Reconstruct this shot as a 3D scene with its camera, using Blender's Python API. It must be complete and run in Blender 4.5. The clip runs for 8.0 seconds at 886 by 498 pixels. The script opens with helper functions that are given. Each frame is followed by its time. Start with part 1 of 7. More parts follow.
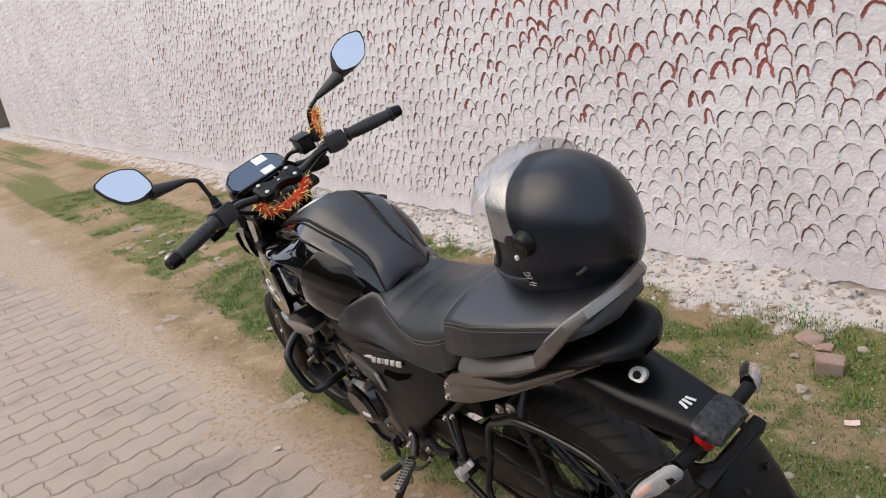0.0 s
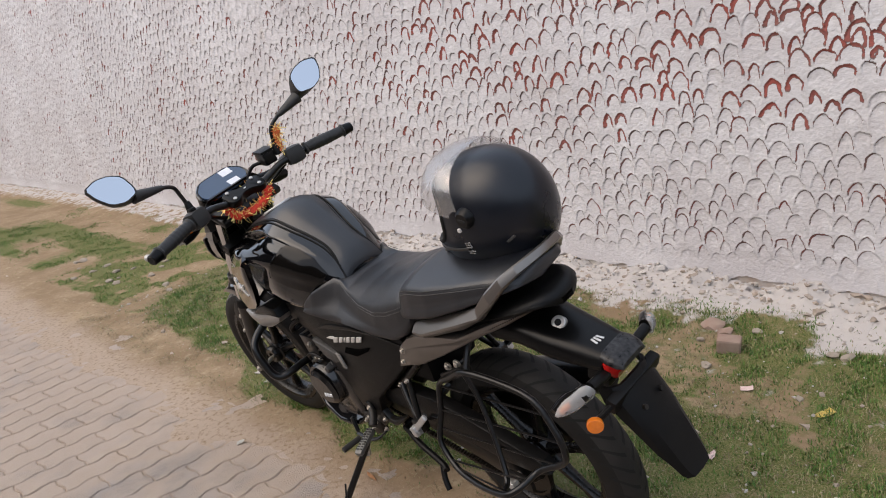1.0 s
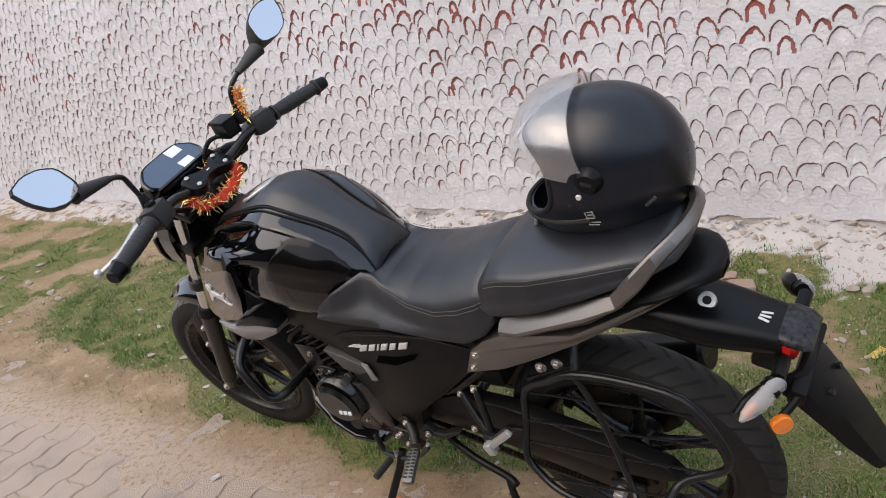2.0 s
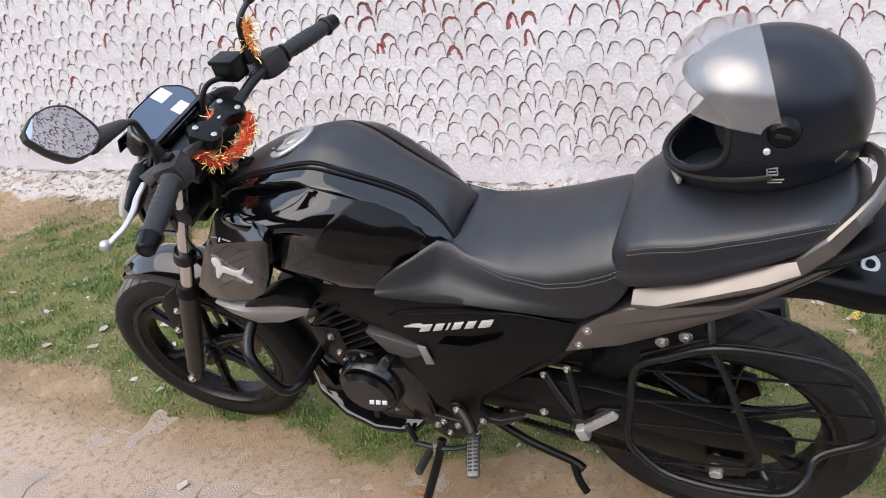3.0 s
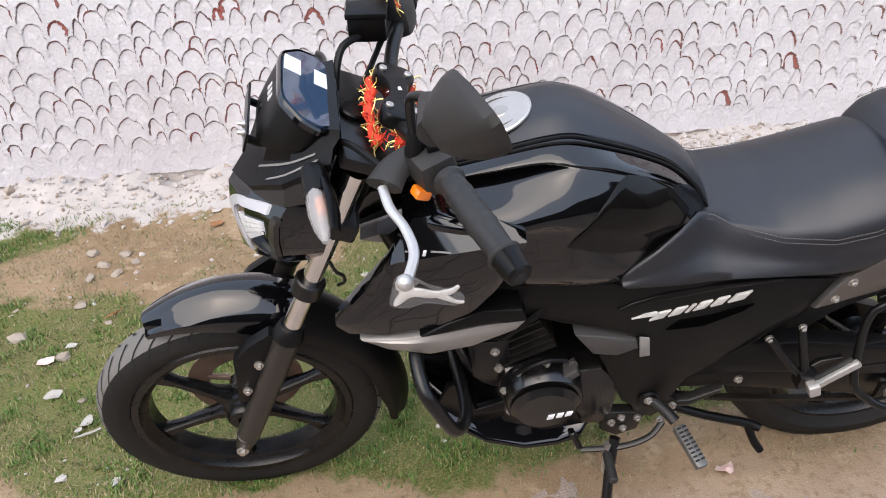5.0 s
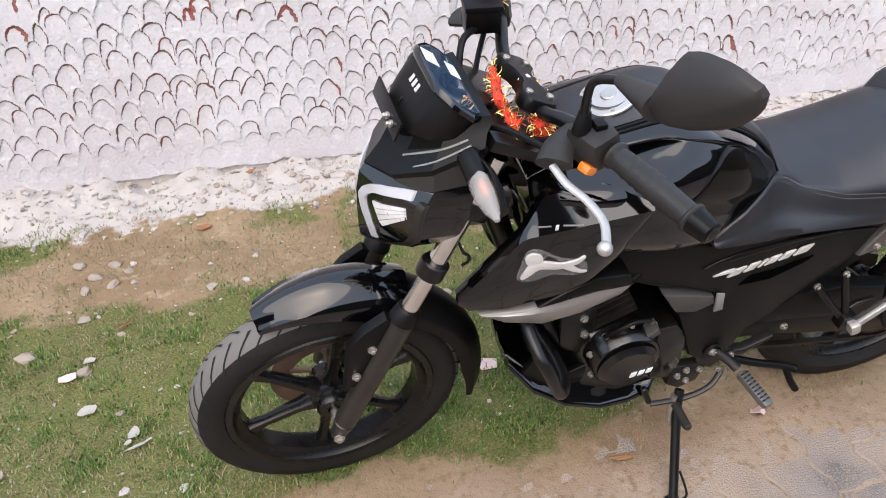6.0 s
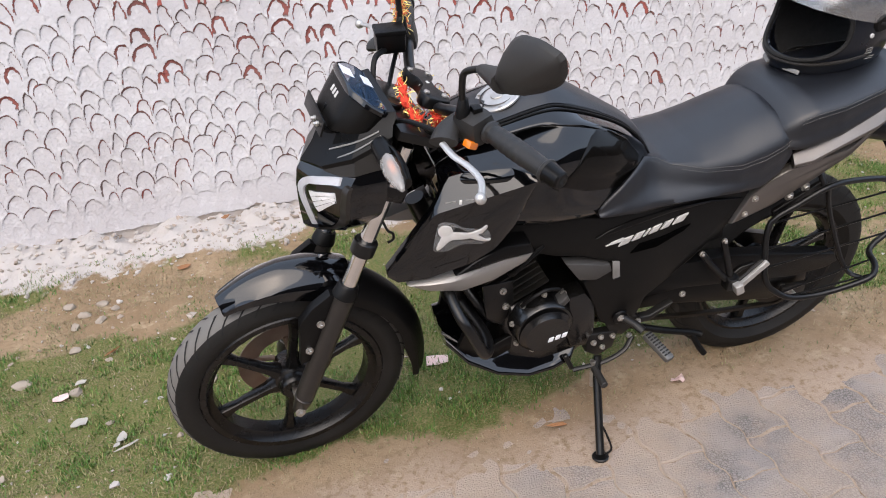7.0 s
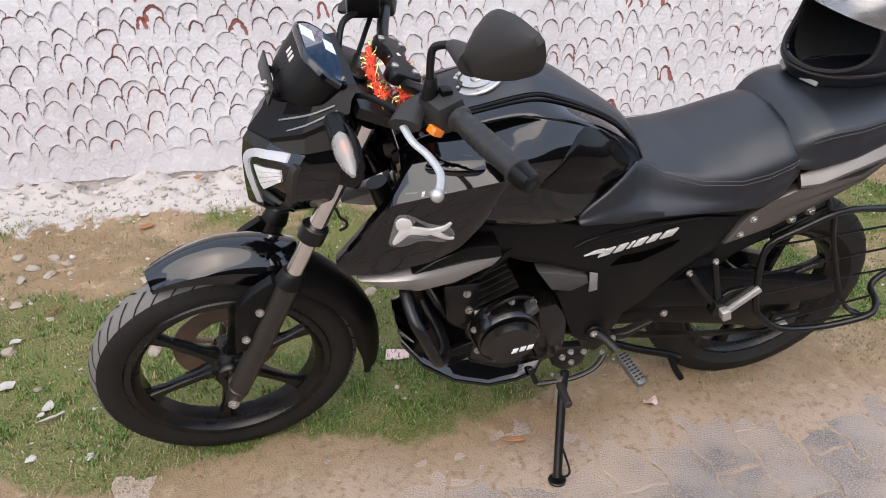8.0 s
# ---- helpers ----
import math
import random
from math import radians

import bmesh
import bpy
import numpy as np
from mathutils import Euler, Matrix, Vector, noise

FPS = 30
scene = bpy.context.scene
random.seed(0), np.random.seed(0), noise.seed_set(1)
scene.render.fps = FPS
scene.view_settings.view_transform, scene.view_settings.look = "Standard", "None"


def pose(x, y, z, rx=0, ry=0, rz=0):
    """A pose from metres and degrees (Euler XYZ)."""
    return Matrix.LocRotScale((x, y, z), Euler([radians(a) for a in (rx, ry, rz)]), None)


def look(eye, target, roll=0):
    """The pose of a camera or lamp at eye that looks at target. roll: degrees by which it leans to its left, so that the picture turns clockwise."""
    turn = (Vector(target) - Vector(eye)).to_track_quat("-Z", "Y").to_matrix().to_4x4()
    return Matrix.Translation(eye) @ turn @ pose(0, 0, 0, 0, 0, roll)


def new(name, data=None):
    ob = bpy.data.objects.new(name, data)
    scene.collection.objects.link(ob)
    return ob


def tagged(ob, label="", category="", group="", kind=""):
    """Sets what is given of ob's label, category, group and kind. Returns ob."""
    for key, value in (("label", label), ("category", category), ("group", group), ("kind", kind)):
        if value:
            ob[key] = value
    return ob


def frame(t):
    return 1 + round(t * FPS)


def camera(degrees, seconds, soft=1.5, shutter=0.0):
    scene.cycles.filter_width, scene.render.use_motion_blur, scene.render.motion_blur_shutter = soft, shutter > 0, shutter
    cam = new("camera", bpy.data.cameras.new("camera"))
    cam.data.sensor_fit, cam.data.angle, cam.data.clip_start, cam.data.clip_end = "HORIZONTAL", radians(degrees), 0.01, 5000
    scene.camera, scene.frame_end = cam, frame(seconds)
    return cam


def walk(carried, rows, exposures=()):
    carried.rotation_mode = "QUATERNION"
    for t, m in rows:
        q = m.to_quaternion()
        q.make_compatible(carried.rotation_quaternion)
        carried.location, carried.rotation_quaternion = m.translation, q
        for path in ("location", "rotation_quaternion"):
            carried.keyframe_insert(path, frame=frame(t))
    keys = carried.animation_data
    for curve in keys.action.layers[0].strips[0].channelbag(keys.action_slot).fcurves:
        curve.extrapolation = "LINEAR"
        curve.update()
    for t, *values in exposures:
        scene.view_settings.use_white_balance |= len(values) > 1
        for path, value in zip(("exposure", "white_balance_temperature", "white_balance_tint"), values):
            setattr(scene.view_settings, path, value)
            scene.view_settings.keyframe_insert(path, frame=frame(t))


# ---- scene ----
cam = camera(60.9, 8.0, soft=1.0)
PATH = [
    (0, (2.295, -0.931, 1.385), (0.743, 0.161, 0.753), -10.4),
    (0.5, (2.49, -1.108, 1.363), (0.991, 0.083, 0.784), -10.2),
    (1, (2.514, -1.168, 1.364), (1.06, 0.082, 0.797), -10.2),
    (1.5, (2.239, -1.147, 1.347), (0.867, 0.168, 0.725), -17.0),
    (1.7, (2.102, -1.145, 1.356), (0.779, 0.206, 0.704), -16.4),
    (2.8, (1.492, -1.27, 1.363), (0.727, 0.355, 0.483), -6.2),
    (3, (1.374, -1.256, 1.352), (0.605, 0.37, 0.476), -7.9),
    (3.5, (1.026, -1.165, 1.349), (0.296, 0.469, 0.456), -7.9),
    (4, (0.796, -1.171, 1.343), (0.393, 0.553, 0.412), -4.6),
    (4.5, (0.543, -1.204, 1.338), (0.463, 0.526, 0.339), -4.2),
    (4.7, (0.465, -1.178, 1.334), (0.45, 0.553, 0.332), -4.0),
    (5.8, (0.017, -1.138, 1.337), (0.433, 0.526, 0.309), -1.0),
    (6, (-0.037, -1.169, 1.367), (0.357, 0.497, 0.334), -2.3),
    (6.5, (-0.035, -1.305, 1.406), (0.374, 0.39, 0.426), -5.0),
    (7, (0.001, -1.505, 1.337), (0.449, 0.235, 0.458), -5.5),
    (7.5, (0.021, -1.538, 1.325), (0.483, 0.176, 0.404), -4.6),
    (8, (0.113, -1.365, 1.296), (0.56, 0.345, 0.359), 0.1),
]
EXPOSURES = [(0, 0.98, 7050, 13), (0.5, 0.86, 7050, 13), (1.0, 0.81, 7050, 13), (1.7, 0.88, 6950, 13), (3, 1.30, 6600, 13), (4.5, 1.36, 6620, 13), (6, 1.35, 6650, 13), (6.5, 1.30, 6650, 13), (7, 1.23, 6650, 13), (8, 1.27, 6650, 13)]
walk(cam, [(t, look(eye, target, roll)) for t, eye, target, roll in PATH], EXPOSURES)

# ---- world, sun, exposure ----
world = bpy.data.worlds.new("sky")
scene.world = world
world.use_nodes = True
wn = world.node_tree.nodes
sky = wn.new("ShaderNodeTexSky")
sky.sky_type = "NISHITA"
sky.sun_disc = False
sky.sun_elevation, sky.sun_rotation = radians(48), radians(200)
sky.air_density, sky.dust_density, sky.ozone_density = 1.0, 3.5, 1.0
haze = wn.new("ShaderNodeMix")
haze.data_type = "RGBA"
haze.inputs["Factor"].default_value = 0.58
haze.inputs["B"].default_value = (5.6, 6.8, 8.6, 1)
world.node_tree.links.new(sky.outputs["Color"], haze.inputs["A"])
world.node_tree.links.new(haze.outputs["Result"], wn["Background"].inputs["Color"])
wn["Background"].inputs["Strength"].default_value = 0.13
sun = new("sun", bpy.data.lights.new("sun", "SUN"))
sun.data.energy, sun.data.angle, sun.data.color = 1.0, radians(68), (1.0, 0.88, 0.72)
sun.matrix_world = look((0, 0, 10), (0 + 3.0, 5.0, 10 - 6.6))


# ---- materials ----
def material(name, colour, rough, metal=0.0, second=None, scale=6.0, amount=0.5, bump=0.0, bump_scale=150.0,
             coat=0.0, rough_var=0.08, coords="Object", spec=0.5):
    """A principled material with two scales of variation in colour and roughness, and fine relief."""
    m = bpy.data.materials.new(name)
    m.use_nodes = True
    nt = m.node_tree
    n, l = nt.nodes, nt.links
    p = n["Principled BSDF"]
    tc = n.new("ShaderNodeTexCoord")
    big = n.new("ShaderNodeTexNoise")
    big.inputs["Scale"].default_value, big.inputs["Detail"].default_value = scale, 6
    fine = n.new("ShaderNodeTexNoise")
    fine.inputs["Scale"].default_value, fine.inputs["Detail"].default_value = bump_scale, 4
    l.new(tc.outputs[coords], big.inputs["Vector"])
    l.new(tc.outputs[coords], fine.inputs["Vector"])
    ramp = n.new("ShaderNodeValToRGB")
    ramp.color_ramp.elements[0].position, ramp.color_ramp.elements[1].position = 0.35, 0.7
    l.new(big.outputs["Fac"], ramp.inputs["Fac"])
    mix = n.new("ShaderNodeMix")
    mix.data_type = "RGBA"
    second = second or tuple(c * 0.75 for c in colour)
    mix.inputs["A"].default_value, mix.inputs["B"].default_value = (*colour, 1), (*second, 1)
    scl = n.new("ShaderNodeMath")
    scl.operation = "MULTIPLY"
    scl.inputs[1].default_value = amount
    l.new(ramp.outputs["Color"], scl.inputs[0])
    l.new(scl.outputs[0], mix.inputs["Factor"])
    l.new(mix.outputs["Result"], p.inputs["Base Color"])
    rr = n.new("ShaderNodeMapRange")
    rr.inputs["To Min"].default_value, rr.inputs["To Max"].default_value = max(0.02, rough - rough_var), min(1, rough + rough_var)
    l.new(big.outputs["Fac"], rr.inputs["Value"])
    l.new(rr.outputs["Result"], p.inputs["Roughness"])
    p.inputs["Metallic"].default_value = metal
    p.inputs["Coat Weight"].default_value = coat
    p.inputs["Coat Roughness"].default_value = 0.045
    p.inputs["Coat IOR"].default_value = 1.5
    p.inputs["Specular IOR Level"].default_value = spec
    if bump:
        b = n.new("ShaderNodeBump")
        b.inputs["Strength"].default_value, b.inputs["Distance"].default_value = bump, 0.002
        l.new(fine.outputs["Fac"], b.inputs["Height"])
        l.new(b.outputs["Normal"], p.inputs["Normal"])
    return m


def clear_plastic(name, tint, alpha_mix, rough=0.05, metal=0.0):
    """A thin see-through skin: part transparent, part glossy."""
    m = bpy.data.materials.new(name)
    m.use_nodes = True
    n, l = m.node_tree.nodes, m.node_tree.links
    p = n["Principled BSDF"]
    p.inputs["Base Color"].default_value, p.inputs["Roughness"].default_value = (*tint, 1), rough
    p.inputs["Metallic"].default_value = metal
    t = n.new("ShaderNodeBsdfTransparent")
    t.inputs["Color"].default_value = (0.93, 0.93, 0.94, 1)
    mx = n.new("ShaderNodeMixShader")
    noise_tex = n.new("ShaderNodeTexNoise")
    noise_tex.inputs["Scale"].default_value = 3
    rg = n.new("ShaderNodeMapRange")
    rg.inputs["To Min"].default_value, rg.inputs["To Max"].default_value = alpha_mix - 0.05, alpha_mix + 0.05
    l.new(noise_tex.outputs["Fac"], rg.inputs["Value"])
    l.new(rg.outputs["Result"], mx.inputs["Fac"])
    l.new(t.outputs[0], mx.inputs[1])
    l.new(p.outputs[0], mx.inputs[2])
    l.new(mx.outputs[0], n["Material Output"].inputs["Surface"])
    return m


M = dict(
    gloss=material("gloss_black_paint", (0.00126, 0.00140, 0.00182), 0.05, coat=1.0, second=(0.00280, 0.00280, 0.00350), scale=9, rough_var=0.03, spec=0.10),
    knee=material("smoked_pad", (0.0030, 0.0026, 0.0022), 0.18, coat=0.30, second=(0.0040, 0.0034, 0.0029), scale=20, spec=0.08),
    matte=material("matte_black_plastic", (0.00218, 0.00218, 0.00238), 0.44, second=(0.00476, 0.00449, 0.00422), scale=11, spec=0.18, bump=0.15, bump_scale=900),
    satin=material("satin_black_plastic", (0.00180, 0.00180, 0.00202), 0.3, second=(0.00375, 0.00360, 0.00337), scale=9, spec=0.19, bump=0.06, bump_scale=700),
    frame=material("black_steel", (0.00293, 0.00293, 0.00325), 0.3, second=(0.00780, 0.00715, 0.00650), scale=14, spec=0.35, bump=0.1),
    dusty=material("dusty_black_metal", (0.00450, 0.00450, 0.00450), 0.42, second=(0.02100, 0.01800, 0.01500), scale=18, amount=0.5, spec=0.3, bump=0.2),
    leather=material("black_leatherette", (0.0040, 0.0048, 0.0072), 0.42, second=(0.0074, 0.0080, 0.0104), scale=5, spec=0.62, bump=0.13, bump_scale=520),
    rubber=material("tyre_rubber", (0.00800, 0.00784, 0.00760), 0.62, second=(0.01600, 0.01480, 0.01360), scale=11, amount=0.7, spec=0.22, bump=0.25, bump_scale=200),
    grip=material("grip_rubber", (0.016, 0.0155, 0.0150), 0.48, second=(0.026, 0.0245, 0.023), scale=30, spec=0.4, bump=0.35, bump_scale=400),
    alloy=material("black_alloy", (0.00315, 0.00315, 0.00350), 0.27, second=(0.00840, 0.00735, 0.00630), scale=20, spec=0.3, bump=0.04),
    silver=material("silver_paint", (0.27, 0.258, 0.245), 0.38, metal=0.6, second=(0.21, 0.20, 0.19), scale=12),
    bronze=material("grey_bronze_paint", (0.190, 0.172, 0.156), 0.35, metal=0.90, second=(0.138, 0.125, 0.113), scale=10, bump=0.03),
    chrome=material("fork_chrome", (0.72, 0.70, 0.68), 0.16, metal=1.0, second=(0.6, 0.58, 0.55), scale=20),
    steel=material("zinc_bolt", (0.5, 0.48, 0.45), 0.38, metal=0.9, second=(0.32, 0.28, 0.24), scale=60),
    alu=material("cast_aluminium", (0.50, 0.49, 0.475), 0.40, metal=0.7, second=(0.38, 0.37, 0.355), scale=40, bump=0.1),
    forkgrey=material("fork_grey", (0.024, 0.021, 0.019), 0.36, metal=0.3, second=(0.017, 0.0155, 0.014), scale=20, bump=0.1),
    brown=material("brake_disc", (0.16, 0.11, 0.085), 0.5, metal=0.6, second=(0.24, 0.19, 0.15), scale=30),
    amber=material("amber_lens", (0.75, 0.19, 0.01), 0.15, second=(0.6, 0.13, 0.01), scale=120, coat=0.6),
    red=material("red_lens", (0.55, 0.015, 0.012), 0.15, second=(0.4, 0.01, 0.01), scale=100, coat=0.6),
    cloth=material("red_cloth", (0.62, 0.045, 0.015), 0.8, second=(0.38, 0.02, 0.01), scale=60, bump=0.5, bump_scale=300),
    tinsel=material("gold_tinsel", (0.85, 0.62, 0.18), 0.3, metal=0.75, second=(0.75, 0.7, 0.35), scale=200),
    orange=material("orange_thread", (0.75, 0.20, 0.06), 0.75, second=(0.5, 0.08, 0.03), scale=150, bump=0.4),
    white=material("white_film", (0.72, 0.73, 0.75), 0.4, second=(0.62, 0.63, 0.66), scale=40),
    decal=material("silver_decal", (0.62, 0.61, 0.59), 0.35, metal=0.35, second=(0.5, 0.49, 0.47), scale=40),
    screen=material("dark_screen", (0.026, 0.050, 0.092), 0.06, second=(0.034, 0.060, 0.104), scale=10, coat=1.0, rough_var=0.02),
    chain=material("chain_steel", (0.035, 0.030, 0.025), 0.45, metal=0.8, second=(0.03, 0.025, 0.02), scale=90, bump=0.3),
    helmet=material("matte_helmet_paint", (0.0028, 0.0040, 0.0078), 0.30, second=(0.0060, 0.0078, 0.0118), scale=7, spec=0.4, bump=0.05, bump_scale=700),
    lining=material("helmet_lining", (0.012, 0.012, 0.012), 0.9, second=(0.03, 0.03, 0.03), scale=80, bump=0.6),
    pale=material("pale_film_tape", (0.20, 0.195, 0.185), 0.4, second=(0.13, 0.125, 0.12), scale=25),
    crankcase=material("semi_gloss_engine_paint", (0.00280, 0.00280, 0.00304), 0.22, second=(0.00800, 0.00720, 0.00640), scale=22, spec=0.55, bump=0.06),
    tread=material("dusty_tread_rubber", (0.12, 0.115, 0.108), 0.7, second=(0.14, 0.132, 0.122), scale=9, amount=0.8, spec=0.3, bump=0.3, bump_scale=180),
    daylight=material("milky_light_guide", (0.42, 0.425, 0.45), 0.3, second=(0.36, 0.365, 0.39), scale=60),
    moulding=material("dark_grey_moulding", (0.00403, 0.00384, 0.00372), 0.42, second=(0.00682, 0.00632, 0.00589), scale=10, spec=0.16, bump=0.12, bump_scale=900),
    # black plastic lifted to grey, the sky's sheen put into its colour
    shellgrey=material("sky_sheen_plastic", (0.020, 0.019, 0.018), 0.52, second=(0.030, 0.028, 0.026), scale=14, spec=0.3, bump=0.15, bump_scale=800),
    pegmetal=material("worn_peg_metal", (0.13, 0.127, 0.12), 0.45, metal=0.5, second=(0.06, 0.058, 0.055), scale=60),
    reartread=material("rear_tread_rubber", (0.015, 0.0146, 0.014), 0.65, second=(0.030, 0.028, 0.026), scale=9, amount=0.7, spec=0.25, bump=0.3, bump_scale=180),
    greypanel=material("grey_inlay", (0.045, 0.043, 0.041), 0.5, second=(0.03, 0.029, 0.028), scale=300, bump=0.3, bump_scale=900),
    scuffed=material("scuffed_lens", (0.006, 0.006, 0.0065), 0.3, second=(0.10, 0.10, 0.105), scale=110, amount=0.3, spec=0.25, bump=0.4, bump_scale=160),
    blue=material("reflector_bowl", (0.85, 0.86, 0.88), 0.3, metal=0.35, second=(0.55, 0.57, 0.6), scale=70),
    visor=clear_plastic("visor_skin", (0.70, 0.68, 0.66), 0.20, 0.24, 0.65),
    lens=clear_plastic("clear_lens", (0.52, 0.51, 0.50), 0.42, 0.08),
    film=clear_plastic("clear_film", (0.4, 0.4, 0.4), 0.24, 0.12),
)
mir = bpy.data.materials.new("mirror_glass")
mir.use_nodes = True
mp = mir.node_tree.nodes["Principled BSDF"]
mp.inputs["Base Color"].default_value, mp.inputs["Metallic"].default_value, mp.inputs["Roughness"].default_value = (0.50, 0.535, 0.58, 1), 1.0, 0.015
M["mirror"] = mir


# ---- mesh helpers ----
def catmull(pts, n=6, closed=False):
    """A smooth curve through the given points."""
    pts = [Vector(p) for p in pts]
    k, out = len(pts), []
    for i in range(k if closed else k - 1):
        a, b, c, d = (pts[(i + j) % k] if closed else pts[min(max(i + j, 0), k - 1)] for j in (-1, 0, 1, 2))
        for s in range(n):
            t = s / n
            out.append(0.5 * (2 * b + (c - a) * t + (2 * a - 5 * b + 4 * c - d) * t * t + (3 * b - a - 3 * c + d) * t ** 3))
    if not closed:
        out.append(pts[-1])
    return out


def skin(bm, rings, closed=True, caps=True, loop=False):
    """Faces between rings of equal length; loop joins the last ring to the first."""
    vs = [[bm.verts.new(p) for p in r] for r in rings]
    pairs = list(zip(vs, vs[1:])) + ([(vs[-1], vs[0])] if loop else [])
    for a, b in pairs:
        for i in range(len(a) if closed else len(a) - 1):
            j = (i + 1) % len(a)
            bm.faces.new((a[i], a[j], b[j], b[i]))
    if caps and closed and not loop:
        bm.faces.new(list(reversed(vs[0])))
        bm.faces.new(vs[-1])
    return bm


def tube(pts, r, seg=10, n=6, closed=False, bm=None, flat=1.0, end=None):
    """A round bar along a smooth path; flat squeezes it in its local up; end: radius at the far end."""
    bm = bm or bmesh.new()
    path = catmull(pts, n, closed) if n > 1 else [Vector(p) for p in pts]
    k, rings, up = len(path), [], None
    for i, p in enumerate(path):
        a, b = (path[i - 1], path[(i + 1) % k]) if closed else (path[max(i - 1, 0)], path[min(i + 1, k - 1)])
        d = (b - a).normalized()
        up = (up or (Vector((0, 0, 1)) if abs(d.z) < 0.9 else Vector((1, 0, 0))))
        up = (up - d * up.dot(d)).normalized()
        side = d.cross(up)
        rad = r if end is None else r + (end - r) * i / (k - 1)
        rings.append([p + rad * (math.cos(t) * side + flat * math.sin(t) * up) for t in (math.tau * s / seg for s in range(seg))])
    return skin(bm, rings, caps=not closed, loop=closed)


def cyl(a, b, r, seg=20, r2=None, bev=0.0, bm=None):
    """A cylinder or cone from a to b with chamfered rims."""
    bm = bm or bmesh.new()
    a, b = Vector(a), Vector(b)
    d = (b - a)
    ln = d.length
    d.normalize()
    s = d.orthogonal().normalized()
    t = d.cross(s)
    r2 = r if r2 is None else r2
    prof = [(0, r - bev), (bev, r), (ln - bev, r2), (ln, r2 - bev)] if bev else [(0, r), (ln, r2)]
    return skin(bm, [[a + d * h + q * (math.cos(u) * s + math.sin(u) * t) for u in (math.tau * i / seg for i in range(seg))] for h, q in prof])


def box(c, size, bev=0.004, rot=None, bm=None, taper=1.0):
    """A chamfered box about c."""
    bm = bm or bmesh.new()
    tmp = bmesh.new()
    bmesh.ops.create_cube(tmp, size=1)
    for v in tmp.verts:
        f = taper if v.co.z > 0 else 1.0
        v.co = Vector((v.co.x * size[0] * f, v.co.y * size[1] * f, v.co.z * size[2]))
    if bev:
        bmesh.ops.bevel(tmp, geom=tmp.edges[:], offset=bev, segments=2, affect="EDGES", profile=0.6)
    m = Matrix.Translation(c) @ (rot or Matrix.Identity(4))
    tmp.transform(m)
    me = bpy.data.meshes.new("tmp")
    tmp.to_mesh(me)
    bm.from_mesh(me)
    bpy.data.meshes.remove(me)
    tmp.free()
    return bm


def inset_poly(poly, d):
    """The polygon drawn in by d along its corners' bisectors."""
    out, k = [], len(poly)
    area = sum(poly[i][0] * poly[(i + 1) % k][1] - poly[(i + 1) % k][0] * poly[i][1] for i in range(k))
    sgn = 1 if area > 0 else -1
    for i in range(k):
        p, q, r = Vector(poly[i - 1]), Vector(poly[i]), Vector(poly[(i + 1) % k])
        e, f = (q - p).normalized(), (r - q).normalized()
        nn = Vector((-(e.y + f.y), e.x + f.x)) * sgn
        if nn.length < 1e-6:
            nn = Vector((-e.y, e.x)) * sgn
        nn.normalize()
        out.append(tuple(q + nn * d))
    return out


def panel(poly, y, thick, bev=0.004, bulge=0.0, curve=None, smooth=0, bm=None):
    """A moulded panel: the outline in x and z, its outer face at y, with rounded rim; bulge pushes the middle out, curve(x, z) shifts y."""
    bm = bm or bmesh.new()
    if smooth:
        poly = [tuple(p)[:2] for p in catmull([(px, pz, 0) for px, pz in poly], smooth, True)]
    sgn = 1 if thick > 0 else -1
    cx, cz = sum(p[0] for p in poly) / len(poly), sum(p[1] for p in poly) / len(poly)
    levels = [(0.0, y + thick), (0.0, y + sgn * bev), (bev * 0.35, y + sgn * bev * 0.3), (bev, y)]
    steps = 3 if bulge else 0
    rings = []
    for d, yy in levels:
        rings.append([(px, yy, pz) for px, pz in (inset_poly(poly, d) if d else poly)])
    last = inset_poly(poly, bev)
    for i in range(1, steps + 1):
        f = 1 - 0.3 * i
        rings.append([(cx + (px - cx) * f, y - sgn * bulge * (1 - f * f), cz + (pz - cz) * f) for px, pz in last])
    if curve:
        rings = [[(a, b + curve(a, c), c) for a, b, c in r] for r in rings]
    skin(bm, rings)
    return bm


def mirrored(bm):
    """Adds the mirror image across the bike's middle plane."""
    geo = bmesh.ops.duplicate(bm, geom=bm.verts[:] + bm.edges[:] + bm.faces[:])["geom"]
    for v in geo:
        if isinstance(v, bmesh.types.BMVert):
            v.co.y = -v.co.y
    return bm


def part(name, bm, mat, parent, label="", turn=None, angle=38, smooth=True):
    """Links a bmesh as one mesh object under a thing or part."""
    bmesh.ops.recalc_face_normals(bm, faces=bm.faces[:])
    if turn is not None:
        bm.transform(turn)
    me = bpy.data.meshes.new(name)
    bm.to_mesh(me)
    bm.free()
    for m in (mat if isinstance(mat, (list, tuple)) else [mat]):
        me.materials.append(m)
    if smooth:
        me.polygons.foreach_set("use_smooth", [True] * len(me.polygons))
        me.set_sharp_from_angle(angle=radians(angle))
    ob = new(name, me)
    ob.parent = parent
    if label:
        tagged(ob, label)
    return ob


def revolve(profile, c, seg=64, bm=None):
    """A closed profile of (radius, y) turned about the y axis through c."""
    bm = bm or bmesh.new()
    rings = []
    for i in range(seg):
        t = math.tau * i / seg
        rings.append([(c[0] + r * math.cos(t), c[1] + y, c[2] + r * math.sin(t)) for r, y in profile])
    return skin(bm, rings, caps=False, loop=True)


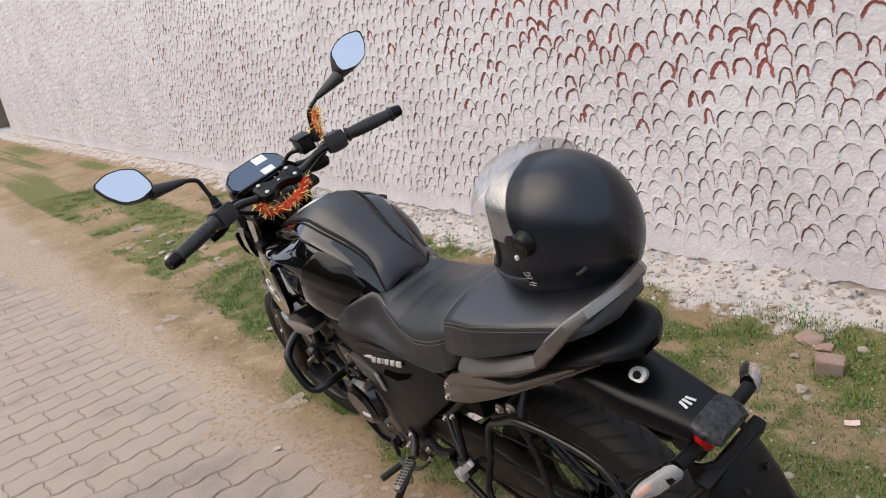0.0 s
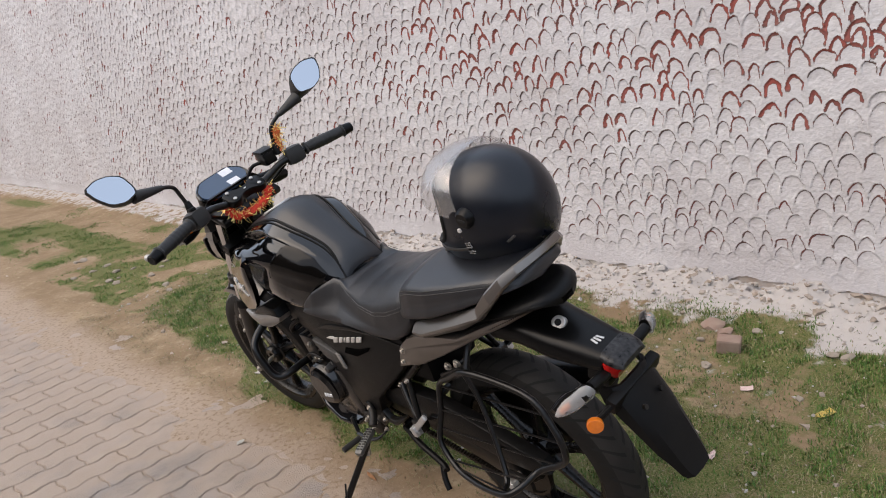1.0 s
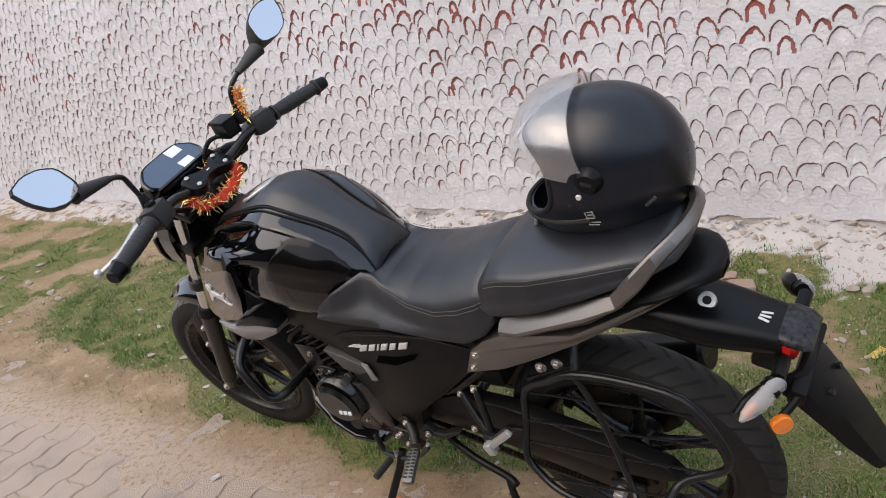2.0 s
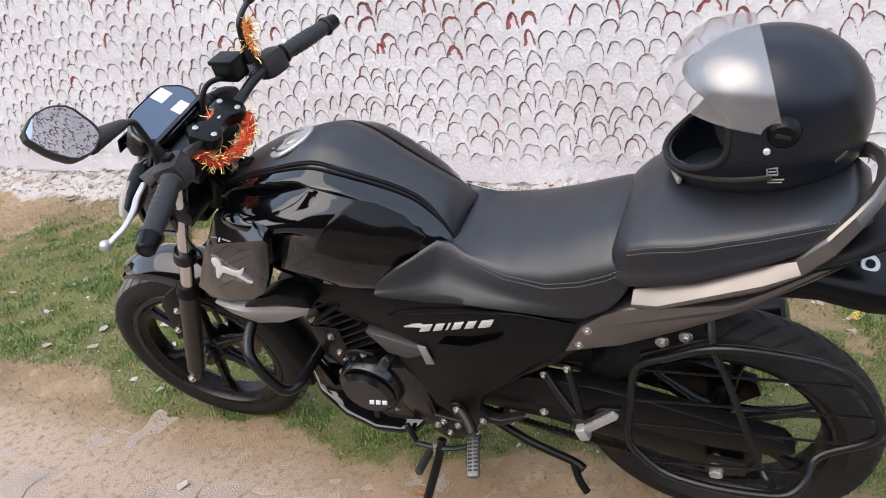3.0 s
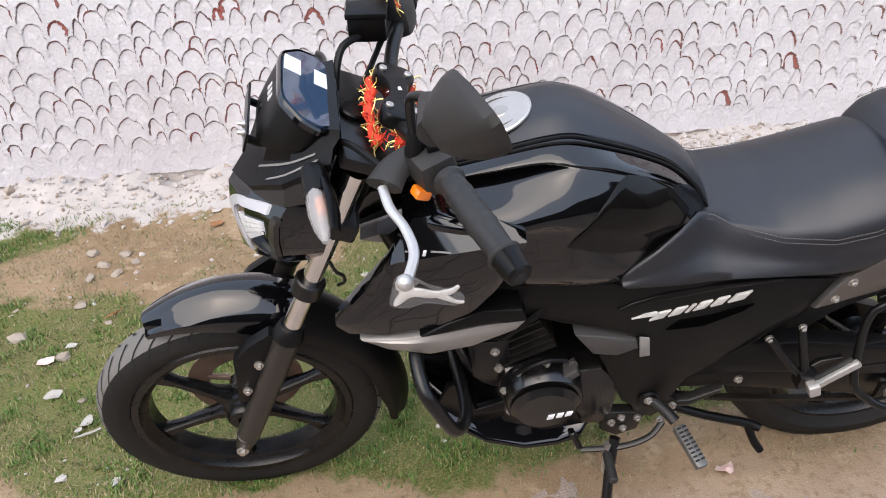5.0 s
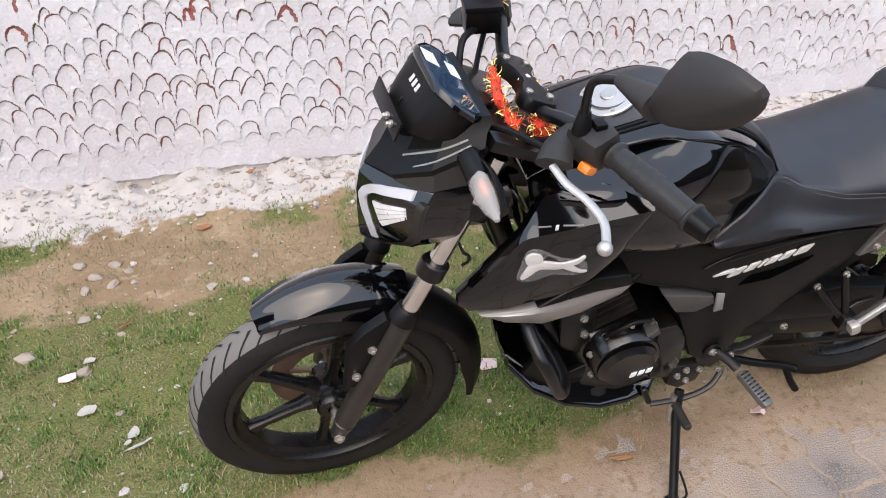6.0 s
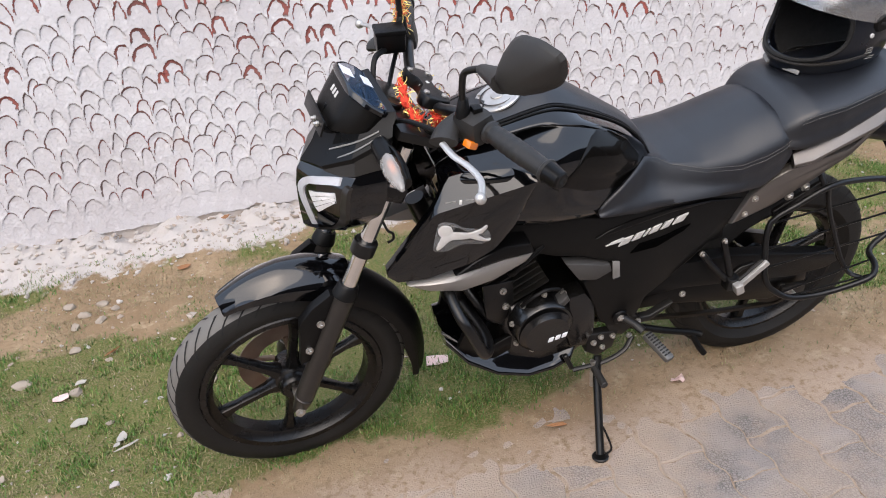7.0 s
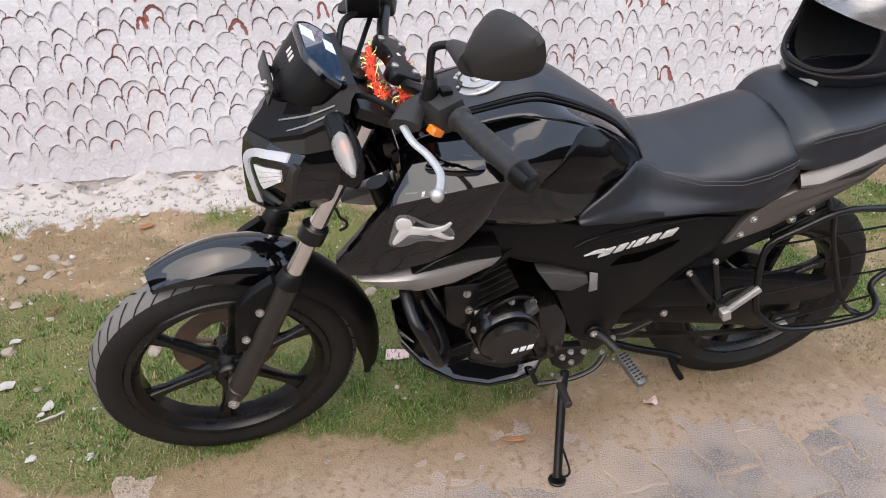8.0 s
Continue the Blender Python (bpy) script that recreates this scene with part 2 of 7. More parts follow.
# ---- the setting: plaster wall, footing, ground, pavers ----
def ground_material():
    """Sandy soil, turf and lime dust, mixed by what grows and lies there."""
    m = bpy.data.materials.new("soil_and_turf")
    m.use_nodes = True
    n, l = m.node_tree.nodes, m.node_tree.links
    p = n["Principled BSDF"]
    tc = n.new("ShaderNodeTexCoord")

    def noise_node(scale, detail=8, rough=0.6):
        t = n.new("ShaderNodeTexNoise")
        t.inputs["Scale"].default_value, t.inputs["Detail"].default_value, t.inputs["Roughness"].default_value = scale, detail, rough
        l.new(tc.outputs["Object"], t.inputs["Vector"])
        return t

    def mixed(a, b, fac):
        x = n.new("ShaderNodeMix")
        x.data_type = "RGBA"
        for key, v in (("A", a), ("B", b)):
            if isinstance(v, tuple):
                x.inputs[key].default_value = (*v, 1)
            else:
                l.new(v, x.inputs[key])
        l.new(fac, x.inputs["Factor"])
        return x.outputs["Result"]

    def ramp(src, lo, hi):
        r = n.new("ShaderNodeMapRange")
        r.interpolation_type = "SMOOTHSTEP"
        r.inputs["From Min"].default_value, r.inputs["From Max"].default_value = lo, hi
        l.new(src, r.inputs["Value"])
        return r.outputs["Result"]

    big, mid, fine = noise_node(2.2), noise_node(14), noise_node(190, 5)
    soil = mixed((0.302, 0.222, 0.141), (0.212, 0.144, 0.085), ramp(big.outputs["Fac"], 0.35, 0.65))
    soil = mixed(soil, (0.360, 0.283, 0.188), ramp(mid.outputs["Fac"], 0.52, 0.75))
    sandy = n.new("ShaderNodeAttribute")
    sandy.attribute_name = "sand"
    soil = mixed(soil, (0.360, 0.282, 0.222), sandy.outputs["Fac"])
    clod = noise_node(46, 6)
    soil = mixed(soil, (0.200, 0.141, 0.086), ramp(clod.outputs["Fac"], 0.46, 0.74))
    soil = mixed(soil, (0.444, 0.385, 0.293), ramp(fine.outputs["Fac"], 0.60, 0.78))
    at = n.new("ShaderNodeAttribute")
    at.attribute_name = "turf"
    add = n.new("ShaderNodeMath")
    add.operation = "MULTIPLY_ADD"
    add.inputs[1].default_value, add.inputs[2].default_value = 1.5, -0.75
    l.new(mid.outputs["Fac"], add.inputs[0])
    sm = n.new("ShaderNodeMath")
    l.new(add.outputs[0], sm.inputs[0])
    l.new(at.outputs["Fac"], sm.inputs[1])
    green = mixed((0.068, 0.098, 0.020), (0.176, 0.152, 0.072), ramp(fine.outputs["Fac"], 0.38, 0.62))
    col = mixed(soil, green, ramp(sm.outputs[0], 0.3, 0.75))
    li = n.new("ShaderNodeAttribute")
    li.attribute_name = "lime"
    s2 = n.new("ShaderNodeMath")
    l.new(li.outputs["Fac"], s2.inputs[0])
    l.new(add.outputs[0], s2.inputs[1])
    col = mixed(col, (0.440, 0.410, 0.390), ramp(s2.outputs[0], 0.38, 0.68))
    l.new(col, p.inputs["Base Color"])
    p.inputs["Roughness"].default_value = 0.95
    p.inputs["Specular IOR Level"].default_value = 0.2
    b = n.new("ShaderNodeBump")
    b.inputs["Strength"].default_value, b.inputs["Distance"].default_value = 0.7, 0.006
    l.new(fine.outputs["Fac"], b.inputs["Height"])
    l.new(b.outputs["Normal"], p.inputs["Normal"])
    return m


def plaster_material():
    """Whitewashed hand-thrown plaster, with stains, older red wash bare in the scallops' lips and dark lip shade
    painted in.
    """
    m = bpy.data.materials.new("whitewashed_plaster")
    m.use_nodes = True
    n, l = m.node_tree.nodes, m.node_tree.links
    p = n["Principled BSDF"]
    tc = n.new("ShaderNodeTexCoord")

    def noise_node(scale, detail=8):
        t = n.new("ShaderNodeTexNoise")
        t.inputs["Scale"].default_value, t.inputs["Detail"].default_value = scale, detail
        l.new(tc.outputs["Object"], t.inputs["Vector"])
        return t.outputs["Fac"]

    def ramp(src, lo, hi, top=1.0):
        r = n.new("ShaderNodeMapRange")
        r.inputs["From Min"].default_value, r.inputs["From Max"].default_value, r.inputs["To Max"].default_value = lo, hi, top
        l.new(src, r.inputs["Value"])
        return r.outputs["Result"]

    def mixed(a, b, fac):
        x = n.new("ShaderNodeMix")
        x.data_type = "RGBA"
        for key, v in (("A", a), ("B", b)):
            if isinstance(v, tuple):
                x.inputs[key].default_value = (*v, 1)
            else:
                l.new(v, x.inputs[key])
        l.new(fac, x.inputs["Factor"])
        return x.outputs["Result"]

    base = mixed((0.530, 0.519, 0.536), (0.455, 0.434, 0.446), ramp(noise_node(1.6), 0.35, 0.65))
    base = mixed(base, (0.413, 0.353, 0.313), ramp(noise_node(4.5), 0.62, 0.80, 0.55))
    base = mixed(base, (0.366, 0.347, 0.347), ramp(noise_node(45, 5), 0.58, 0.78, 0.5))
    tone = n.new("ShaderNodeAttribute")
    tone.attribute_name = "tone"
    bare = n.new("ShaderNodeAttribute")
    bare.attribute_name = "bare"
    ragged = n.new("ShaderNodeMath")
    ragged.operation = "MULTIPLY_ADD"
    ragged.inputs[1].default_value = 0.55
    l.new(noise_node(130, 5), ragged.inputs[0])
    l.new(bare.outputs["Fac"], ragged.inputs[2])
    inner = n.new("ShaderNodeMath")
    inner.operation = "MULTIPLY"
    l.new(ramp(ragged.outputs[0], 0.84, 1.16), inner.inputs[0])
    l.new(tone.outputs["Fac"], inner.inputs[1])
    # red is the bare older coat; dark brown paints the lips' shade
    wash_and_shade = mixed((0.080, 0.050, 0.043), (0.285, 0.036, 0.018), inner.outputs[0])
    base = mixed(base, (0.60, 0.59, 0.60), ramp(noise_node(28, 7), 0.56, 0.70, 0.6))
    col = mixed(base, wash_and_shade, ramp(ragged.outputs[0], 0.66, 0.90, 0.90))
    l.new(col, p.inputs["Base Color"])
    p.inputs["Roughness"].default_value = 0.92
    p.inputs["Specular IOR Level"].default_value = 0.25
    b = n.new("ShaderNodeBump")
    b.inputs["Strength"].default_value, b.inputs["Distance"].default_value = 0.8, 0.006
    l.new(noise_node(70, 8), b.inputs["Height"])
    l.new(b.outputs["Normal"], p.inputs["Normal"])
    return m


def paver_material():
    """Weathered grey concrete pavers with a stippled top and sandy dust."""
    m = bpy.data.materials.new("concrete_paver")
    m.use_nodes = True
    n, l = m.node_tree.nodes, m.node_tree.links
    p = n["Principled BSDF"]
    tc = n.new("ShaderNodeTexCoord")
    geo = n.new("ShaderNodeNewGeometry")

    def noise_node(scale, detail=8):
        t = n.new("ShaderNodeTexNoise")
        t.inputs["Scale"].default_value, t.inputs["Detail"].default_value = scale, detail
        l.new(geo.outputs["Position"], t.inputs["Vector"])
        return t.outputs["Fac"]

    def ramp(src, lo, hi, top=1.0):
        r = n.new("ShaderNodeMapRange")
        r.inputs["From Min"].default_value, r.inputs["From Max"].default_value, r.inputs["To Max"].default_value = lo, hi, top
        l.new(src, r.inputs["Value"])
        return r.outputs["Result"]

    def mixed(a, b, fac):
        x = n.new("ShaderNodeMix")
        x.data_type = "RGBA"
        for key, v in (("A", a), ("B", b)):
            if isinstance(v, tuple):
                x.inputs[key].default_value = (*v, 1)
            else:
                l.new(v, x.inputs[key])
        l.new(fac, x.inputs["Factor"])
        return x.outputs["Result"]

    info = n.new("ShaderNodeObjectInfo")
    col = mixed((0.242, 0.216, 0.202), (0.282, 0.248, 0.228), info.outputs["Random"])
    split = n.new("ShaderNodeSeparateXYZ")
    l.new(geo.outputs["Position"], split.inputs[0])
    blown = n.new("ShaderNodeMath")
    blown.operation = "ADD"
    l.new(ramp(split.outputs["X"], 1.3, -0.5, 0.22), blown.inputs[0])
    l.new(noise_node(3.4), blown.inputs[1])
    col = mixed(col, (0.16, 0.14, 0.128), ramp(noise_node(22, 4), 0.58, 0.80, 0.5))
    worm = n.new("ShaderNodeTexVoronoi")
    worm.feature = "DISTANCE_TO_EDGE"
    worm.inputs["Scale"].default_value = 130
    warp = n.new("ShaderNodeTexNoise")
    warp.inputs["Scale"].default_value = 110
    l.new(geo.outputs["Position"], warp.inputs["Vector"])
    vm = n.new("ShaderNodeVectorMath")
    vm.operation = "MULTIPLY_ADD"
    vm.inputs[1].default_value = (0.007, 0.007, 0.007)
    l.new(warp.outputs["Color"], vm.inputs[0])
    l.new(geo.outputs["Position"], vm.inputs[2])
    l.new(vm.outputs[0], worm.inputs["Vector"])
    pit = ramp(worm.outputs["Distance"], 0.0, 0.24)
    clear = ramp(noise_node(5.5, 5), 0.60, 0.47)
    dark = n.new("ShaderNodeMath")
    dark.operation = "MULTIPLY"
    inv = n.new("ShaderNodeMath")
    inv.operation = "SUBTRACT"
    inv.inputs[0].default_value = 0.80
    l.new(pit, inv.inputs[1])
    l.new(inv.outputs[0], dark.inputs[0])
    l.new(clear, dark.inputs[1])
    dark.use_clamp = True
    col = mixed(col, (0.078, 0.073, 0.068), dark.outputs[0])
    col = mixed(col, (0.385, 0.302, 0.238), ramp(blown.outputs[0], 0.42, 0.70, 0.80))
    col = mixed(col, (0.34, 0.262, 0.205), ramp(noise_node(13, 7), 0.50, 0.72, 0.6))
    l.new(col, p.inputs["Base Color"])
    p.inputs["Roughness"].default_value = 0.9
    b = n.new("ShaderNodeBump")
    b.inputs["Strength"].default_value, b.inputs["Distance"].default_value = 0.6, 0.004
    l.new(pit, b.inputs["Height"])
    b2 = n.new("ShaderNodeBump")
    b2.inputs["Strength"].default_value, b2.inputs["Distance"].default_value = 0.35, 0.003
    l.new(noise_node(180, 4), b2.inputs["Height"])
    l.new(b.outputs["Normal"], b2.inputs["Normal"])
    l.new(b2.outputs["Normal"], p.inputs["Normal"])
    return m


M["ground"], M["plaster"], M["paver"] = ground_material(), plaster_material(), paver_material()
M["lime"] = material("lime_footing", (0.50, 0.47, 0.45), 0.95, second=(0.32, 0.25, 0.20), scale=9, amount=0.9, bump=1.0, bump_scale=60)
M["brick"] = material("red_brick", (0.26, 0.145, 0.10), 0.9, second=(0.45, 0.36, 0.30), scale=14, bump=0.7, bump_scale=90)
M["stone"] = material("pale_stone", (0.29, 0.25, 0.205), 0.92, second=(0.21, 0.165, 0.13), scale=18, bump=0.6, bump_scale=80)
M["paper"] = material("dirty_paper", (0.36, 0.35, 0.32), 0.85, second=(0.25, 0.225, 0.19), scale=25, bump=0.3)
M["pinkpaper"] = material("printed_wrapper", (0.62, 0.42, 0.40), 0.6, second=(0.66, 0.60, 0.55), scale=60, bump=0.2)
M["yellow"] = material("yellow_wrapper", (0.62, 0.45, 0.10), 0.5, second=(0.15, 0.10, 0.08), scale=45, bump=0.2)
M["leaf"] = material("dry_leaf", (0.26, 0.12, 0.05), 0.8, second=(0.14, 0.065, 0.035), scale=40, bump=0.3)


def grid_mesh(name, X, Y, Z, mat, attrs=()):
    """A sheet over a grid of points, with named values at its points."""
    r, c = X.shape
    me = bpy.data.meshes.new(name)
    idx = np.arange(r * c).reshape(r, c)
    quads = np.stack([idx[:-1, :-1], idx[:-1, 1:], idx[1:, 1:], idx[1:, :-1]], -1).reshape(-1, 4)
    me.vertices.add(r * c)
    me.vertices.foreach_set("co", np.stack([X, Y, Z], -1).astype(np.float32).ravel())
    me.loops.add(quads.size)
    me.loops.foreach_set("vertex_index", quads.astype(np.int32).ravel())
    me.polygons.add(len(quads))
    me.polygons.foreach_set("loop_start", np.arange(0, quads.size, 4, dtype=np.int32))
    me.polygons.foreach_set("use_smooth", np.ones(len(quads), dtype=bool))
    for key, v in attrs:
        a = me.attributes.new(key, "FLOAT", "POINT")
        a.data.foreach_set("value", v.astype(np.float32).ravel())
    me.materials.append(mat)
    me.update(calc_edges=True)
    return new(name, me)


def fbm(X, Y, scale, seed, octaves=4):
    """Smooth value noise on arrays, between 0 and 1."""
    out, amp, tot = np.zeros_like(X, dtype=float), 1.0, 0.0
    rng = np.random.RandomState(seed)
    table = rng.rand(256, 256)
    for _ in range(octaves):
        u, v = X * scale, Y * scale
        i, j = np.floor(u).astype(int), np.floor(v).astype(int)
        f, g = u - i, v - j
        f, g = f * f * (3 - 2 * f), g * g * (3 - 2 * g)
        t = lambda a, b: table[a % 256, b % 256]
        out += amp * ((t(i, j) * (1 - f) + t(i + 1, j) * f) * (1 - g) + (t(i, j + 1) * (1 - f) + t(i + 1, j + 1) * f) * g)
        tot += amp
        amp, scale = amp * 0.5, scale * 2.03
    return out / tot


def smooth01(a, lo, hi):
    t = np.clip((a - lo) / (hi - lo), 0, 1)
    return t * t * (3 - 2 * t)


WALL_Y = 1.85
rs = np.random.RandomState(11)
SCALLOPS = []          # middle x, crown z, width, height, line, tone, lean, strength, side: rows from the top down
zrow = 2.72
while zrow > 0.10:
    x = -18.3 + rs.rand() * 0.1
    while x < 5.2:
        w = rs.uniform(0.050, 0.098)
        zt = zrow + rs.uniform(-0.026, 0.026) + 0.02 * math.sin(2.3 * x + zrow * 5) + 0.014 * math.sin(7.1 * x + zrow * 11)
        reddish = np.clip((zt - 0.62) / 0.45, 0, 1) * np.clip((x + 1.9) / 1.9, 0.10, 1)
        hot = rs.rand() < 0.45 + 0.45 * reddish
        thick = hot and rs.rand() < 0.03 + 0.75 * reddish
        lip = rs.uniform(0.007, 0.017) if thick else rs.uniform(0.0019, 0.0046)
        SCALLOPS.append((x + w / 2, zt, w * rs.uniform(0.86, 1.02), rs.uniform(0.036, 0.072), lip, rs.uniform(0.55, 1) if hot else rs.uniform(0.0, 0.5), rs.uniform(-0.5, 0.5), rs.uniform(0.75, 1.0), rs.uniform(-1.0, 1.0), rs.uniform(1.45, 2.3)))
        x += w * rs.uniform(0.96, 1.22)
    zrow -= rs.uniform(0.068, 0.082)


def plaster_coat(x0, x1, z0, z1, dx, dz, soft=0.0022):
    """One stretch of the scalloped coat: each scallop is scooped under a sharp lip round its arch and runs out flush below."""
    xs, zs = np.arange(x0, x1 + dx / 2, dx), np.arange(z0, z1 + dz / 2, dz)
    X, Z = np.meshgrid(xs, zs)
    rise = 0.0072
    H = np.full(X.shape, rise) + 0.003 * (fbm(X, Z, 9, 5) - 0.5)
    bare, tone = np.zeros_like(X), np.zeros_like(X)
    wig = 0.020 * (fbm(X, Z, 24, 9, 4) - 0.5)
    ragged = fbm(X, Z, 60, 19, 2)
    worn = smooth01(fbm(X, Z, 3.1, 29, 3), 0.30, 0.55)
    for cx, zt, w, h, lip, tn, skew, amp, lop, bow in SCALLOPS:
        if cx + w < x0 or cx - w > x1 or zt - 0.16 > z1 or zt + 0.02 < z0:
            continue
        i0, i1 = int(max(0, (cx - w * 0.62 - x0) / dx)), int(min(len(xs), (cx + w * 0.62 - x0) / dx + 2))
        j0, j1 = int(max(0, (zt - 0.135 - z0) / dz)), int(min(len(zs), (zt + 0.018 - z0) / dz + 2))
        if i0 >= i1 or j0 >= j1:
            continue
        s = np.s_[j0:j1, i0:i1]
        mid = zt - h
        u = (X[s] - cx + wig[s] + 0.10 * skew * (Z[s] - mid)) / (w / 2)
        v = np.maximum(Z[s] - mid + wig[s] * 0.8 + skew * 0.006 * u, 0) / h
        au = np.abs(u) + 1e-6
        g = (au ** bow + v ** bow) ** (1 / bow) + 1e-6
        slope = np.sqrt(((au / g) ** (bow - 1) / (w / 2)) ** 2 + ((v / g) ** (bow - 1) / h) ** 2) + 1e-6
        d = (1 - g) / slope
        below = np.maximum(mid - Z[s], 0)
        ok = (d > 0) & (below < 0.075)
        run = np.clip((zt - Z[s]) / (h + 0.075), 0, 1)
        lift = rise * smooth01(run, -0.15, 0.95) + 0.0012 * np.clip(1 - d / 0.012, 0, 1)
        H[s] = np.where(ok, np.minimum(H[s], lift), H[s])
        rim = (d <= 0) & (d > -0.006) & (Z[s] > mid - 0.01)
        H[s] = np.where(rim, H[s] + 0.0030 * (1 + d / 0.006), H[s])
        width = lip * (0.35 + 1.2 * ragged[s]) * np.clip(1.15 - 0.55 * np.abs(u - 0.7 * lop), 0.15, 1)
        fade = np.clip(1.05 - below / (0.012 + 0.02 * abs(lop)), 0, 1)
        k = np.clip((width - np.abs(d - 0.0012)) / soft + 0.5, 0, 1) * fade * (0.80 + 0.20 * amp) * (0.82 + 0.18 * worn[s])
        k = np.where((d > -0.002) & (below < 0.06), k, 0.0)
        bare[s] = np.where(ok & (k < bare[s]), np.maximum(k, bare[s] * 0.25), np.maximum(k, bare[s]))
        tone[s] = np.where(k > 0.05, tn, tone[s])
    H = H + 0.0046 * (fbm(X, Z, 24, 77, 5) - 0.5)
    edge = 0.055 + 0.07 * (fbm(X, Z * 0, 1.6, 3) - 0.5) + 0.045 * (fbm(X, Z * 0, 11, 4, 5) - 0.5)
    flat = smooth01(Z, edge + 0.08, edge + 0.15)
    H = H * (0.3 + 0.7 * flat)
    Y = WALL_Y - 0.004 - H
    return grid_mesh("plaster_coat", X, Y, np.maximum(Z, edge), M["plaster"], (("bare", bare * (0.2 + 0.8 * flat)), ("tone", tone)))


wall = part("wall_north", box((-2.2, WALL_Y + 0.122, 1.25), (32.0, 0.23, 2.9), 0.01), M["lime"], None)
tagged(wall, "white lime-plastered boundary wall with scalloped relief and red in the lips", "wall", kind="structure")
for xa, xb, za, zb, ddx, ddz, soft in ((-1.7, 2.3, 0.0, 1.62, 0.0041, 0.0041, 0.0045), (2.3, 3.8, 0.0, 1.62, 0.006, 0.006, 0.0055), (-3.0, -1.7, 0.0, 1.62, 0.0058, 0.0058, 0.0055),
                                       (-6.5, -3.0, 0.0, 2.7, 0.0068, 0.0064, 0.0048), (-16.7, -6.5, 0.0, 2.7, 0.015, 0.0105, 0.008), (-3.0, 3.8, 1.62, 2.7, 0.012, 0.011, 0.0075), (3.8, 13.7, 0.0, 2.7, 0.04, 0.04, 0.012), (-18.15, -16.7, 0.0, 2.7, 0.03, 0.02, 0.010)):
    coat = plaster_coat(xa, xb, za, zb, ddx, ddz, soft)
    coat.parent = wall
    tagged(coat, "scalloped whitewash coat with red and brown lips", kind="stuff")

# darkened on purpose: this colour keeps reflections in the bike dark
M["darkwall"] = material("dark_reflected_wall", (0.062, 0.050, 0.043), 0.95, second=(0.040, 0.034, 0.030), scale=3, amount=0.9, bump=0.6, bump_scale=40)
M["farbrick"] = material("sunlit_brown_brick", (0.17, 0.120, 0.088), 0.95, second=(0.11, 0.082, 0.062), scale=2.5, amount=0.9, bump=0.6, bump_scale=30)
# south and east walls are unseen additions that shape reflections and sky light
for name, c, size, key in (("wall_south", (-4.1, -6.6, 1.3), (36.2, 0.23, 2.6), "darkwall"), ("wall_west", (-22.1, 1.4, 1.3), (0.23, 15.7, 2.6), "farbrick"), ("wall_east", (13.9, -2.4, 1.3), (0.23, 8.2, 2.6), "darkwall")):
    tagged(part(name, box(c, size, 0.01), M[key], None), "plain brown wall added to close the lane", "wall", kind="structure")


# ground: one sheet to the horizon, fine near the bike
def spread(fine_a, fine_b, step, far):
    mid = list(np.arange(fine_a, fine_b + step / 2, step))
    out, g, a = [], step, fine_b
    while a < far:
        g *= 1.35
        a += g
        out.append(a)
    back, g, a = [], step, fine_a
    while a > -far:
        g *= 1.35
        a -= g
        back.append(a)
    return np.array(back[::-1] + mid + out)


def bare_patch(X, Y):
    """Trodden bare spots in the turf behind the motorcycle, 0 to 1."""
    return smooth01(X, 0.6, 1.0) * smooth01(Y, 0.30, 0.55) * smooth01(fbm(X + 61, Y + 7, 2.9, 27, 5), 0.53, 0.62)


def turf(X, Y):
    """How much grass grows at a place, 0 to 1."""
    f = fbm(X + 40, Y + 40, 1.7, 21, 5) + 0.30 * (fbm(X + 40, Y + 40, 7.0, 22, 3) - 0.5)
    start = np.where(X > -0.2, -0.04, -0.04 + 0.16 * smooth01(-X, 0.2, 0.9)) + 0.15 * smooth01(X, 0.55, 1.1) * (1 - smooth01(X, 1.9, 2.3)) + 0.16 * (fbm(X + 14, Y + 2, 3.0, 24, 3) - 0.5)
    band = smooth01(Y - start, 0.0, 0.20) * (1 - smooth01(Y, 0.80, 1.20) * (0.50 - 0.28 * smooth01(X, 0.6, 1.0)))
    bare = 1 - 0.55 * bare_patch(X, Y)
    return np.clip(bare * smooth01(f * 0.85 + 0.58 * band - 0.30, 0.28, 0.58) * smooth01(Y - start, -0.03, 0.20) * (1 - smooth01(Y, 1.42, 1.7)) * (1 - smooth01(-X, 1.5, 2.6) * (1 - smooth01(fbm(X + 51, Y + 52, 2.4, 25, 5), 0.42, 0.58))), 0, 1)


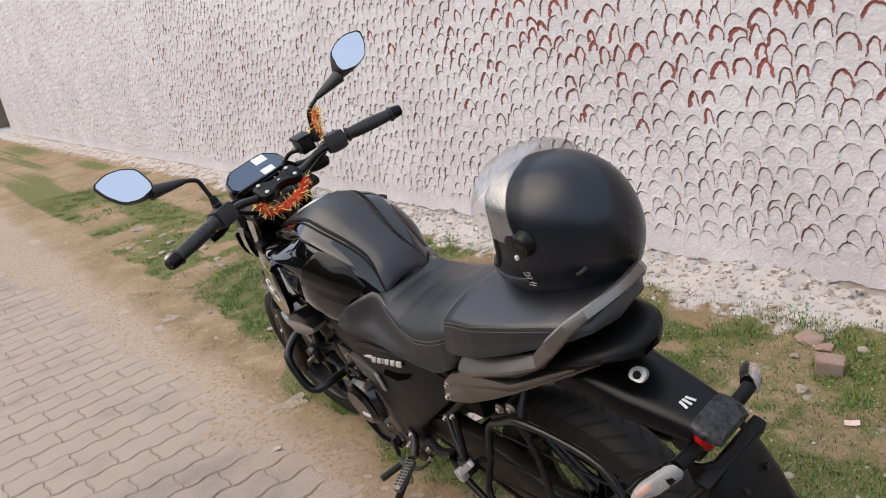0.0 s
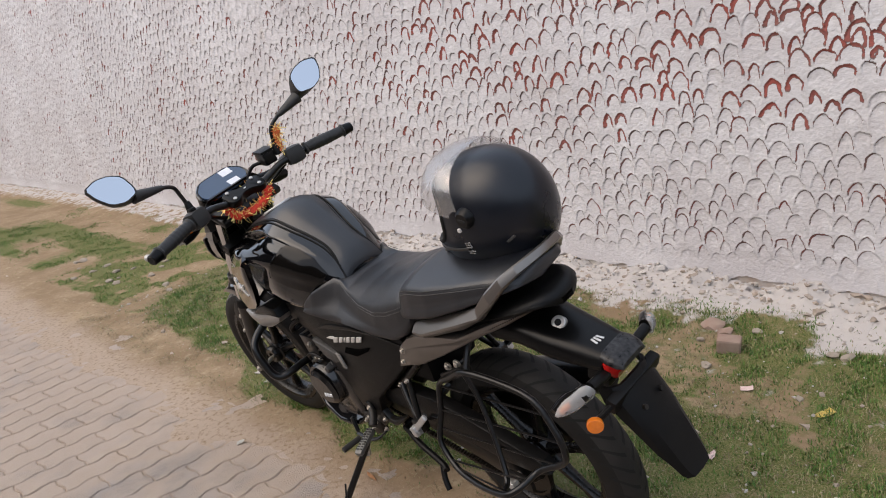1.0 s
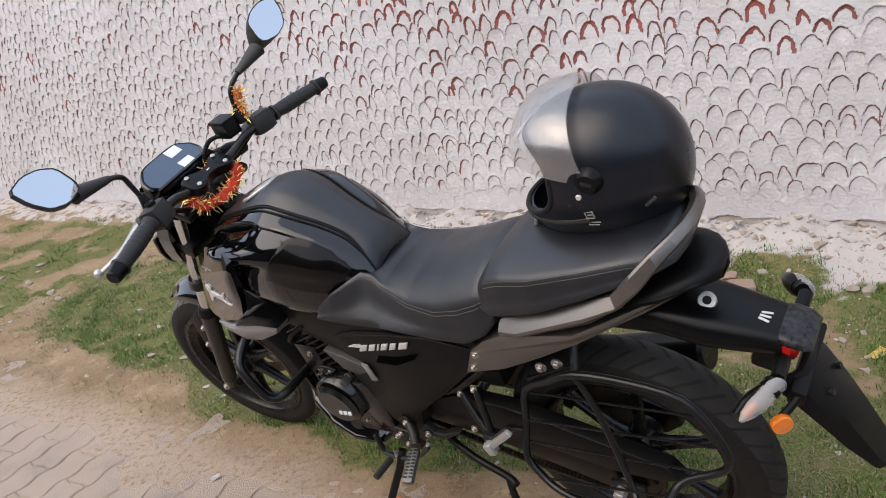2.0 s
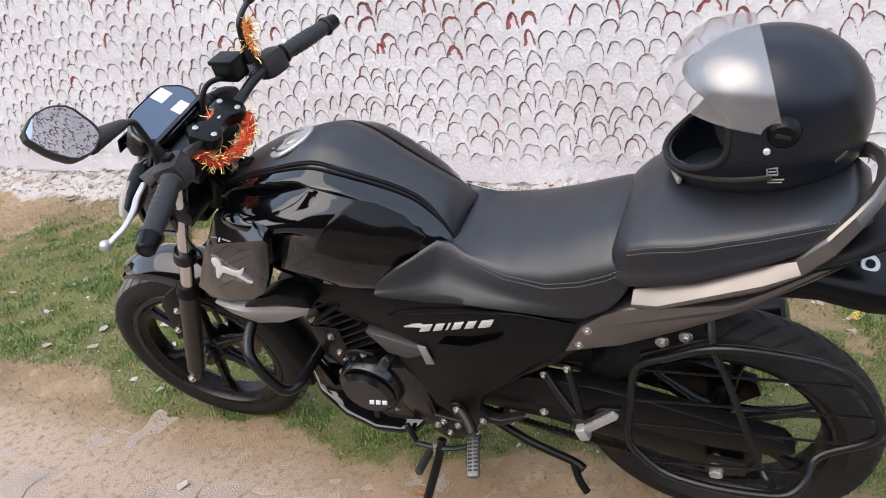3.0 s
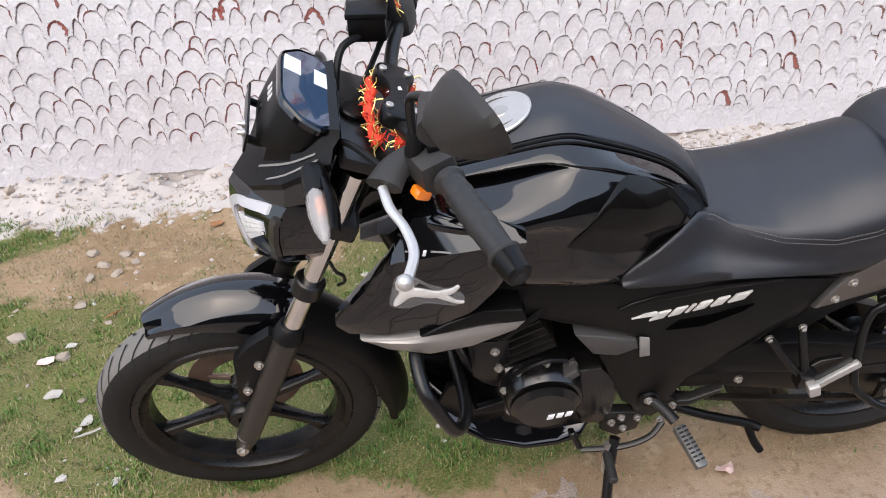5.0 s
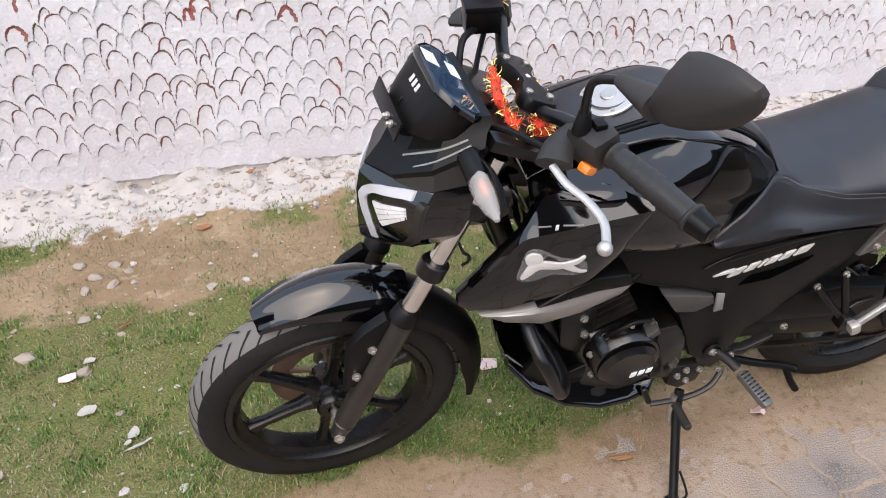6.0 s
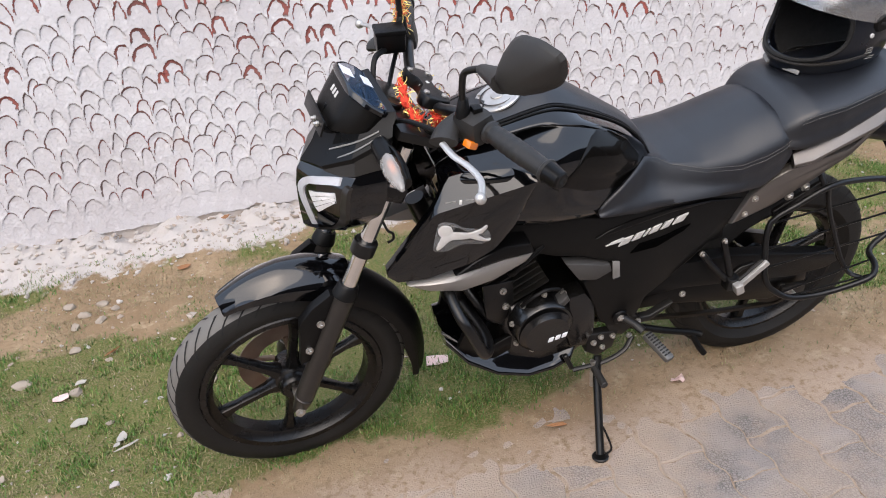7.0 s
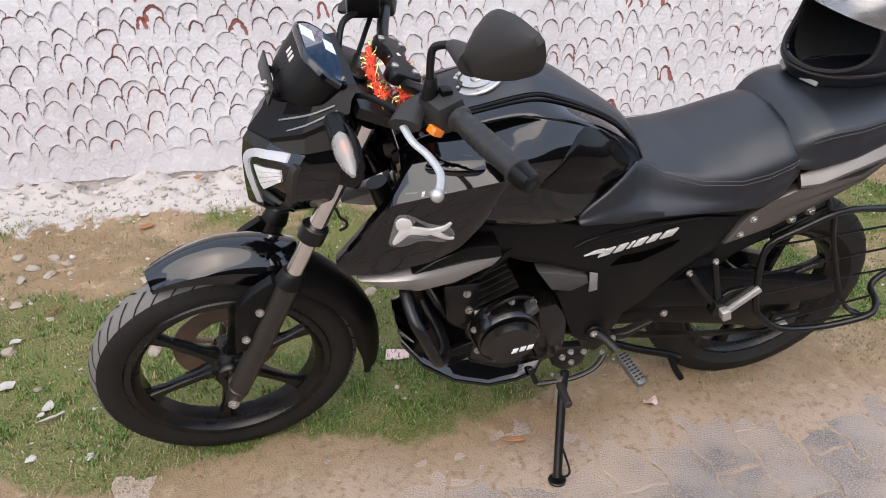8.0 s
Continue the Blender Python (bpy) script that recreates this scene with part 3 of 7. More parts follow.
def ground_height(X, Y):
    """The soil's height: just under the pavers' tops, drifted over their ragged edge and banked up to the wall."""
    edge = -0.14 - 0.10 * np.exp(-(((X + 0.27) / 0.22) ** 2)) + 0.09 * np.maximum(np.minimum(X, 0), -4) + 0.18 * (fbm(X + 9, Y * 0 + 3, 1.5, 31, 4) - 0.5) + 0.16 * (fbm(X + 9, Y + 3, 7, 33, 4) - 0.5)
    up = smooth01(Y, edge - 0.10, edge + 0.16)
    near = np.exp(-((X / 9.0) ** 2))
    drift = 0.0040 * smooth01(fbm(X + 31, Y + 17, 5.5, 37, 5), 0.45, 0.70) * smooth01(Y, -0.62, 0.02) * (0.15 + 0.85 * smooth01(X, 0.3, 0.8))
    z = -0.0066 + 0.0022 * smooth01(X, 0.2, 0.8) + 0.0100 * up + drift + (0.014 * (fbm(X + 20, Y + 20, 3.2, 41, 5) - 0.5) + 0.010 * (fbm(X + 20, Y + 20, 22, 42, 3) - 0.5)) * (0.08 + 0.92 * up) * near
    bank = smooth01(Y, 1.30, 1.86) * (Y < 1.95)
    return z + bank * (0.040 + (0.10 * (fbm(X + 60, Y + 60, 5.5, 43, 5) - 0.42) + 0.07 * (fbm(X + 60, Y + 60, 24, 44, 3) - 0.5)) * near)


gx, gy = spread(-3.2, 3.0, 0.022, 900), spread(-1.3, 1.88, 0.022, 900)
GX, GY = np.meshgrid(gx, gy)
far_flat = (np.abs(GX) < 60) & (np.abs(GY) < 12)
GZ = np.where(far_flat, ground_height(GX, GY), -0.007)
lime_amt = smooth01(GY + 0.30 * (fbm(GX + 70, GY + 70, 6, 52, 5) - 0.5), 1.36, 1.66) * (GY < 2.2) + 0.5 * smooth01(fbm(GX + 8, GY + 8, 2.4, 51, 4), 0.58, 0.72) * smooth01(GY, 0.7, 1.2) * (GY < 2.2)
lime_amt = lime_amt + 0.22 * bare_patch(GX, GY) * smooth01(GY, 0.5, 1.0) * (GY < 2.2)
lime_amt = lime_amt * (1 - 0.40 * smooth01(-GX, 1.4, 3.2))
ground = grid_mesh("ground", GX, GY, GZ, M["ground"], (("turf", turf(GX, GY) * (np.abs(GY) < 3)), ("lime", lime_amt), ("sand", (1 - smooth01(GY + 0.2 * (fbm(GX + 5, GY + 5, 4, 61, 4) - 0.5), -0.16, 0.06)) * 0.85)))
tagged(ground, "sandy soil with patchy turf and lime dust along the wall", "ground", kind="structure")


def height_at(x, y):
    return float(ground_height(np.array([[x]]), np.array([[y]]))[0, 0])


# grass: short creeping blades where the turf grows, dry stubble over the bare soil
def blades(name, label, px, py, ln, lean, wd, ramp_colours, rng):
    """One joined mesh of single bent blades, coloured blade by blade."""
    pz = ground_height(px, py)
    k = len(px)
    a = rng.uniform(0, math.tau, k)
    out = np.stack([np.cos(a), np.sin(a), a * 0], -1)
    root = np.stack([px, py, pz - 0.002], -1)
    side = np.stack([-np.sin(a) * wd, np.cos(a) * wd, a * 0], -1)
    mid = root + out * (np.sin(lean * 0.6) * ln * 0.55)[:, None] + np.array([0, 0, 1.0]) * (np.cos(lean * 0.6) * ln * 0.55)[:, None]
    tip = mid + out * (np.sin(lean * 1.3) * ln * 0.5)[:, None] + np.array([0, 0, 1.0]) * (np.cos(lean * 1.3) * ln * 0.5)[:, None]
    co = np.stack([root - side, root + side, mid + side * 0.7, mid - side * 0.7, tip], 1).reshape(-1, 3)
    me = bpy.data.meshes.new(name)
    me.vertices.add(5 * k)
    me.vertices.foreach_set("co", co.astype(np.float32).ravel())
    base = np.arange(k, dtype=np.int32)[:, None] * 5
    loops = np.concatenate([base + np.array([0, 1, 2, 3], dtype=np.int32), base + np.array([3, 2, 4], dtype=np.int32)], 1)
    me.loops.add(7 * k)
    me.loops.foreach_set("vertex_index", loops.ravel())
    me.polygons.add(2 * k)
    starts = np.stack([np.arange(k) * 7, np.arange(k) * 7 + 4], -1)
    me.polygons.foreach_set("loop_start", starts.astype(np.int32).ravel())
    m = bpy.data.materials.new(name + "_blades")
    m.use_nodes = True
    nn, l = m.node_tree.nodes, m.node_tree.links
    geo, rmp = nn.new("ShaderNodeNewGeometry"), nn.new("ShaderNodeValToRGB")
    e = rmp.color_ramp.elements
    (p0, c0), *rest, (p1, c1) = ramp_colours
    e[0].color, e[1].color = (*c0, 1), (*c1, 1)
    for q, c in rest:
        e.new(q).color = (*c, 1)
    l.new(geo.outputs["Random Per Island"], rmp.inputs["Fac"])
    l.new(rmp.outputs["Color"], nn["Principled BSDF"].inputs["Base Color"])
    nn["Principled BSDF"].inputs["Roughness"].default_value = 0.65
    me.materials.append(m)
    me.update(calc_edges=True)
    tagged(new(name, me), label, "grass", kind="stuff")


def grass():
    rng = np.random.RandomState(5)
    n = 430000
    px = np.r_[rng.uniform(-2.2, 2.9, n), rng.uniform(-7, -2.2, n // 3)]
    py = np.r_[rng.uniform(0.0, 1.65, n), rng.uniform(0.05, 1.6, n // 3)]
    tuft_map = smooth01(fbm(px + 3, py + 3, 13, 91, 4), 0.40, 0.60)
    worn_map = smooth01(fbm(px + 23, py + 29, 4.2, 93, 5), 0.38, 0.56)
    keep = rng.rand(len(px)) < turf(px, py) ** 1.2 * 0.74 * (0.14 + 0.86 * tuft_map) * (0.34 + 0.66 * worn_map) + 0.006 + 0.05 * smooth01(-px, 0.3, 0.8) * smooth01(py, 0.5, 0.8) * tuft_map
    px, py, tuft_map = px[keep], py[keep], tuft_map[keep]
    k = len(px)
    ln = rng.uniform(0.007, 0.019, k) * (0.55 + 0.45 * turf(px, py) + 0.35 * tuft_map)
    blades("grass", "short patchy green grass on sandy soil", px, py, ln, rng.uniform(0.15, 1.2, k), rng.uniform(0.0011, 0.0023, k),
           ((0, (0.030, 0.088, 0.009)), (0.50, (0.076, 0.168, 0.022)), (0.80, (0.150, 0.195, 0.046)), (1, (0.32, 0.26, 0.14))), rng)
    n = 230000
    px, py = rng.uniform(-2.4, 2.9, n), rng.uniform(-0.06, 1.55, n)
    dry = smooth01(fbm(px + 77, py + 77, 8, 95, 4), 0.36, 0.60) * smooth01(py, -0.06, 0.08)
    keep = rng.rand(n) < dry * 0.5 + 0.015
    px, py = px[keep], py[keep]
    k = len(px)
    blades("dry_grass", "dry straw-coloured stubble lying on the soil", px, py, rng.uniform(0.007, 0.022, k), rng.uniform(0.7, 1.5, k), rng.uniform(0.0008, 0.0017, k),
           ((0, (0.10, 0.075, 0.04)), (0.4, (0.20, 0.155, 0.085)), (0.75, (0.30, 0.25, 0.14)), (1, (0.16, 0.16, 0.06))), rng)


grass()


# ---- the motorcycle: x runs back from the front axle, y to its right, z up in its own plane ----
BIKE = pose(-0.01, 0.16, 0, 0, 0, -1.1) @ pose(0, 0, 0, 12.9, 0, 0)
bike = tagged(new("motorcycle"), "black commuter motorcycle parked on its side stand, helmet on its seat", "motorcycle")
bike.matrix_world = BIKE
PIV = Vector((0.075, 0, 0.29))
TILTED = pose(0, 0, 0, 0, 26, 0)
STEER = Matrix.Translation(PIV) @ TILTED @ pose(0, 0, 0, 0, 0, 4.5) @ TILTED.inverted() @ Matrix.Translation(-PIV)


def bp(name, bm, mat, label="", parent=None, turn=None, angle=38):
    return part(name, bm, M[mat], parent or bike, label, turn, angle)


def bolt(c, d, r=0.008, parent=None, turn=None, name="bolt"):
    """A small flanged hex bolt at c, pointing along d."""
    d = Vector(d).normalized()
    bm = cyl(c, Vector(c) + d * 0.004, r, 12)
    cyl(Vector(c) + d * 0.003, Vector(c) + d * 0.010, r * 0.62, 6, bev=0.001, bm=bm)
    return bp(name, bm, "steel", parent=parent, turn=turn)


def wheel(name, c, radius, half, turn, disc_side):
    """A tyre on a six-spoke alloy rim; near-black strips stand for the grooves' shade."""
    prof, k = [], 18
    for i in range(k + 1):
        t = math.pi * i / k
        prof.append((radius - half * 1.12 + half * 1.12 * math.sin(t) ** 0.8, -half * math.cos(t) * (1.0 if 0.2 < i / k < 0.8 else 0.97)))
    inner = 0.212
    prof += [(inner, half * 0.62), (inner, -half * 0.62)]
    tyre_bm = revolve(prof, c, 96)
    w = bp(name, revolve([(0.226, -0.031), (0.220, -0.037), (0.207, -0.036), (0.197, -0.022), (0.189, -0.018), (0.187, 0.018), (0.197, 0.022), (0.207, 0.036), (0.220, 0.037), (0.226, 0.031)], c, 72), "alloy", "black six-spoke alloy wheel", turn=turn)
    ty = bp("tyre", tyre_bm, "rubber", "worn road tyre with curved tread grooves", w, turn)
    # groove shade as dark strips just above the tread, nothing is cut
    dark_hollow = bmesh.new()
    rad = lambda yy: radius - half * 1.12 + half * 1.12 * max(0.0, 1 - (yy / half) ** 2) ** 0.4 + 0.0019
    bm = revolve([p for p in [(r + 0.0007, yy) for r, yy in prof[:19]] if abs(p[1]) < half * 0.80] + [(radius - 0.012, half * 0.5), (radius - 0.012, -half * 0.5)], c, 96)
    bp("tread_band", bm, "tread" if disc_side else "reartread", "dust-grey worn tread" if disc_side else "", w, turn)
    pieces = 40
    for i in range(pieces):
        for sgn in (-1, 1):
            a0 = math.tau * (i + 0.25 * (sgn + 1)) / pieces
            pts = []
            for s in range(6):
                f = s / 5
                yy = sgn * half * (0.10 + 0.84 * f)
                an = a0 + 0.20 * f ** 1.3
                r = rad(yy) - 0.0002
                pts.append((yy, an, r, (0.0042 if disc_side else 0.0058) * (1 - 0.45 * f)))
            rows = []
            for yy, an, r, wd in pts:
                rows.append([(c[0] + r * math.cos(an + q * wd / r), c[1] + yy, c[2] + r * math.sin(an + q * wd / r)) for q in (-1, 1)])
            vs = [[dark_hollow.verts.new(p) for p in row] for row in rows]
            for p, q in zip(vs, vs[1:]):
                dark_hollow.faces.new((p[0], p[1], q[1], q[0]))
    bp("tread_pattern", dark_hollow, "dark_hollow", parent=w, turn=turn)
    for s in range(6):
        a = radians(20 + 60 * s)
        d, side = Vector((math.cos(a), 0, math.sin(a))), Vector((-math.sin(a), 0, math.cos(a)))
        o = Vector(c)
        ring = lambda r, wd, th: [o + d * r + side * (wd * u) + Vector((0, th * v, 0)) for u, v in ((-1, -0.4), (-0.6, -1), (0.6, -1), (1, -0.4), (1, 0.4), (0.6, 1), (-0.6, 1), (-1, 0.4))]
        bp("spoke", skin(bmesh.new(), [ring(0.028, 0.020, 0.024), ring(0.07, 0.0115, 0.015), ring(0.15, 0.0105, 0.011), ring(0.195, 0.019, 0.014)]), "alloy", parent=w, turn=turn)
    bp("hub", revolve([(0.014, -0.05), (0.03, -0.05), (0.036, -0.042), (0.036, -0.026), (0.043, -0.02), (0.043, 0.02), (0.036, 0.03), (0.036, 0.05), (0.014, 0.05)], c, 32), "alloy", parent=w, turn=turn)
    if disc_side:
        bm = revolve([(0.075, 0.052), (0.12, 0.052), (0.12, 0.056), (0.075, 0.056)], c, 48)
        for s in range(5):
            a = math.tau * s / 5
            tube([(c[0] + 0.035 * math.cos(a), 0.05, c[2] + 0.035 * math.sin(a)), (c[0] + 0.08 * math.cos(a + 0.25), 0.054, c[2] + 0.08 * math.sin(a + 0.25))], 0.007, 8, 1, bm=bm)
        bp("brake_disc", bm, "brown", "brown-tinged steel brake disc", w, turn)
    return w


# almost no reflectance: the shade of an opening put into the colour
M["recess"] = material("slot_shade", (0.0006, 0.0006, 0.0006), 0.9, second=(0.0009, 0.0009, 0.0009), scale=20, spec=0.02)
# near-black for flat marks that stand for shade inside grooves and holes
M["dark_hollow"] = material("hollow_shade", (0.006, 0.006, 0.006), 0.95)
WF, WR = (0.010, 0.0, 0.288), (1.336, 0.0, 0.297)
wheel("front_wheel", WF, 0.288, 0.044, STEER, True)
wheel("rear_wheel", WR, 0.297, 0.056, None, False)


# front fender: gloss front blade, matte tail
def fender(a0, a1, radii, halves, skirt, mat, name, label):
    rings, k = [], 26
    for i in range(k + 1):
        f = i / k
        a = radians(a0 + (a1 - a0) * f)
        r = np.interp(f, np.linspace(0, 1, len(radii)), radii)
        h = np.interp(f, np.linspace(0, 1, len(halves)), halves)
        s = np.interp(f, np.linspace(0, 1, len(skirt)), skirt)
        out = []
        for yy, dr in ((-1.0, -s), (-1.0, -s * 0.62), (-0.97, -s * 0.48), (-0.74, -0.012), (-0.52, 0.001), (-0.26, 0.009), (0, 0.012), (0.26, 0.009), (0.52, 0.001), (0.74, -0.012), (0.97, -s * 0.48), (1.0, -s * 0.62), (1.0, -s),
                       (0.93, -s), (0.9, -s * 0.6), (0.55, -0.006), (0, 0.004), (-0.55, -0.006), (-0.9, -s * 0.6), (-0.93, -s)):
            rr = r + dr
            out.append((WF[0] + rr * math.cos(a), yy * h, WF[2] + rr * math.sin(a)))
        rings.append(out)
    return bp(name, skin(bmesh.new(), rings), mat, label, turn=STEER, angle=50)


fender(112, 62, [0.318, 0.333, 0.346, 0.352, 0.352], [0.040, 0.053, 0.060, 0.064, 0.066], [0.016, 0.030, 0.048, 0.06, 0.06], "gloss", "front_fender", "gloss black front fender")
fender(64, -14, [0.342, 0.334, 0.330, 0.330, 0.335], [0.062, 0.058, 0.056, 0.056, 0.05], [0.06, 0.05, 0.045, 0.05, 0.03], "matte", "fender_tail", "matte black plastic fender tail")

# forks
for sgn in (-1, 1):
    y = sgn * 0.098
    foot, joint, top = Vector((0.004, y, 0.268)), Vector((0.1528, y, 0.606)), Vector((0.305, y, 0.940))
    ax = (top - foot).normalized()
    bm = cyl(foot + ax * 0.0, foot + ax * 0.05, 0.016, 20, r2=0.023, bev=0.003)
    cyl(foot + ax * 0.05, joint, 0.023, 24, r2=0.025, bev=0.002, bm=bm)
    leg = bp("fork_leg", bm, "forkgrey", "dark grey fork slider", turn=STEER)
    bp("stanchion", cyl(joint - ax * 0.02, top, 0.0165, 24), "chrome", "bright fork tube", leg, STEER)
    bp("dust_seal", cyl(joint - ax * 0.012, joint + ax * 0.022, 0.028, 24, r2=0.023, bev=0.003), "matte", parent=leg, turn=STEER)
    bp("clamp", cyl(joint + ax * 0.105, joint + ax * 0.140, 0.026, 20, bev=0.003), "frame", parent=leg, turn=STEER)
    bolt(Vector(foot) + Vector((0.002, sgn * 0.016, 0.012)), (0, sgn, 0), 0.012, leg, STEER)
    bm = panel([(0.030, 0.425), (0.060, 0.43), (0.118, 0.545), (0.135, 0.60), (0.118, 0.612), (0.075, 0.585), (0.045, 0.55)], sgn * 0.104, -sgn * 0.022, 0.004)
    bracket = bp("fender_bracket", bm, "matte", "black fender bracket", leg, STEER)
    bolt((0.088, sgn * 0.104, 0.537), (0, sgn, 0), 0.009, leg, STEER)
    bolt((0.054, sgn * 0.104, 0.466), (0, sgn, 0), 0.009, leg, STEER)
bp("front_axle", cyl((0.010, -0.115, 0.280), (0.010, 0.115, 0.280), 0.009, 14), "steel", turn=STEER)
bp("brake_caliper", box((0.085, 0.062, 0.335), (0.055, 0.05, 0.095), 0.010, pose(0, 0, 0, 0, 20, 0)), "satin", turn=STEER)
bm = box((0.262, 0, 0.845), (0.07, 0.235, 0.035), 0.008, pose(0, 0, 0, 0, 26, 0))
bp("lower_yoke", bm, "frame", turn=STEER)
bm = box((0.325, 0, 0.955), (0.09, 0.235, 0.022), 0.007, pose(0, 0, 0, 0, 26, 0))
bp("upper_yoke", bm, "frame", turn=STEER)
bp("steering_head", cyl((0.27, 0, 0.80), (0.345, 0, 0.955), 0.034, 20), "frame")


# headlamp mask and lamp
def facet_ring(z, half, xb, wb):
    """A section through the lamp: corners of half its front from the middle out, and its back."""
    right = [(a, b, z) for a, b in half] + [(xb, wb, z + 0.006)]
    return right + [(a, -b, c) for a, b, c in reversed(right[1:])]


MASK = [  # half of each section: middle, facet, corner, back
    [(0.178, 0, 1.004), (0.200, 0.046, 1.008), (0.236, 0.078, 1.012), (0.290, 0.092, 1.012)],
    [(0.160, 0, 0.966), (0.186, 0.052, 0.976), (0.224, 0.084, 0.990), (0.288, 0.100, 1.004)],
    [(0.142, 0, 0.930), (0.172, 0.052, 0.944), (0.214, 0.088, 0.966), (0.278, 0.110, 0.996)],
    [(0.114, 0, 0.893), (0.145, 0.060, 0.907), (0.196, 0.102, 0.936), (0.272, 0.121, 0.978)],
    [(0.116, 0, 0.886), (0.148, 0.061, 0.899), (0.199, 0.104, 0.927), (0.272, 0.123, 0.968)],
]
rings = [row + [(a, -b, c) for a, b, c in reversed(row[1:])] for row in MASK]
mask = bp("headlamp_mask", skin(bmesh.new(), rings), "satin", "black peaked headlamp mask with pale stripes", turn=STEER, angle=16)
brow = [[(0.118, 0, 0.888), (0.150, 0.061, 0.901), (0.200, 0.104, 0.929), (0.270, 0.123, 0.966)], [(0.110, 0, 0.866), (0.142, 0.060, 0.884), (0.196, 0.112, 0.902), (0.262, 0.124, 0.915)], [(0.118, 0, 0.864), (0.150, 0.056, 0.880), (0.202, 0.104, 0.898), (0.262, 0.118, 0.910)]]
bp("brow", skin(bmesh.new(), [row + [(a, -b, c) for a, b, c in reversed(row[1:])] for row in brow]), "shellgrey", "satin grey band over the lamp", mask, STEER, angle=16)
LAMP_ROWS = [(0.917, 0.146, 0.92, 0.260), (0.897, 0.120, 1.00, 0.258), (0.876, 0.105, 1.05, 0.255), (0.840, 0.099, 1.06, 0.250), (0.805, 0.098, 1.00, 0.240), (0.777, 0.098, 0.86, 0.228), (0.752, 0.099, 0.66, 0.215), (0.736, 0.100, 0.50, 0.198), (0.727, 0.106, 0.38, 0.185)]


def lamp_half(xf, k):
    return [(xf, 0), (xf + 0.026, 0.058 * k), (xf + 0.076, 0.112 * k)]


lamp = bp("headlamp", skin(bmesh.new(), [facet_ring(z, lamp_half(xf, k), xb, 0.122 * k) for z, xf, k, xb in LAMP_ROWS]), "gloss", "angular black headlamp with white daylight bars", turn=STEER, angle=14)


def on_lamp(u, z, off):
    """A point on the lamp's front, u from -1 (left corner) to 1, off metres proud."""
    zs = [r[0] for r in LAMP_ROWS][::-1]
    xf = float(np.interp(z, zs, [r[1] for r in LAMP_ROWS][::-1]))
    k = float(np.interp(z, zs, [r[2] for r in LAMP_ROWS][::-1]))
    v = abs(u)
    x = float(np.interp(v, (0, 0.52, 1.0), (xf, xf + 0.026, xf + 0.076)))
    return Vector((x - off, math.copysign(0.112 * k * v, u), z))


def lamp_strip(pts, wid, mat, name, label="", off=0.004):
    """A raised bar along points (u, z) of the lamp's front."""
    bm = bmesh.new()
    path = catmull([(u, z, 0) for u, z in pts], 5)
    rings = []
    for i, p in enumerate(path):
        q = path[min(i + 1, len(path) - 1)] - path[max(i - 1, 0)]
        nrm = Vector((-q.y, q.x * 0.1, 0)).normalized()
        a, b = (p.x + nrm.x * wid / 0.1, p.y + nrm.y * wid), (p.x - nrm.x * wid / 0.1, p.y - nrm.y * wid)
        rings.append([on_lamp(*a, -0.002), on_lamp(*a, off), on_lamp(*b, off), on_lamp(*b, -0.002)])
    skin(bm, rings)
    return bp(name, bm, mat, label, lamp, STEER)


for sgn in (-1, 1):
    lamp_strip([(sgn * 0.84, 0.887), (sgn * 0.70, 0.884), (sgn * 0.36, 0.870), (sgn * 0.17, 0.846), (sgn * 0.19, 0.818), (sgn * 0.32, 0.785), (sgn * 0.44, 0.754)], 0.0068, "daylight", "daylight_bar", "milky white daylight bar")
    # bright ribbed reflector behind the lamp's glass
    corner = [(0.36, 0.846), (0.80, 0.863), (0.83, 0.842), (0.57, 0.804)]
    for k in range(4):
        bm, rows = bmesh.new(), []
        for a in (k / 4 + 0.012, (k + 1) / 4 - 0.012):
            p, q = [tuple(c0 + (c1 - c0) * a for c0, c1 in zip(corner[m], corner[n])) for m, n in ((0, 3), (1, 2))]
            rows.append([on_lamp(sgn * (p[0] + (q[0] - p[0]) * h / 8), p[1] + (q[1] - p[1]) * h / 8, 0.0030) for h in range(9)])
        back = [[v + Vector((0.003, 0, 0)) for v in r] for r in rows]
        skin(bm, [rows[0], rows[1], back[1], back[0]], closed=False, caps=False, loop=True)
        bp("lamp_lens", bm, "blue", "bright ribbed lamp reflector", lamp, STEER)
    lamp_strip([(sgn * 1.0, 0.884), (sgn * 0.985, 0.850), (sgn * 0.98, 0.815), (sgn * 0.92, 0.780), (sgn * 0.80, 0.752), (sgn * 0.55, 0.738)], 0.0060, "forkgrey", "lamp_frame", "dark grey lamp frame edge", 0.006)
    for path in ([(0.166, 0.052, 0.936), (0.212, 0.0895, 0.963), (0.252, 0.103, 0.984)], [(0.164, 0.064, 0.920), (0.204, 0.096, 0.948), (0.254, 0.111, 0.979)]):
        bp("mask_trim", tube([(a, sgn * b, c) for a, b, c in path], 0.0030, 6, 4, flat=0.5), "pale", "pale stripe", mask, STEER)
bp("headlamp_stay", box((0.24, 0, 0.80), (0.05, 0.10, 0.05), 0.006), "frame", turn=STEER)

# small bracket in front of the instrument, for a plate
bm = box((0.156, 0.004, 0.986), (0.004, 0.134, 0.032), 0.0015, pose(0, 0, 0, 0, 22, 0))
plate = bp("bracket_plate", bm, "satin", "black bracket plate with two bolts", turn=STEER)
for yy in (-0.036, -0.014):
    bolt((0.1535, yy, 0.985), (-1, 0, 0.3), 0.006, plate, STEER)
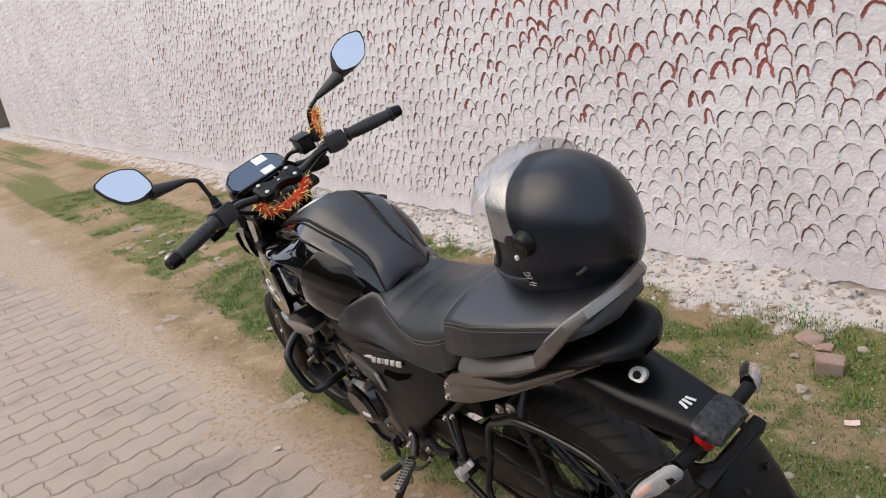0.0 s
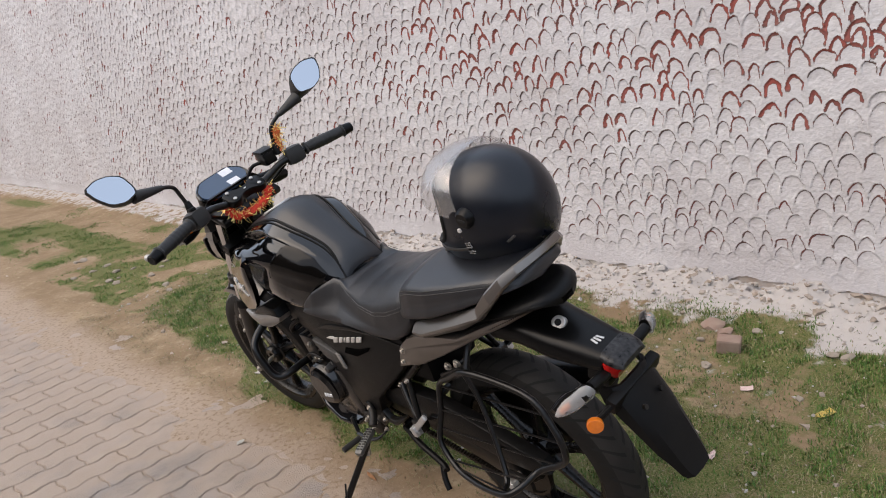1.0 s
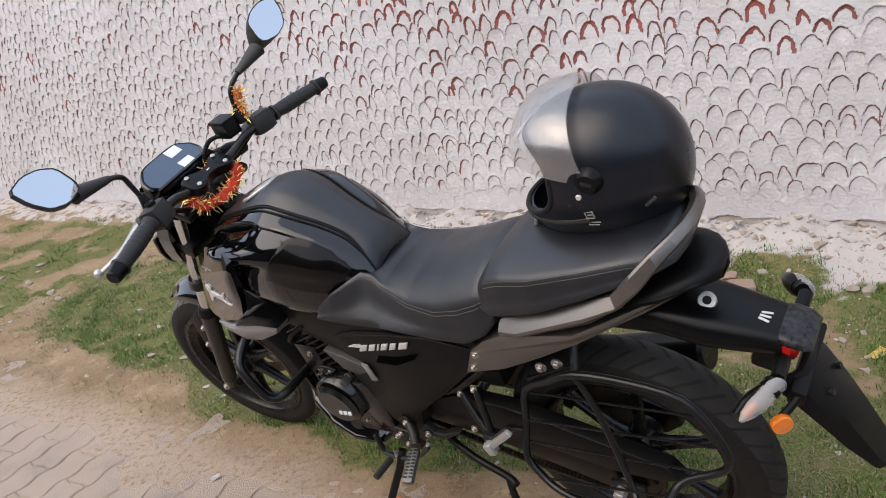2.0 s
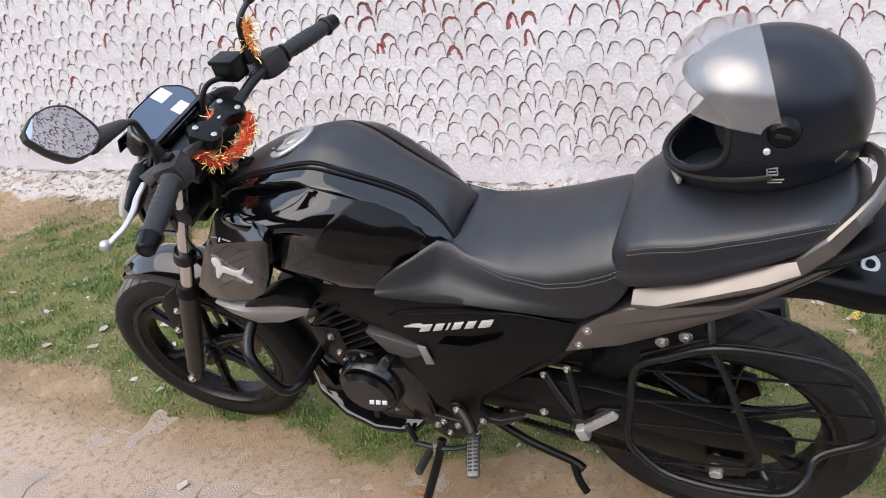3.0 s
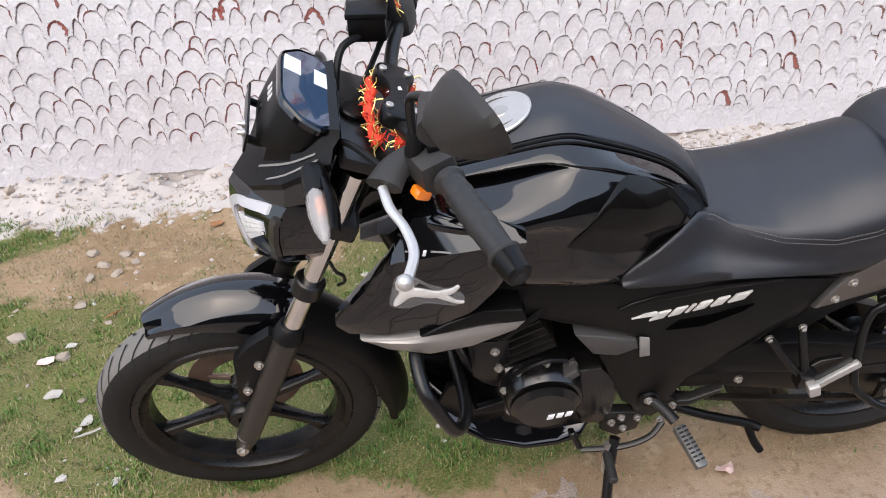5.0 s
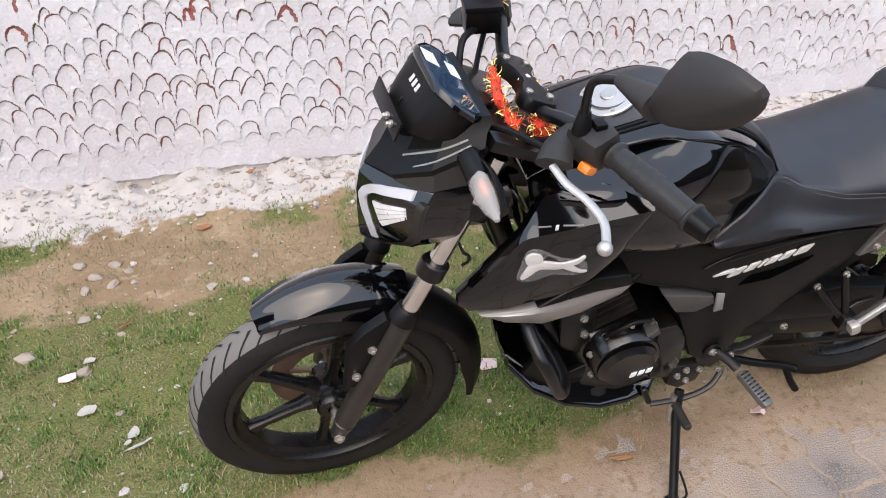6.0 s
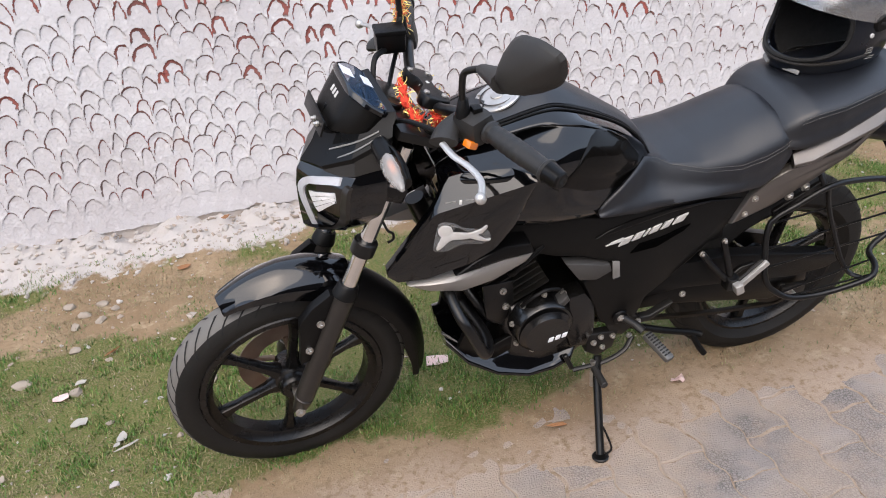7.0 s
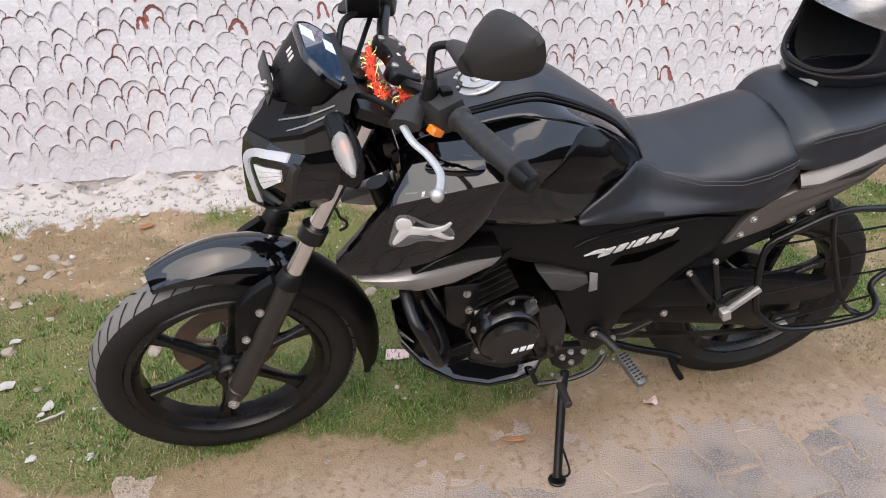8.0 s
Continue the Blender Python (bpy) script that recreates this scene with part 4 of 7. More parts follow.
for yy in (-0.046, 0.050):
    bp("bracket_arm", tube([(0.157, yy, 0.982), (0.174, yy, 0.972), (0.196, yy * 0.9, 0.972)], 0.006, 8, 3), "satin", parent=plate, turn=STEER)

# instrument
C, UY = Vector((0.254, -0.002, 1.027)), Vector((0, 1, 0))
UXn = Vector((0.80, 0, -0.60))
NRM = Vector((0.60, 0, 0.80))
six = [(-0.060, -0.047), (0.060, -0.047), (0.093, -0.016), (0.098, 0.012), (0.072, 0.046), (-0.072, 0.046), (-0.098, 0.012), (-0.093, -0.016)]


def rounded(poly, cut=0.14, times=2):
    """The polygon with its corners cut, again and again."""
    for _ in range(times):
        out = []
        for a, b in zip(poly, poly[1:] + poly[:1]):
            out += [tuple(p + (q - p) * cut for p, q in zip(a, b)), tuple(p + (q - p) * (1 - cut) for p, q in zip(a, b))]
        poly = out
    return poly


six = rounded(six)


def dial(poly, f, h):
    return [C + UY * (yy * f) + UXn * (v * f) + NRM * h for yy, v in poly]


def hood(poly, f, h):
    """A ring of the hood, deep at the front and shallow towards the rider."""
    return [C + UY * (yy * f) + UXn * (v * f) + NRM * (h * (1.0 - 6.4 * (v + 0.047))) for yy, v in poly]


clock = bp("instrument", skin(bmesh.new(), [hood(six, 0.80, -0.092), hood(six, 0.88, -0.089), hood(six, 0.93, -0.078), hood(six, 0.965, -0.050), dial(six, 0.985, -0.014), dial(six, 0.985, -0.006), dial(six, 0.93, -0.003)]), "moulding", "black hooded digital instrument", turn=STEER, angle=30)
bp("bezel", skin(bmesh.new(), [dial(six, 0.99, -0.012), dial(six, 1.03, -0.009), dial(six, 1.025, -0.002), dial(six, 0.99, 0.001), dial(six, 0.935, -0.001), dial(six, 0.93, -0.006)]), "gloss", "glossy raised rim", clock, STEER)
bp("screen", skin(bmesh.new(), [dial(six, 0.925, -0.002), dial(six, 0.92, 0.0016)]), "screen", "dark glossy instrument screen", clock, STEER)
for k in range(3):
    q = C + UXn * (-0.047 * 0.972) + NRM * (-0.032) + UY * (-0.016 + 0.014 * k)
    bp("lettering_bar", box(q, (0.0022, 0.008, 0.013), 0.0006, pose(0, 0, 0, 0, 42, 0)), "decal", parent=clock, turn=STEER)
for yy, v in ((0.036, -0.028), (0.032, 0.020)):
    sq = [(yy - 0.020, v - 0.014), (yy + 0.020, v - 0.012), (yy + 0.021, v + 0.014), (yy - 0.019, v + 0.013)]
    bp("sticker", skin(bmesh.new(), [dial(sq, 1, 0.0015), dial(sq, 1, 0.0022)]), "white", "white square sticker", clock, STEER)

# front and rear turn signals
def signal(name, root, tip, side, turn, rear):
    root, tip = Vector(root), Vector(tip)
    d = (tip - root).normalized()
    shift = Vector((-0.012, 0, 0)) if rear else Vector((0, 0, 0))
    ob = bp(name, tube([root + shift * 0.4, root + d * 0.012, root + d * (0.022 if rear else 0.045)], 0.015 if rear else 0.017, 12, 3, end=0.018 if rear else 0.020), "satin", "black turn signal with clear lens", turn=turn)
    bm = bmesh.new()
    back = Vector((1 if rear else -1, 0, 0.1)).normalized()
    up = d.cross(back).normalized()
    rings = []
    near, ln, fat = (0.002, 0.70, 1.0) if rear else (0.042, 0.95, 1.22)
    for f, w, h in ((near, 0.010, 0.014), (near + 0.013, 0.015, 0.019), (0.08, 0.016, 0.018), (0.105, 0.012, 0.013), (0.125, 0.004, 0.004)):
        f, h = f * ln, h * fat
        rings.append([root + d * f + back * (w * math.cos(t) + 0.004) + up * (h * math.sin(t)) for t in (math.tau * i / 14 for i in range(14))])
    skin(bm, rings)
    bp("signal_lens", bm, "lens", "clear turn signal lens", ob, turn)
    rings = []
    for f, w, h in ((0.028, 0.014, 0.016), (0.05, 0.018, 0.021), (0.08, 0.018, 0.020), (0.112, 0.013, 0.013)):
        f, h = f * ln, h * fat
        rings.append([root + d * f - back * 0.006 + back * min(0.0, w * math.cos(t)) + up * (h * math.sin(t)) for t in (math.tau * i / 14 for i in range(14))])
    bp("signal_body", skin(bmesh.new(), rings), "satin", parent=ob, turn=turn)
    bp("bulb", cyl(root + d * 0.05, root + d * 0.075, 0.007, 10), "amber", parent=ob, turn=turn)


for sgn in (-1, 1):
    signal("turn_signal", (0.246, sgn * 0.118, 0.970), (0.258, sgn * 0.230, 0.936), sgn, STEER, False)

# handlebar, grips, levers, mirrors
bar = bp("handlebar", tube([(0.468, -0.385, 1.012), (0.430, -0.26, 1.020), (0.395, -0.15, 1.016), (0.378, -0.09, 0.998), (0.375, -0.04, 0.990), (0.375, 0.04, 0.990), (0.378, 0.09, 0.998), (0.395, 0.15, 1.016), (0.430, 0.26, 1.020), (0.468, 0.385, 1.012)], 0.0112, 14, 8), "frame", "black tubular handlebar", turn=STEER)
for sgn in (-1, 1):
    a, b = Vector((0.418, sgn * 0.232, 1.020)), Vector((0.461, sgn * 0.368, 1.013))
    d = (b - a).normalized()
    bm = bmesh.new()
    rings = []
    perp = d.orthogonal().normalized()
    q = d.cross(perp)
    ln = (b - a).length
    for i in range(29):
        f = i / 28
        r = 0.0165 + (0.0045 if f < 0.06 else 0.0) + 0.0022 * math.sin(math.pi * f) + (0.0012 if i % 3 == 0 and 0.12 < f < 0.7 else 0)
        rings.append([a + d * (ln * f) + r * (math.cos(t) * perp + math.sin(t) * q) for t in (math.tau * s / 18 for s in range(18))])
    g = bp("grip", skin(bm, rings), "grip", "ribbed black rubber grip", turn=STEER)
    bm = cyl(b, b + d * 0.036, 0.0195, 20, r2=0.016, bev=0.003)
    cap_end = bp("bar_end", bm, "satin", "black bar-end weight", g, STEER)
    bp("bar_collar", cyl(b - d * 0.003, b + d * 0.004, 0.0218, 20, bev=0.002), "grip", parent=g, turn=STEER)
    # bore drawn as a dark disc in place of its inner shade
    bp("bar_bore", cyl(b + d * 0.0355, b + d * 0.0365, 0.007, 14), "dark_hollow", parent=cap_end, turn=STEER)
    sw = box((0.402, sgn * 0.198, 1.018), (0.056, 0.066, 0.058), 0.019, pose(0, 0, 0, 0, -10, sgn * -18))
    s = bp("switch_box", sw, "shellgrey", "black handlebar switch box, greyed for sky sheen", turn=STEER)
    if sgn < 0:
        bp("horn_button", box((0.384, -0.226, 0.998), (0.022, 0.020, 0.014), 0.004, pose(0, 0, 0, 0, 30, 20)), "amber", "orange indicator button", s, STEER)
        bp("toggle", box((0.405, -0.20, 1.050), (0.018, 0.020, 0.012), 0.003), "matte", parent=s, turn=STEER)
    # lever perch and lever
    perch = bp("lever_perch", tube([(0.392, sgn * 0.165, 1.018), (0.358, sgn * 0.185, 1.012), (0.338, sgn * 0.212, 1.004)], 0.019, 12, 4, end=0.027, flat=0.5), "shellgrey", "grey rubber lever boot", turn=STEER)
    bp("lever", tube([(0.336, sgn * 0.214, 1.004), (0.342, sgn * 0.250, 0.999), (0.356, sgn * 0.285, 0.996), (0.362, sgn * 0.325, 0.992), (0.350, sgn * 0.360, 0.986)], 0.0066, 10, 6, flat=0.65), "alu", "bright cast aluminium lever", perch, STEER)
    bm = bmesh.new()
    bmesh.ops.create_uvsphere(bm, u_segments=14, v_segments=10, radius=0.0105)
    bm.transform(Matrix.Translation((0.346, sgn * 0.364, 0.985)))
    bp("lever_ball", bm, "alu", "round lever end", perch, STEER)

plan = rounded([(-0.082, -0.020), (-0.070, -0.030), (-0.046, -0.030), (-0.026, -0.014), (0.012, -0.014), (0.030, -0.030), (0.054, -0.030), (0.066, -0.020), (0.066, 0.020), (0.054, 0.032), (0.032, 0.032), (0.012, 0.016), (-0.026, 0.016), (-0.046, 0.032), (-0.070, 0.032), (-0.082, 0.020)], 0.22, 2)
lay_clamp = lambda f, h: [Vector((0.376 + 0.914 * (b * f) + 0.407 * h, -0.008 + (a + 0.008) * f, 1.000 - 0.407 * (b * f) + 0.914 * h)) for a, b in plan]
bm = skin(bmesh.new(), [lay_clamp(0.94, -0.014), lay_clamp(1.0, -0.010), lay_clamp(1.0, 0.006), lay_clamp(0.96, 0.0105), lay_clamp(0.88, 0.012)])
clampo = bp("bar_clamp", bm, "satin", "black handlebar clamp with steel bolts", turn=STEER)
for yy in (-0.058, 0.040):
    for xx, zz in ((0.360, 1.014), (0.396, 0.998)):
        bp("clamp_bolt", cyl((xx, yy, zz), (xx + 0.004, yy, zz + 0.009), 0.0062, 10, bev=0.001), "steel", parent=clampo, turn=STEER)
bm = panel([(-0.012, -0.006), (-0.002, 0.005), (0.010, 0.006), (0.012, -0.004), (0.0, -0.002)], 0.0, 0.001, 0.0003)
bm.transform(Matrix.Translation((0.374, -0.006, 1.0115)) @ pose(0, 0, 0, -90, 0, 0))
bp("clamp_badge", bm, "decal", parent=clampo, turn=STEER)
bm = box((0.350, 0.130, 1.045), (0.060, 0.044, 0.040), 0.005, pose(0, 0, 0, 0, 0, -8))
res = bp("brake_reservoir", bm, "satin", "square black brake fluid reservoir", turn=STEER)
bp("reservoir_cap", box((0.350, 0.130, 1.069), (0.064, 0.048, 0.010), 0.003, pose(0, 0, 0, 0, 0, -8)), "matte", parent=res, turn=STEER)
bp("brake_hose", tube([(0.335, 0.115, 1.035), (0.305, 0.09, 1.03), (0.29, 0.06, 0.99), (0.285, 0.04, 0.92), (0.24, 0.05, 0.80)], 0.006, 8, 6), "matte", "black brake hose", turn=STEER)
bp("brake_hose", tube([(0.375, 0.17, 1.0), (0.35, 0.13, 0.975), (0.325, 0.08, 0.95), (0.31, 0.03, 0.90)], 0.005, 8, 6), "matte", "black throttle cable", turn=STEER)
bp("clutch_cable", tube([(0.34, -0.18, 1.008), (0.30, -0.11, 1.0), (0.28, -0.06, 0.96), (0.30, -0.04, 0.88)], 0.005, 8, 6), "matte", "black clutch cable", turn=STEER)
bp("wire_loom", tube([(0.39, -0.16, 1.0), (0.36, -0.11, 0.965), (0.33, -0.06, 0.93), (0.33, -0.03, 0.86)], 0.0065, 8, 6), "matte", turn=STEER)
bp("hook", tube([(0.245, -0.108, 0.775), (0.252, -0.112, 0.755), (0.262, -0.112, 0.745), (0.262, -0.112, 0.730), (0.25, -0.112, 0.724)], 0.003, 6, 4), "frame", "bent wire hook", turn=STEER)
bp("ignition_switch", cyl((0.300, -0.005, 0.960), (0.312, -0.005, 0.985), 0.02, 18, bev=0.003), "satin", turn=STEER)


def mirror(sgn, foot, up, mid, arm, centre, across, down, normal):
    """A stalked mirror; across and down span the glass."""
    centre, across, down, normal = Vector(centre), Vector(across), Vector(down), Vector(normal).normalized()
    across = (across - normal * across.dot(normal)).normalized()
    down = normal.cross(across) * -sgn
    ob = bp("mirror", tube([foot, up, mid, arm], 0.0062, 10, 7), "frame", "black stalked rear-view mirror", turn=STEER)
    bp("mirror_boot", cyl(Vector(foot) - Vector((0, 0, 0.012)), Vector(foot) + Vector((0, 0, 0.026)), 0.0145, 16, r2=0.009, bev=0.002), "matte", parent=ob, turn=STEER)
    shape = [(-0.082, 0.000), (-0.046, 0.034), (-0.004, 0.050), (0.036, 0.050), (0.066, 0.014), (0.069, -0.006), (0.032, -0.038), (-0.012, -0.048), (-0.052, -0.030)]
    cut = []
    for (ax, ay), (bx, by) in zip(shape, shape[1:] + shape[:1]):
        cut += [(ax * 0.82 + bx * 0.18, ay * 0.82 + by * 0.18), (ax * 0.18 + bx * 0.82, ay * 0.18 + by * 0.82)]
    shape = [(a * 0.93, b * 0.93) for a, b in cut]
    lay = lambda f, h, sx=0.0: [centre + across * (a * f + sx) + down * (b * f) + normal * h for a, b in shape]
    pod = bp("mirror_shell", skin(bmesh.new(), [lay(0.20, -0.050, 0.062), lay(0.36, -0.050, 0.050), lay(0.62, -0.041, 0.030), lay(0.86, -0.025, 0.012), lay(0.985, -0.010, 0.001), lay(1.005, -0.004), lay(1.0, 0.003), lay(0.95, 0.003), lay(0.945, 0.0)]), "shellgrey", "ridged dark grey plastic mirror shell", ob, STEER)
    bulge = lambda f: [centre + across * (a * f) + down * (b * f) + normal * (0.0035 - (a * a + b * b) * f * f / 2.0) for a, b in shape]
    bm = skin(bmesh.new(), [bulge(0.96 - 0.13 * k) for k in range(8)])
    glass = bp("mirror_glass", bm, "mirror", "mirror glass reflecting sky and wall", ob, STEER)
    neck_from = centre + across * 0.066 - normal * 0.036
    bp("mirror_neck", tube([arm, (Vector(arm) + neck_from) / 2, neck_from], 0.0105, 14, 4, end=0.027, flat=0.72), "shellgrey", parent=ob, turn=STEER)


mirror(-1, (0.383, -0.193, 1.047), (0.379, -0.198, 1.098), (0.381, -0.206, 1.128), (0.396, -0.240, 1.148), (0.430, -0.377, 1.217), (0.09, 0.88, -0.46), (0, 0, 1), (0.868, 0.250, 0.43))
mirror(1, (0.385, 0.158, 1.055), (0.383, 0.164, 1.100), (0.386, 0.176, 1.130), (0.397, 0.210, 1.152), (0.437, 0.345, 1.222), (0.09, -0.86, -0.50), (0, 0, 1), (0.885, -0.14, 0.44))


# ---- tank, panels, seats ----
def ring_from_half(x, half, n=4):
    """A closed section at x from half a profile of (y, z), top middle to bottom middle, mirrored."""
    pts = [tuple(p)[:2] for p in catmull([(a, b, 0) for a, b in half], n)]
    right = [(x, a, b) for a, b in pts]
    left = [(x, -a, b) for a, b in reversed(pts[1:-1])]
    return right + left


TANK = [  # x, top z, then y z of: seam, upper lip of the scoop, its bottom, upper lip of the wing, wing's swell, its lower edge, undercut, foot
    (0.372, 0.885, 0.052, 0.877, 0.085, 0.871, 0.080, 0.865, 0.092, 0.855, 0.108, 0.835, 0.105, 0.815, 0.095, 0.800, 0.085, 0.765),
    (0.410, 0.906, 0.062, 0.899, 0.092, 0.893, 0.082, 0.886, 0.102, 0.878, 0.137, 0.866, 0.144, 0.850, 0.128, 0.838, 0.112, 0.745),
    (0.460, 0.926, 0.068, 0.918, 0.102, 0.912, 0.088, 0.900, 0.116, 0.890, 0.158, 0.878, 0.170, 0.859, 0.146, 0.842, 0.132, 0.735),
    (0.530, 0.948, 0.071, 0.936, 0.106, 0.925, 0.091, 0.911, 0.119, 0.901, 0.161, 0.883, 0.176, 0.858, 0.154, 0.838, 0.144, 0.722),
    (0.590, 0.967, 0.072, 0.949, 0.108, 0.932, 0.098, 0.922, 0.119, 0.914, 0.152, 0.891, 0.169, 0.864, 0.160, 0.836, 0.147, 0.712),
    (0.630, 0.970, 0.071, 0.950, 0.114, 0.931, 0.116, 0.925, 0.124, 0.917, 0.149, 0.889, 0.164, 0.858, 0.161, 0.826, 0.147, 0.708),
    (0.680, 0.953, 0.067, 0.932, 0.109, 0.922, 0.118, 0.912, 0.127, 0.900, 0.145, 0.872, 0.155, 0.842, 0.150, 0.800, 0.142, 0.703),
    (0.750, 0.909, 0.051, 0.896, 0.092, 0.889, 0.105, 0.878, 0.115, 0.866, 0.130, 0.846, 0.138, 0.820, 0.131, 0.780, 0.130, 0.698),
    (0.800, 0.876, 0.045, 0.866, 0.080, 0.857, 0.090, 0.848, 0.098, 0.838, 0.108, 0.821, 0.115, 0.800, 0.112, 0.764, 0.114, 0.698),
    (0.830, 0.855, 0.050, 0.841, 0.070, 0.832, 0.078, 0.826, 0.086, 0.816, 0.097, 0.800, 0.104, 0.782, 0.104, 0.750, 0.108, 0.698),
    (0.852, 0.834, 0.060, 0.816, 0.068, 0.810, 0.074, 0.804, 0.080, 0.797, 0.088, 0.784, 0.094, 0.768, 0.098, 0.740, 0.104, 0.698),
    (0.872, 0.800, 0.066, 0.782, 0.072, 0.777, 0.075, 0.772, 0.078, 0.766, 0.083, 0.757, 0.088, 0.745, 0.092, 0.725, 0.096, 0.698),
]


def tank_row(x):
    """The section at x, by a smooth curve from station to station."""
    i = max(0, min(len(TANK) - 2, sum(1 for r in TANK if r[0] <= x) - 1))
    p0, p1, p2, p3 = (TANK[max(0, min(len(TANK) - 1, i + k))] for k in (-1, 0, 1, 2))
    w = p2[0] - p1[0]
    t = min(max((x - p1[0]) / w, 0.0), 1.0)
    out = []
    for k in range(1, 18):
        m1 = (p2[k] - p0[k]) / (p2[0] - p0[0]) * w
        m2 = (p3[k] - p1[k]) / (p3[0] - p1[0]) * w
        out.append((2 * t ** 3 - 3 * t * t + 1) * p1[k] + (t ** 3 - 2 * t * t + t) * m1 + (3 * t * t - 2 * t ** 3) * p2[k] + (t ** 3 - t * t) * m2)
    return out


def tank_half(x):
    r = tank_row(x)
    zt, ys, zs = r[:3]
    return [(0.0, zt), (ys * 0.55, zt - (zt - zs) * 0.22)] + [(r[k], r[k + 1]) for k in range(1, 17, 2)]


def tank_side(x, z, off=0.0):
    """The tank's left face at a height between shoulder and foot, off metres proud of it."""
    pts = catmull([(a, b, 0) for a, b in tank_half(x)[3 if x > 0.625 else 6:]], 6)
    zz, yy = [p.y for p in pts][::-1], [p.x for p in pts][::-1]
    return Vector((x, -float(np.interp(z, zz, yy)) - off, z))


xs = [0.372 + (0.872 - 0.372) * i / 72 for i in range(73)]
tank = bp("fuel_tank", skin(bmesh.new(), [ring_from_half(x, tank_half(x) + [(0.0, tank_row(x)[16] - 0.01)], 6) for x in xs]), "gloss", "gloss black fuel tank with leatherette cover", angle=60)
# the cover over the top, a little proud, and its double piping
rings = []
for x in xs:
    zt, ys, zs = tank_row(x)[:3]
    pts = [tuple(p)[:2] for p in catmull([(a, b, 0) for a, b in [(0.0, zt), (ys * 0.55, zt - (zt - zs) * 0.22), (ys, zs)]], 5)]
    up = [(x, a, b + 0.005) for a, b in pts]
    lo = [(x, a, b - 0.004) for a, b in pts]
    rings.append([(x, -a, b) for x, a, b in reversed(up[1:])] + up + [(x, a, b) for x, a, b in reversed(lo)] + [(x, -a, b) for x, a, b in lo[1:]])
bp("tank_cover", skin(bmesh.new(), rings), "leather", "black stitched leatherette tank cover", tank, angle=60)
for sgn in (-1, 1):
    for f, r in ((0.0, 0.0032), (0.24, 0.0026)):
        pts = []
        for x in xs[2::5]:
            row = tank_row(x)
            a, b = row[1] + (row[3] - row[1]) * f, row[2] + (row[4] - row[2]) * f
            pts.append((x, sgn * (a + 0.002), b + (0.001 if f else 0.0)))
        bp("piping", tube(pts, r, 8, 4), "matte", parent=tank)


def side_patch(poly, off, mat, name, label="", parent=None):
    """A skin lying on the tank's left and right faces over a polygon of (x, z) with firm corners."""
    pts = []
    for (ax, az), (bx, bz) in zip(poly, poly[1:] + poly[:1]):
        pts += [(ax + (bx - ax) * k / 6, az + (bz - az) * k / 6) for k in range(6)]
    cx, cz = sum(p[0] for p in pts) / len(pts), sum(p[1] for p in pts) / len(pts)
    for sgn in (1, -1):
        bm = bmesh.new()
        rings = []
        for f, o in ((1.0, -0.004), (1.0, off * 0.6), (0.98, off), (0.88, off), (0.76, off), (0.64, off), (0.52, off), (0.40, off), (0.28, off), (0.16, off), (0.03, off)):
            rings.append([tank_side(cx + (a - cx) * f, cz + (b - cz) * f, o) for a, b in pts])
        skin(bm, rings)
        if sgn < 0:
            for v in bm.verts:
                v.co.y = -v.co.y
        bp(name, bm, mat, label, parent or tank)


side_patch([(0.552, 0.724), (0.586, 0.773), (0.628, 0.828), (0.664, 0.872), (0.692, 0.897), (0.708, 0.902), (0.745, 0.888), (0.790, 0.856), (0.826, 0.812), (0.812, 0.790), (0.770, 0.760), (0.728, 0.728), (0.724, 0.712), (0.640, 0.712)], 0.0026, "knee", "knee_pad", "smoked dark knee panel")
cap_c = Vector((0.533, -0.003, 0.9485))
capob = bp("fuel_cap", cyl(cap_c, cap_c + Vector((-0.0006, 0, 0.007)), 0.051, 48, bev=0.002), "alu", "round bright fuel filler cap", tank)
bp("cap_ring", revolve([(0.034, 0), (0.036, 0.0015), (0.038, 0)], (0, 0, 0), 40), "forkgrey", parent=capob).data.transform(Matrix.Translation(cap_c + Vector((0, 0, 0.0072))) @ pose(0, 0, 0, 90, 0, 0))
bp("cap_lock", cyl(cap_c + Vector((0, 0, 0.006)), cap_c + Vector((0, 0, 0.0095)), 0.014, 24, bev=0.001), "steel", parent=capob)
CAP_TILT = Matrix.Translation(cap_c) @ pose(0, 0, 0, 0, -16, 0) @ Matrix.Translation(-cap_c)
for i in range(6):
    a = math.tau * i / 6 + 0.3
    bp("cap_screw", cyl(cap_c + Vector((0.043 * math.cos(a), 0.043 * math.sin(a), 0.006)), cap_c + Vector((0.043 * math.cos(a), 0.043 * math.sin(a), 0.0085)), 0.0032, 8), "steel", parent=capob)
for ob in [capob] + list(capob.children):
    ob.data.transform(CAP_TILT)
bp("tank_buckle", box((0.424, -0.030, 0.922), (0.03, 0.022, 0.010), 0.003), "matte", "cover strap buckle", tank)


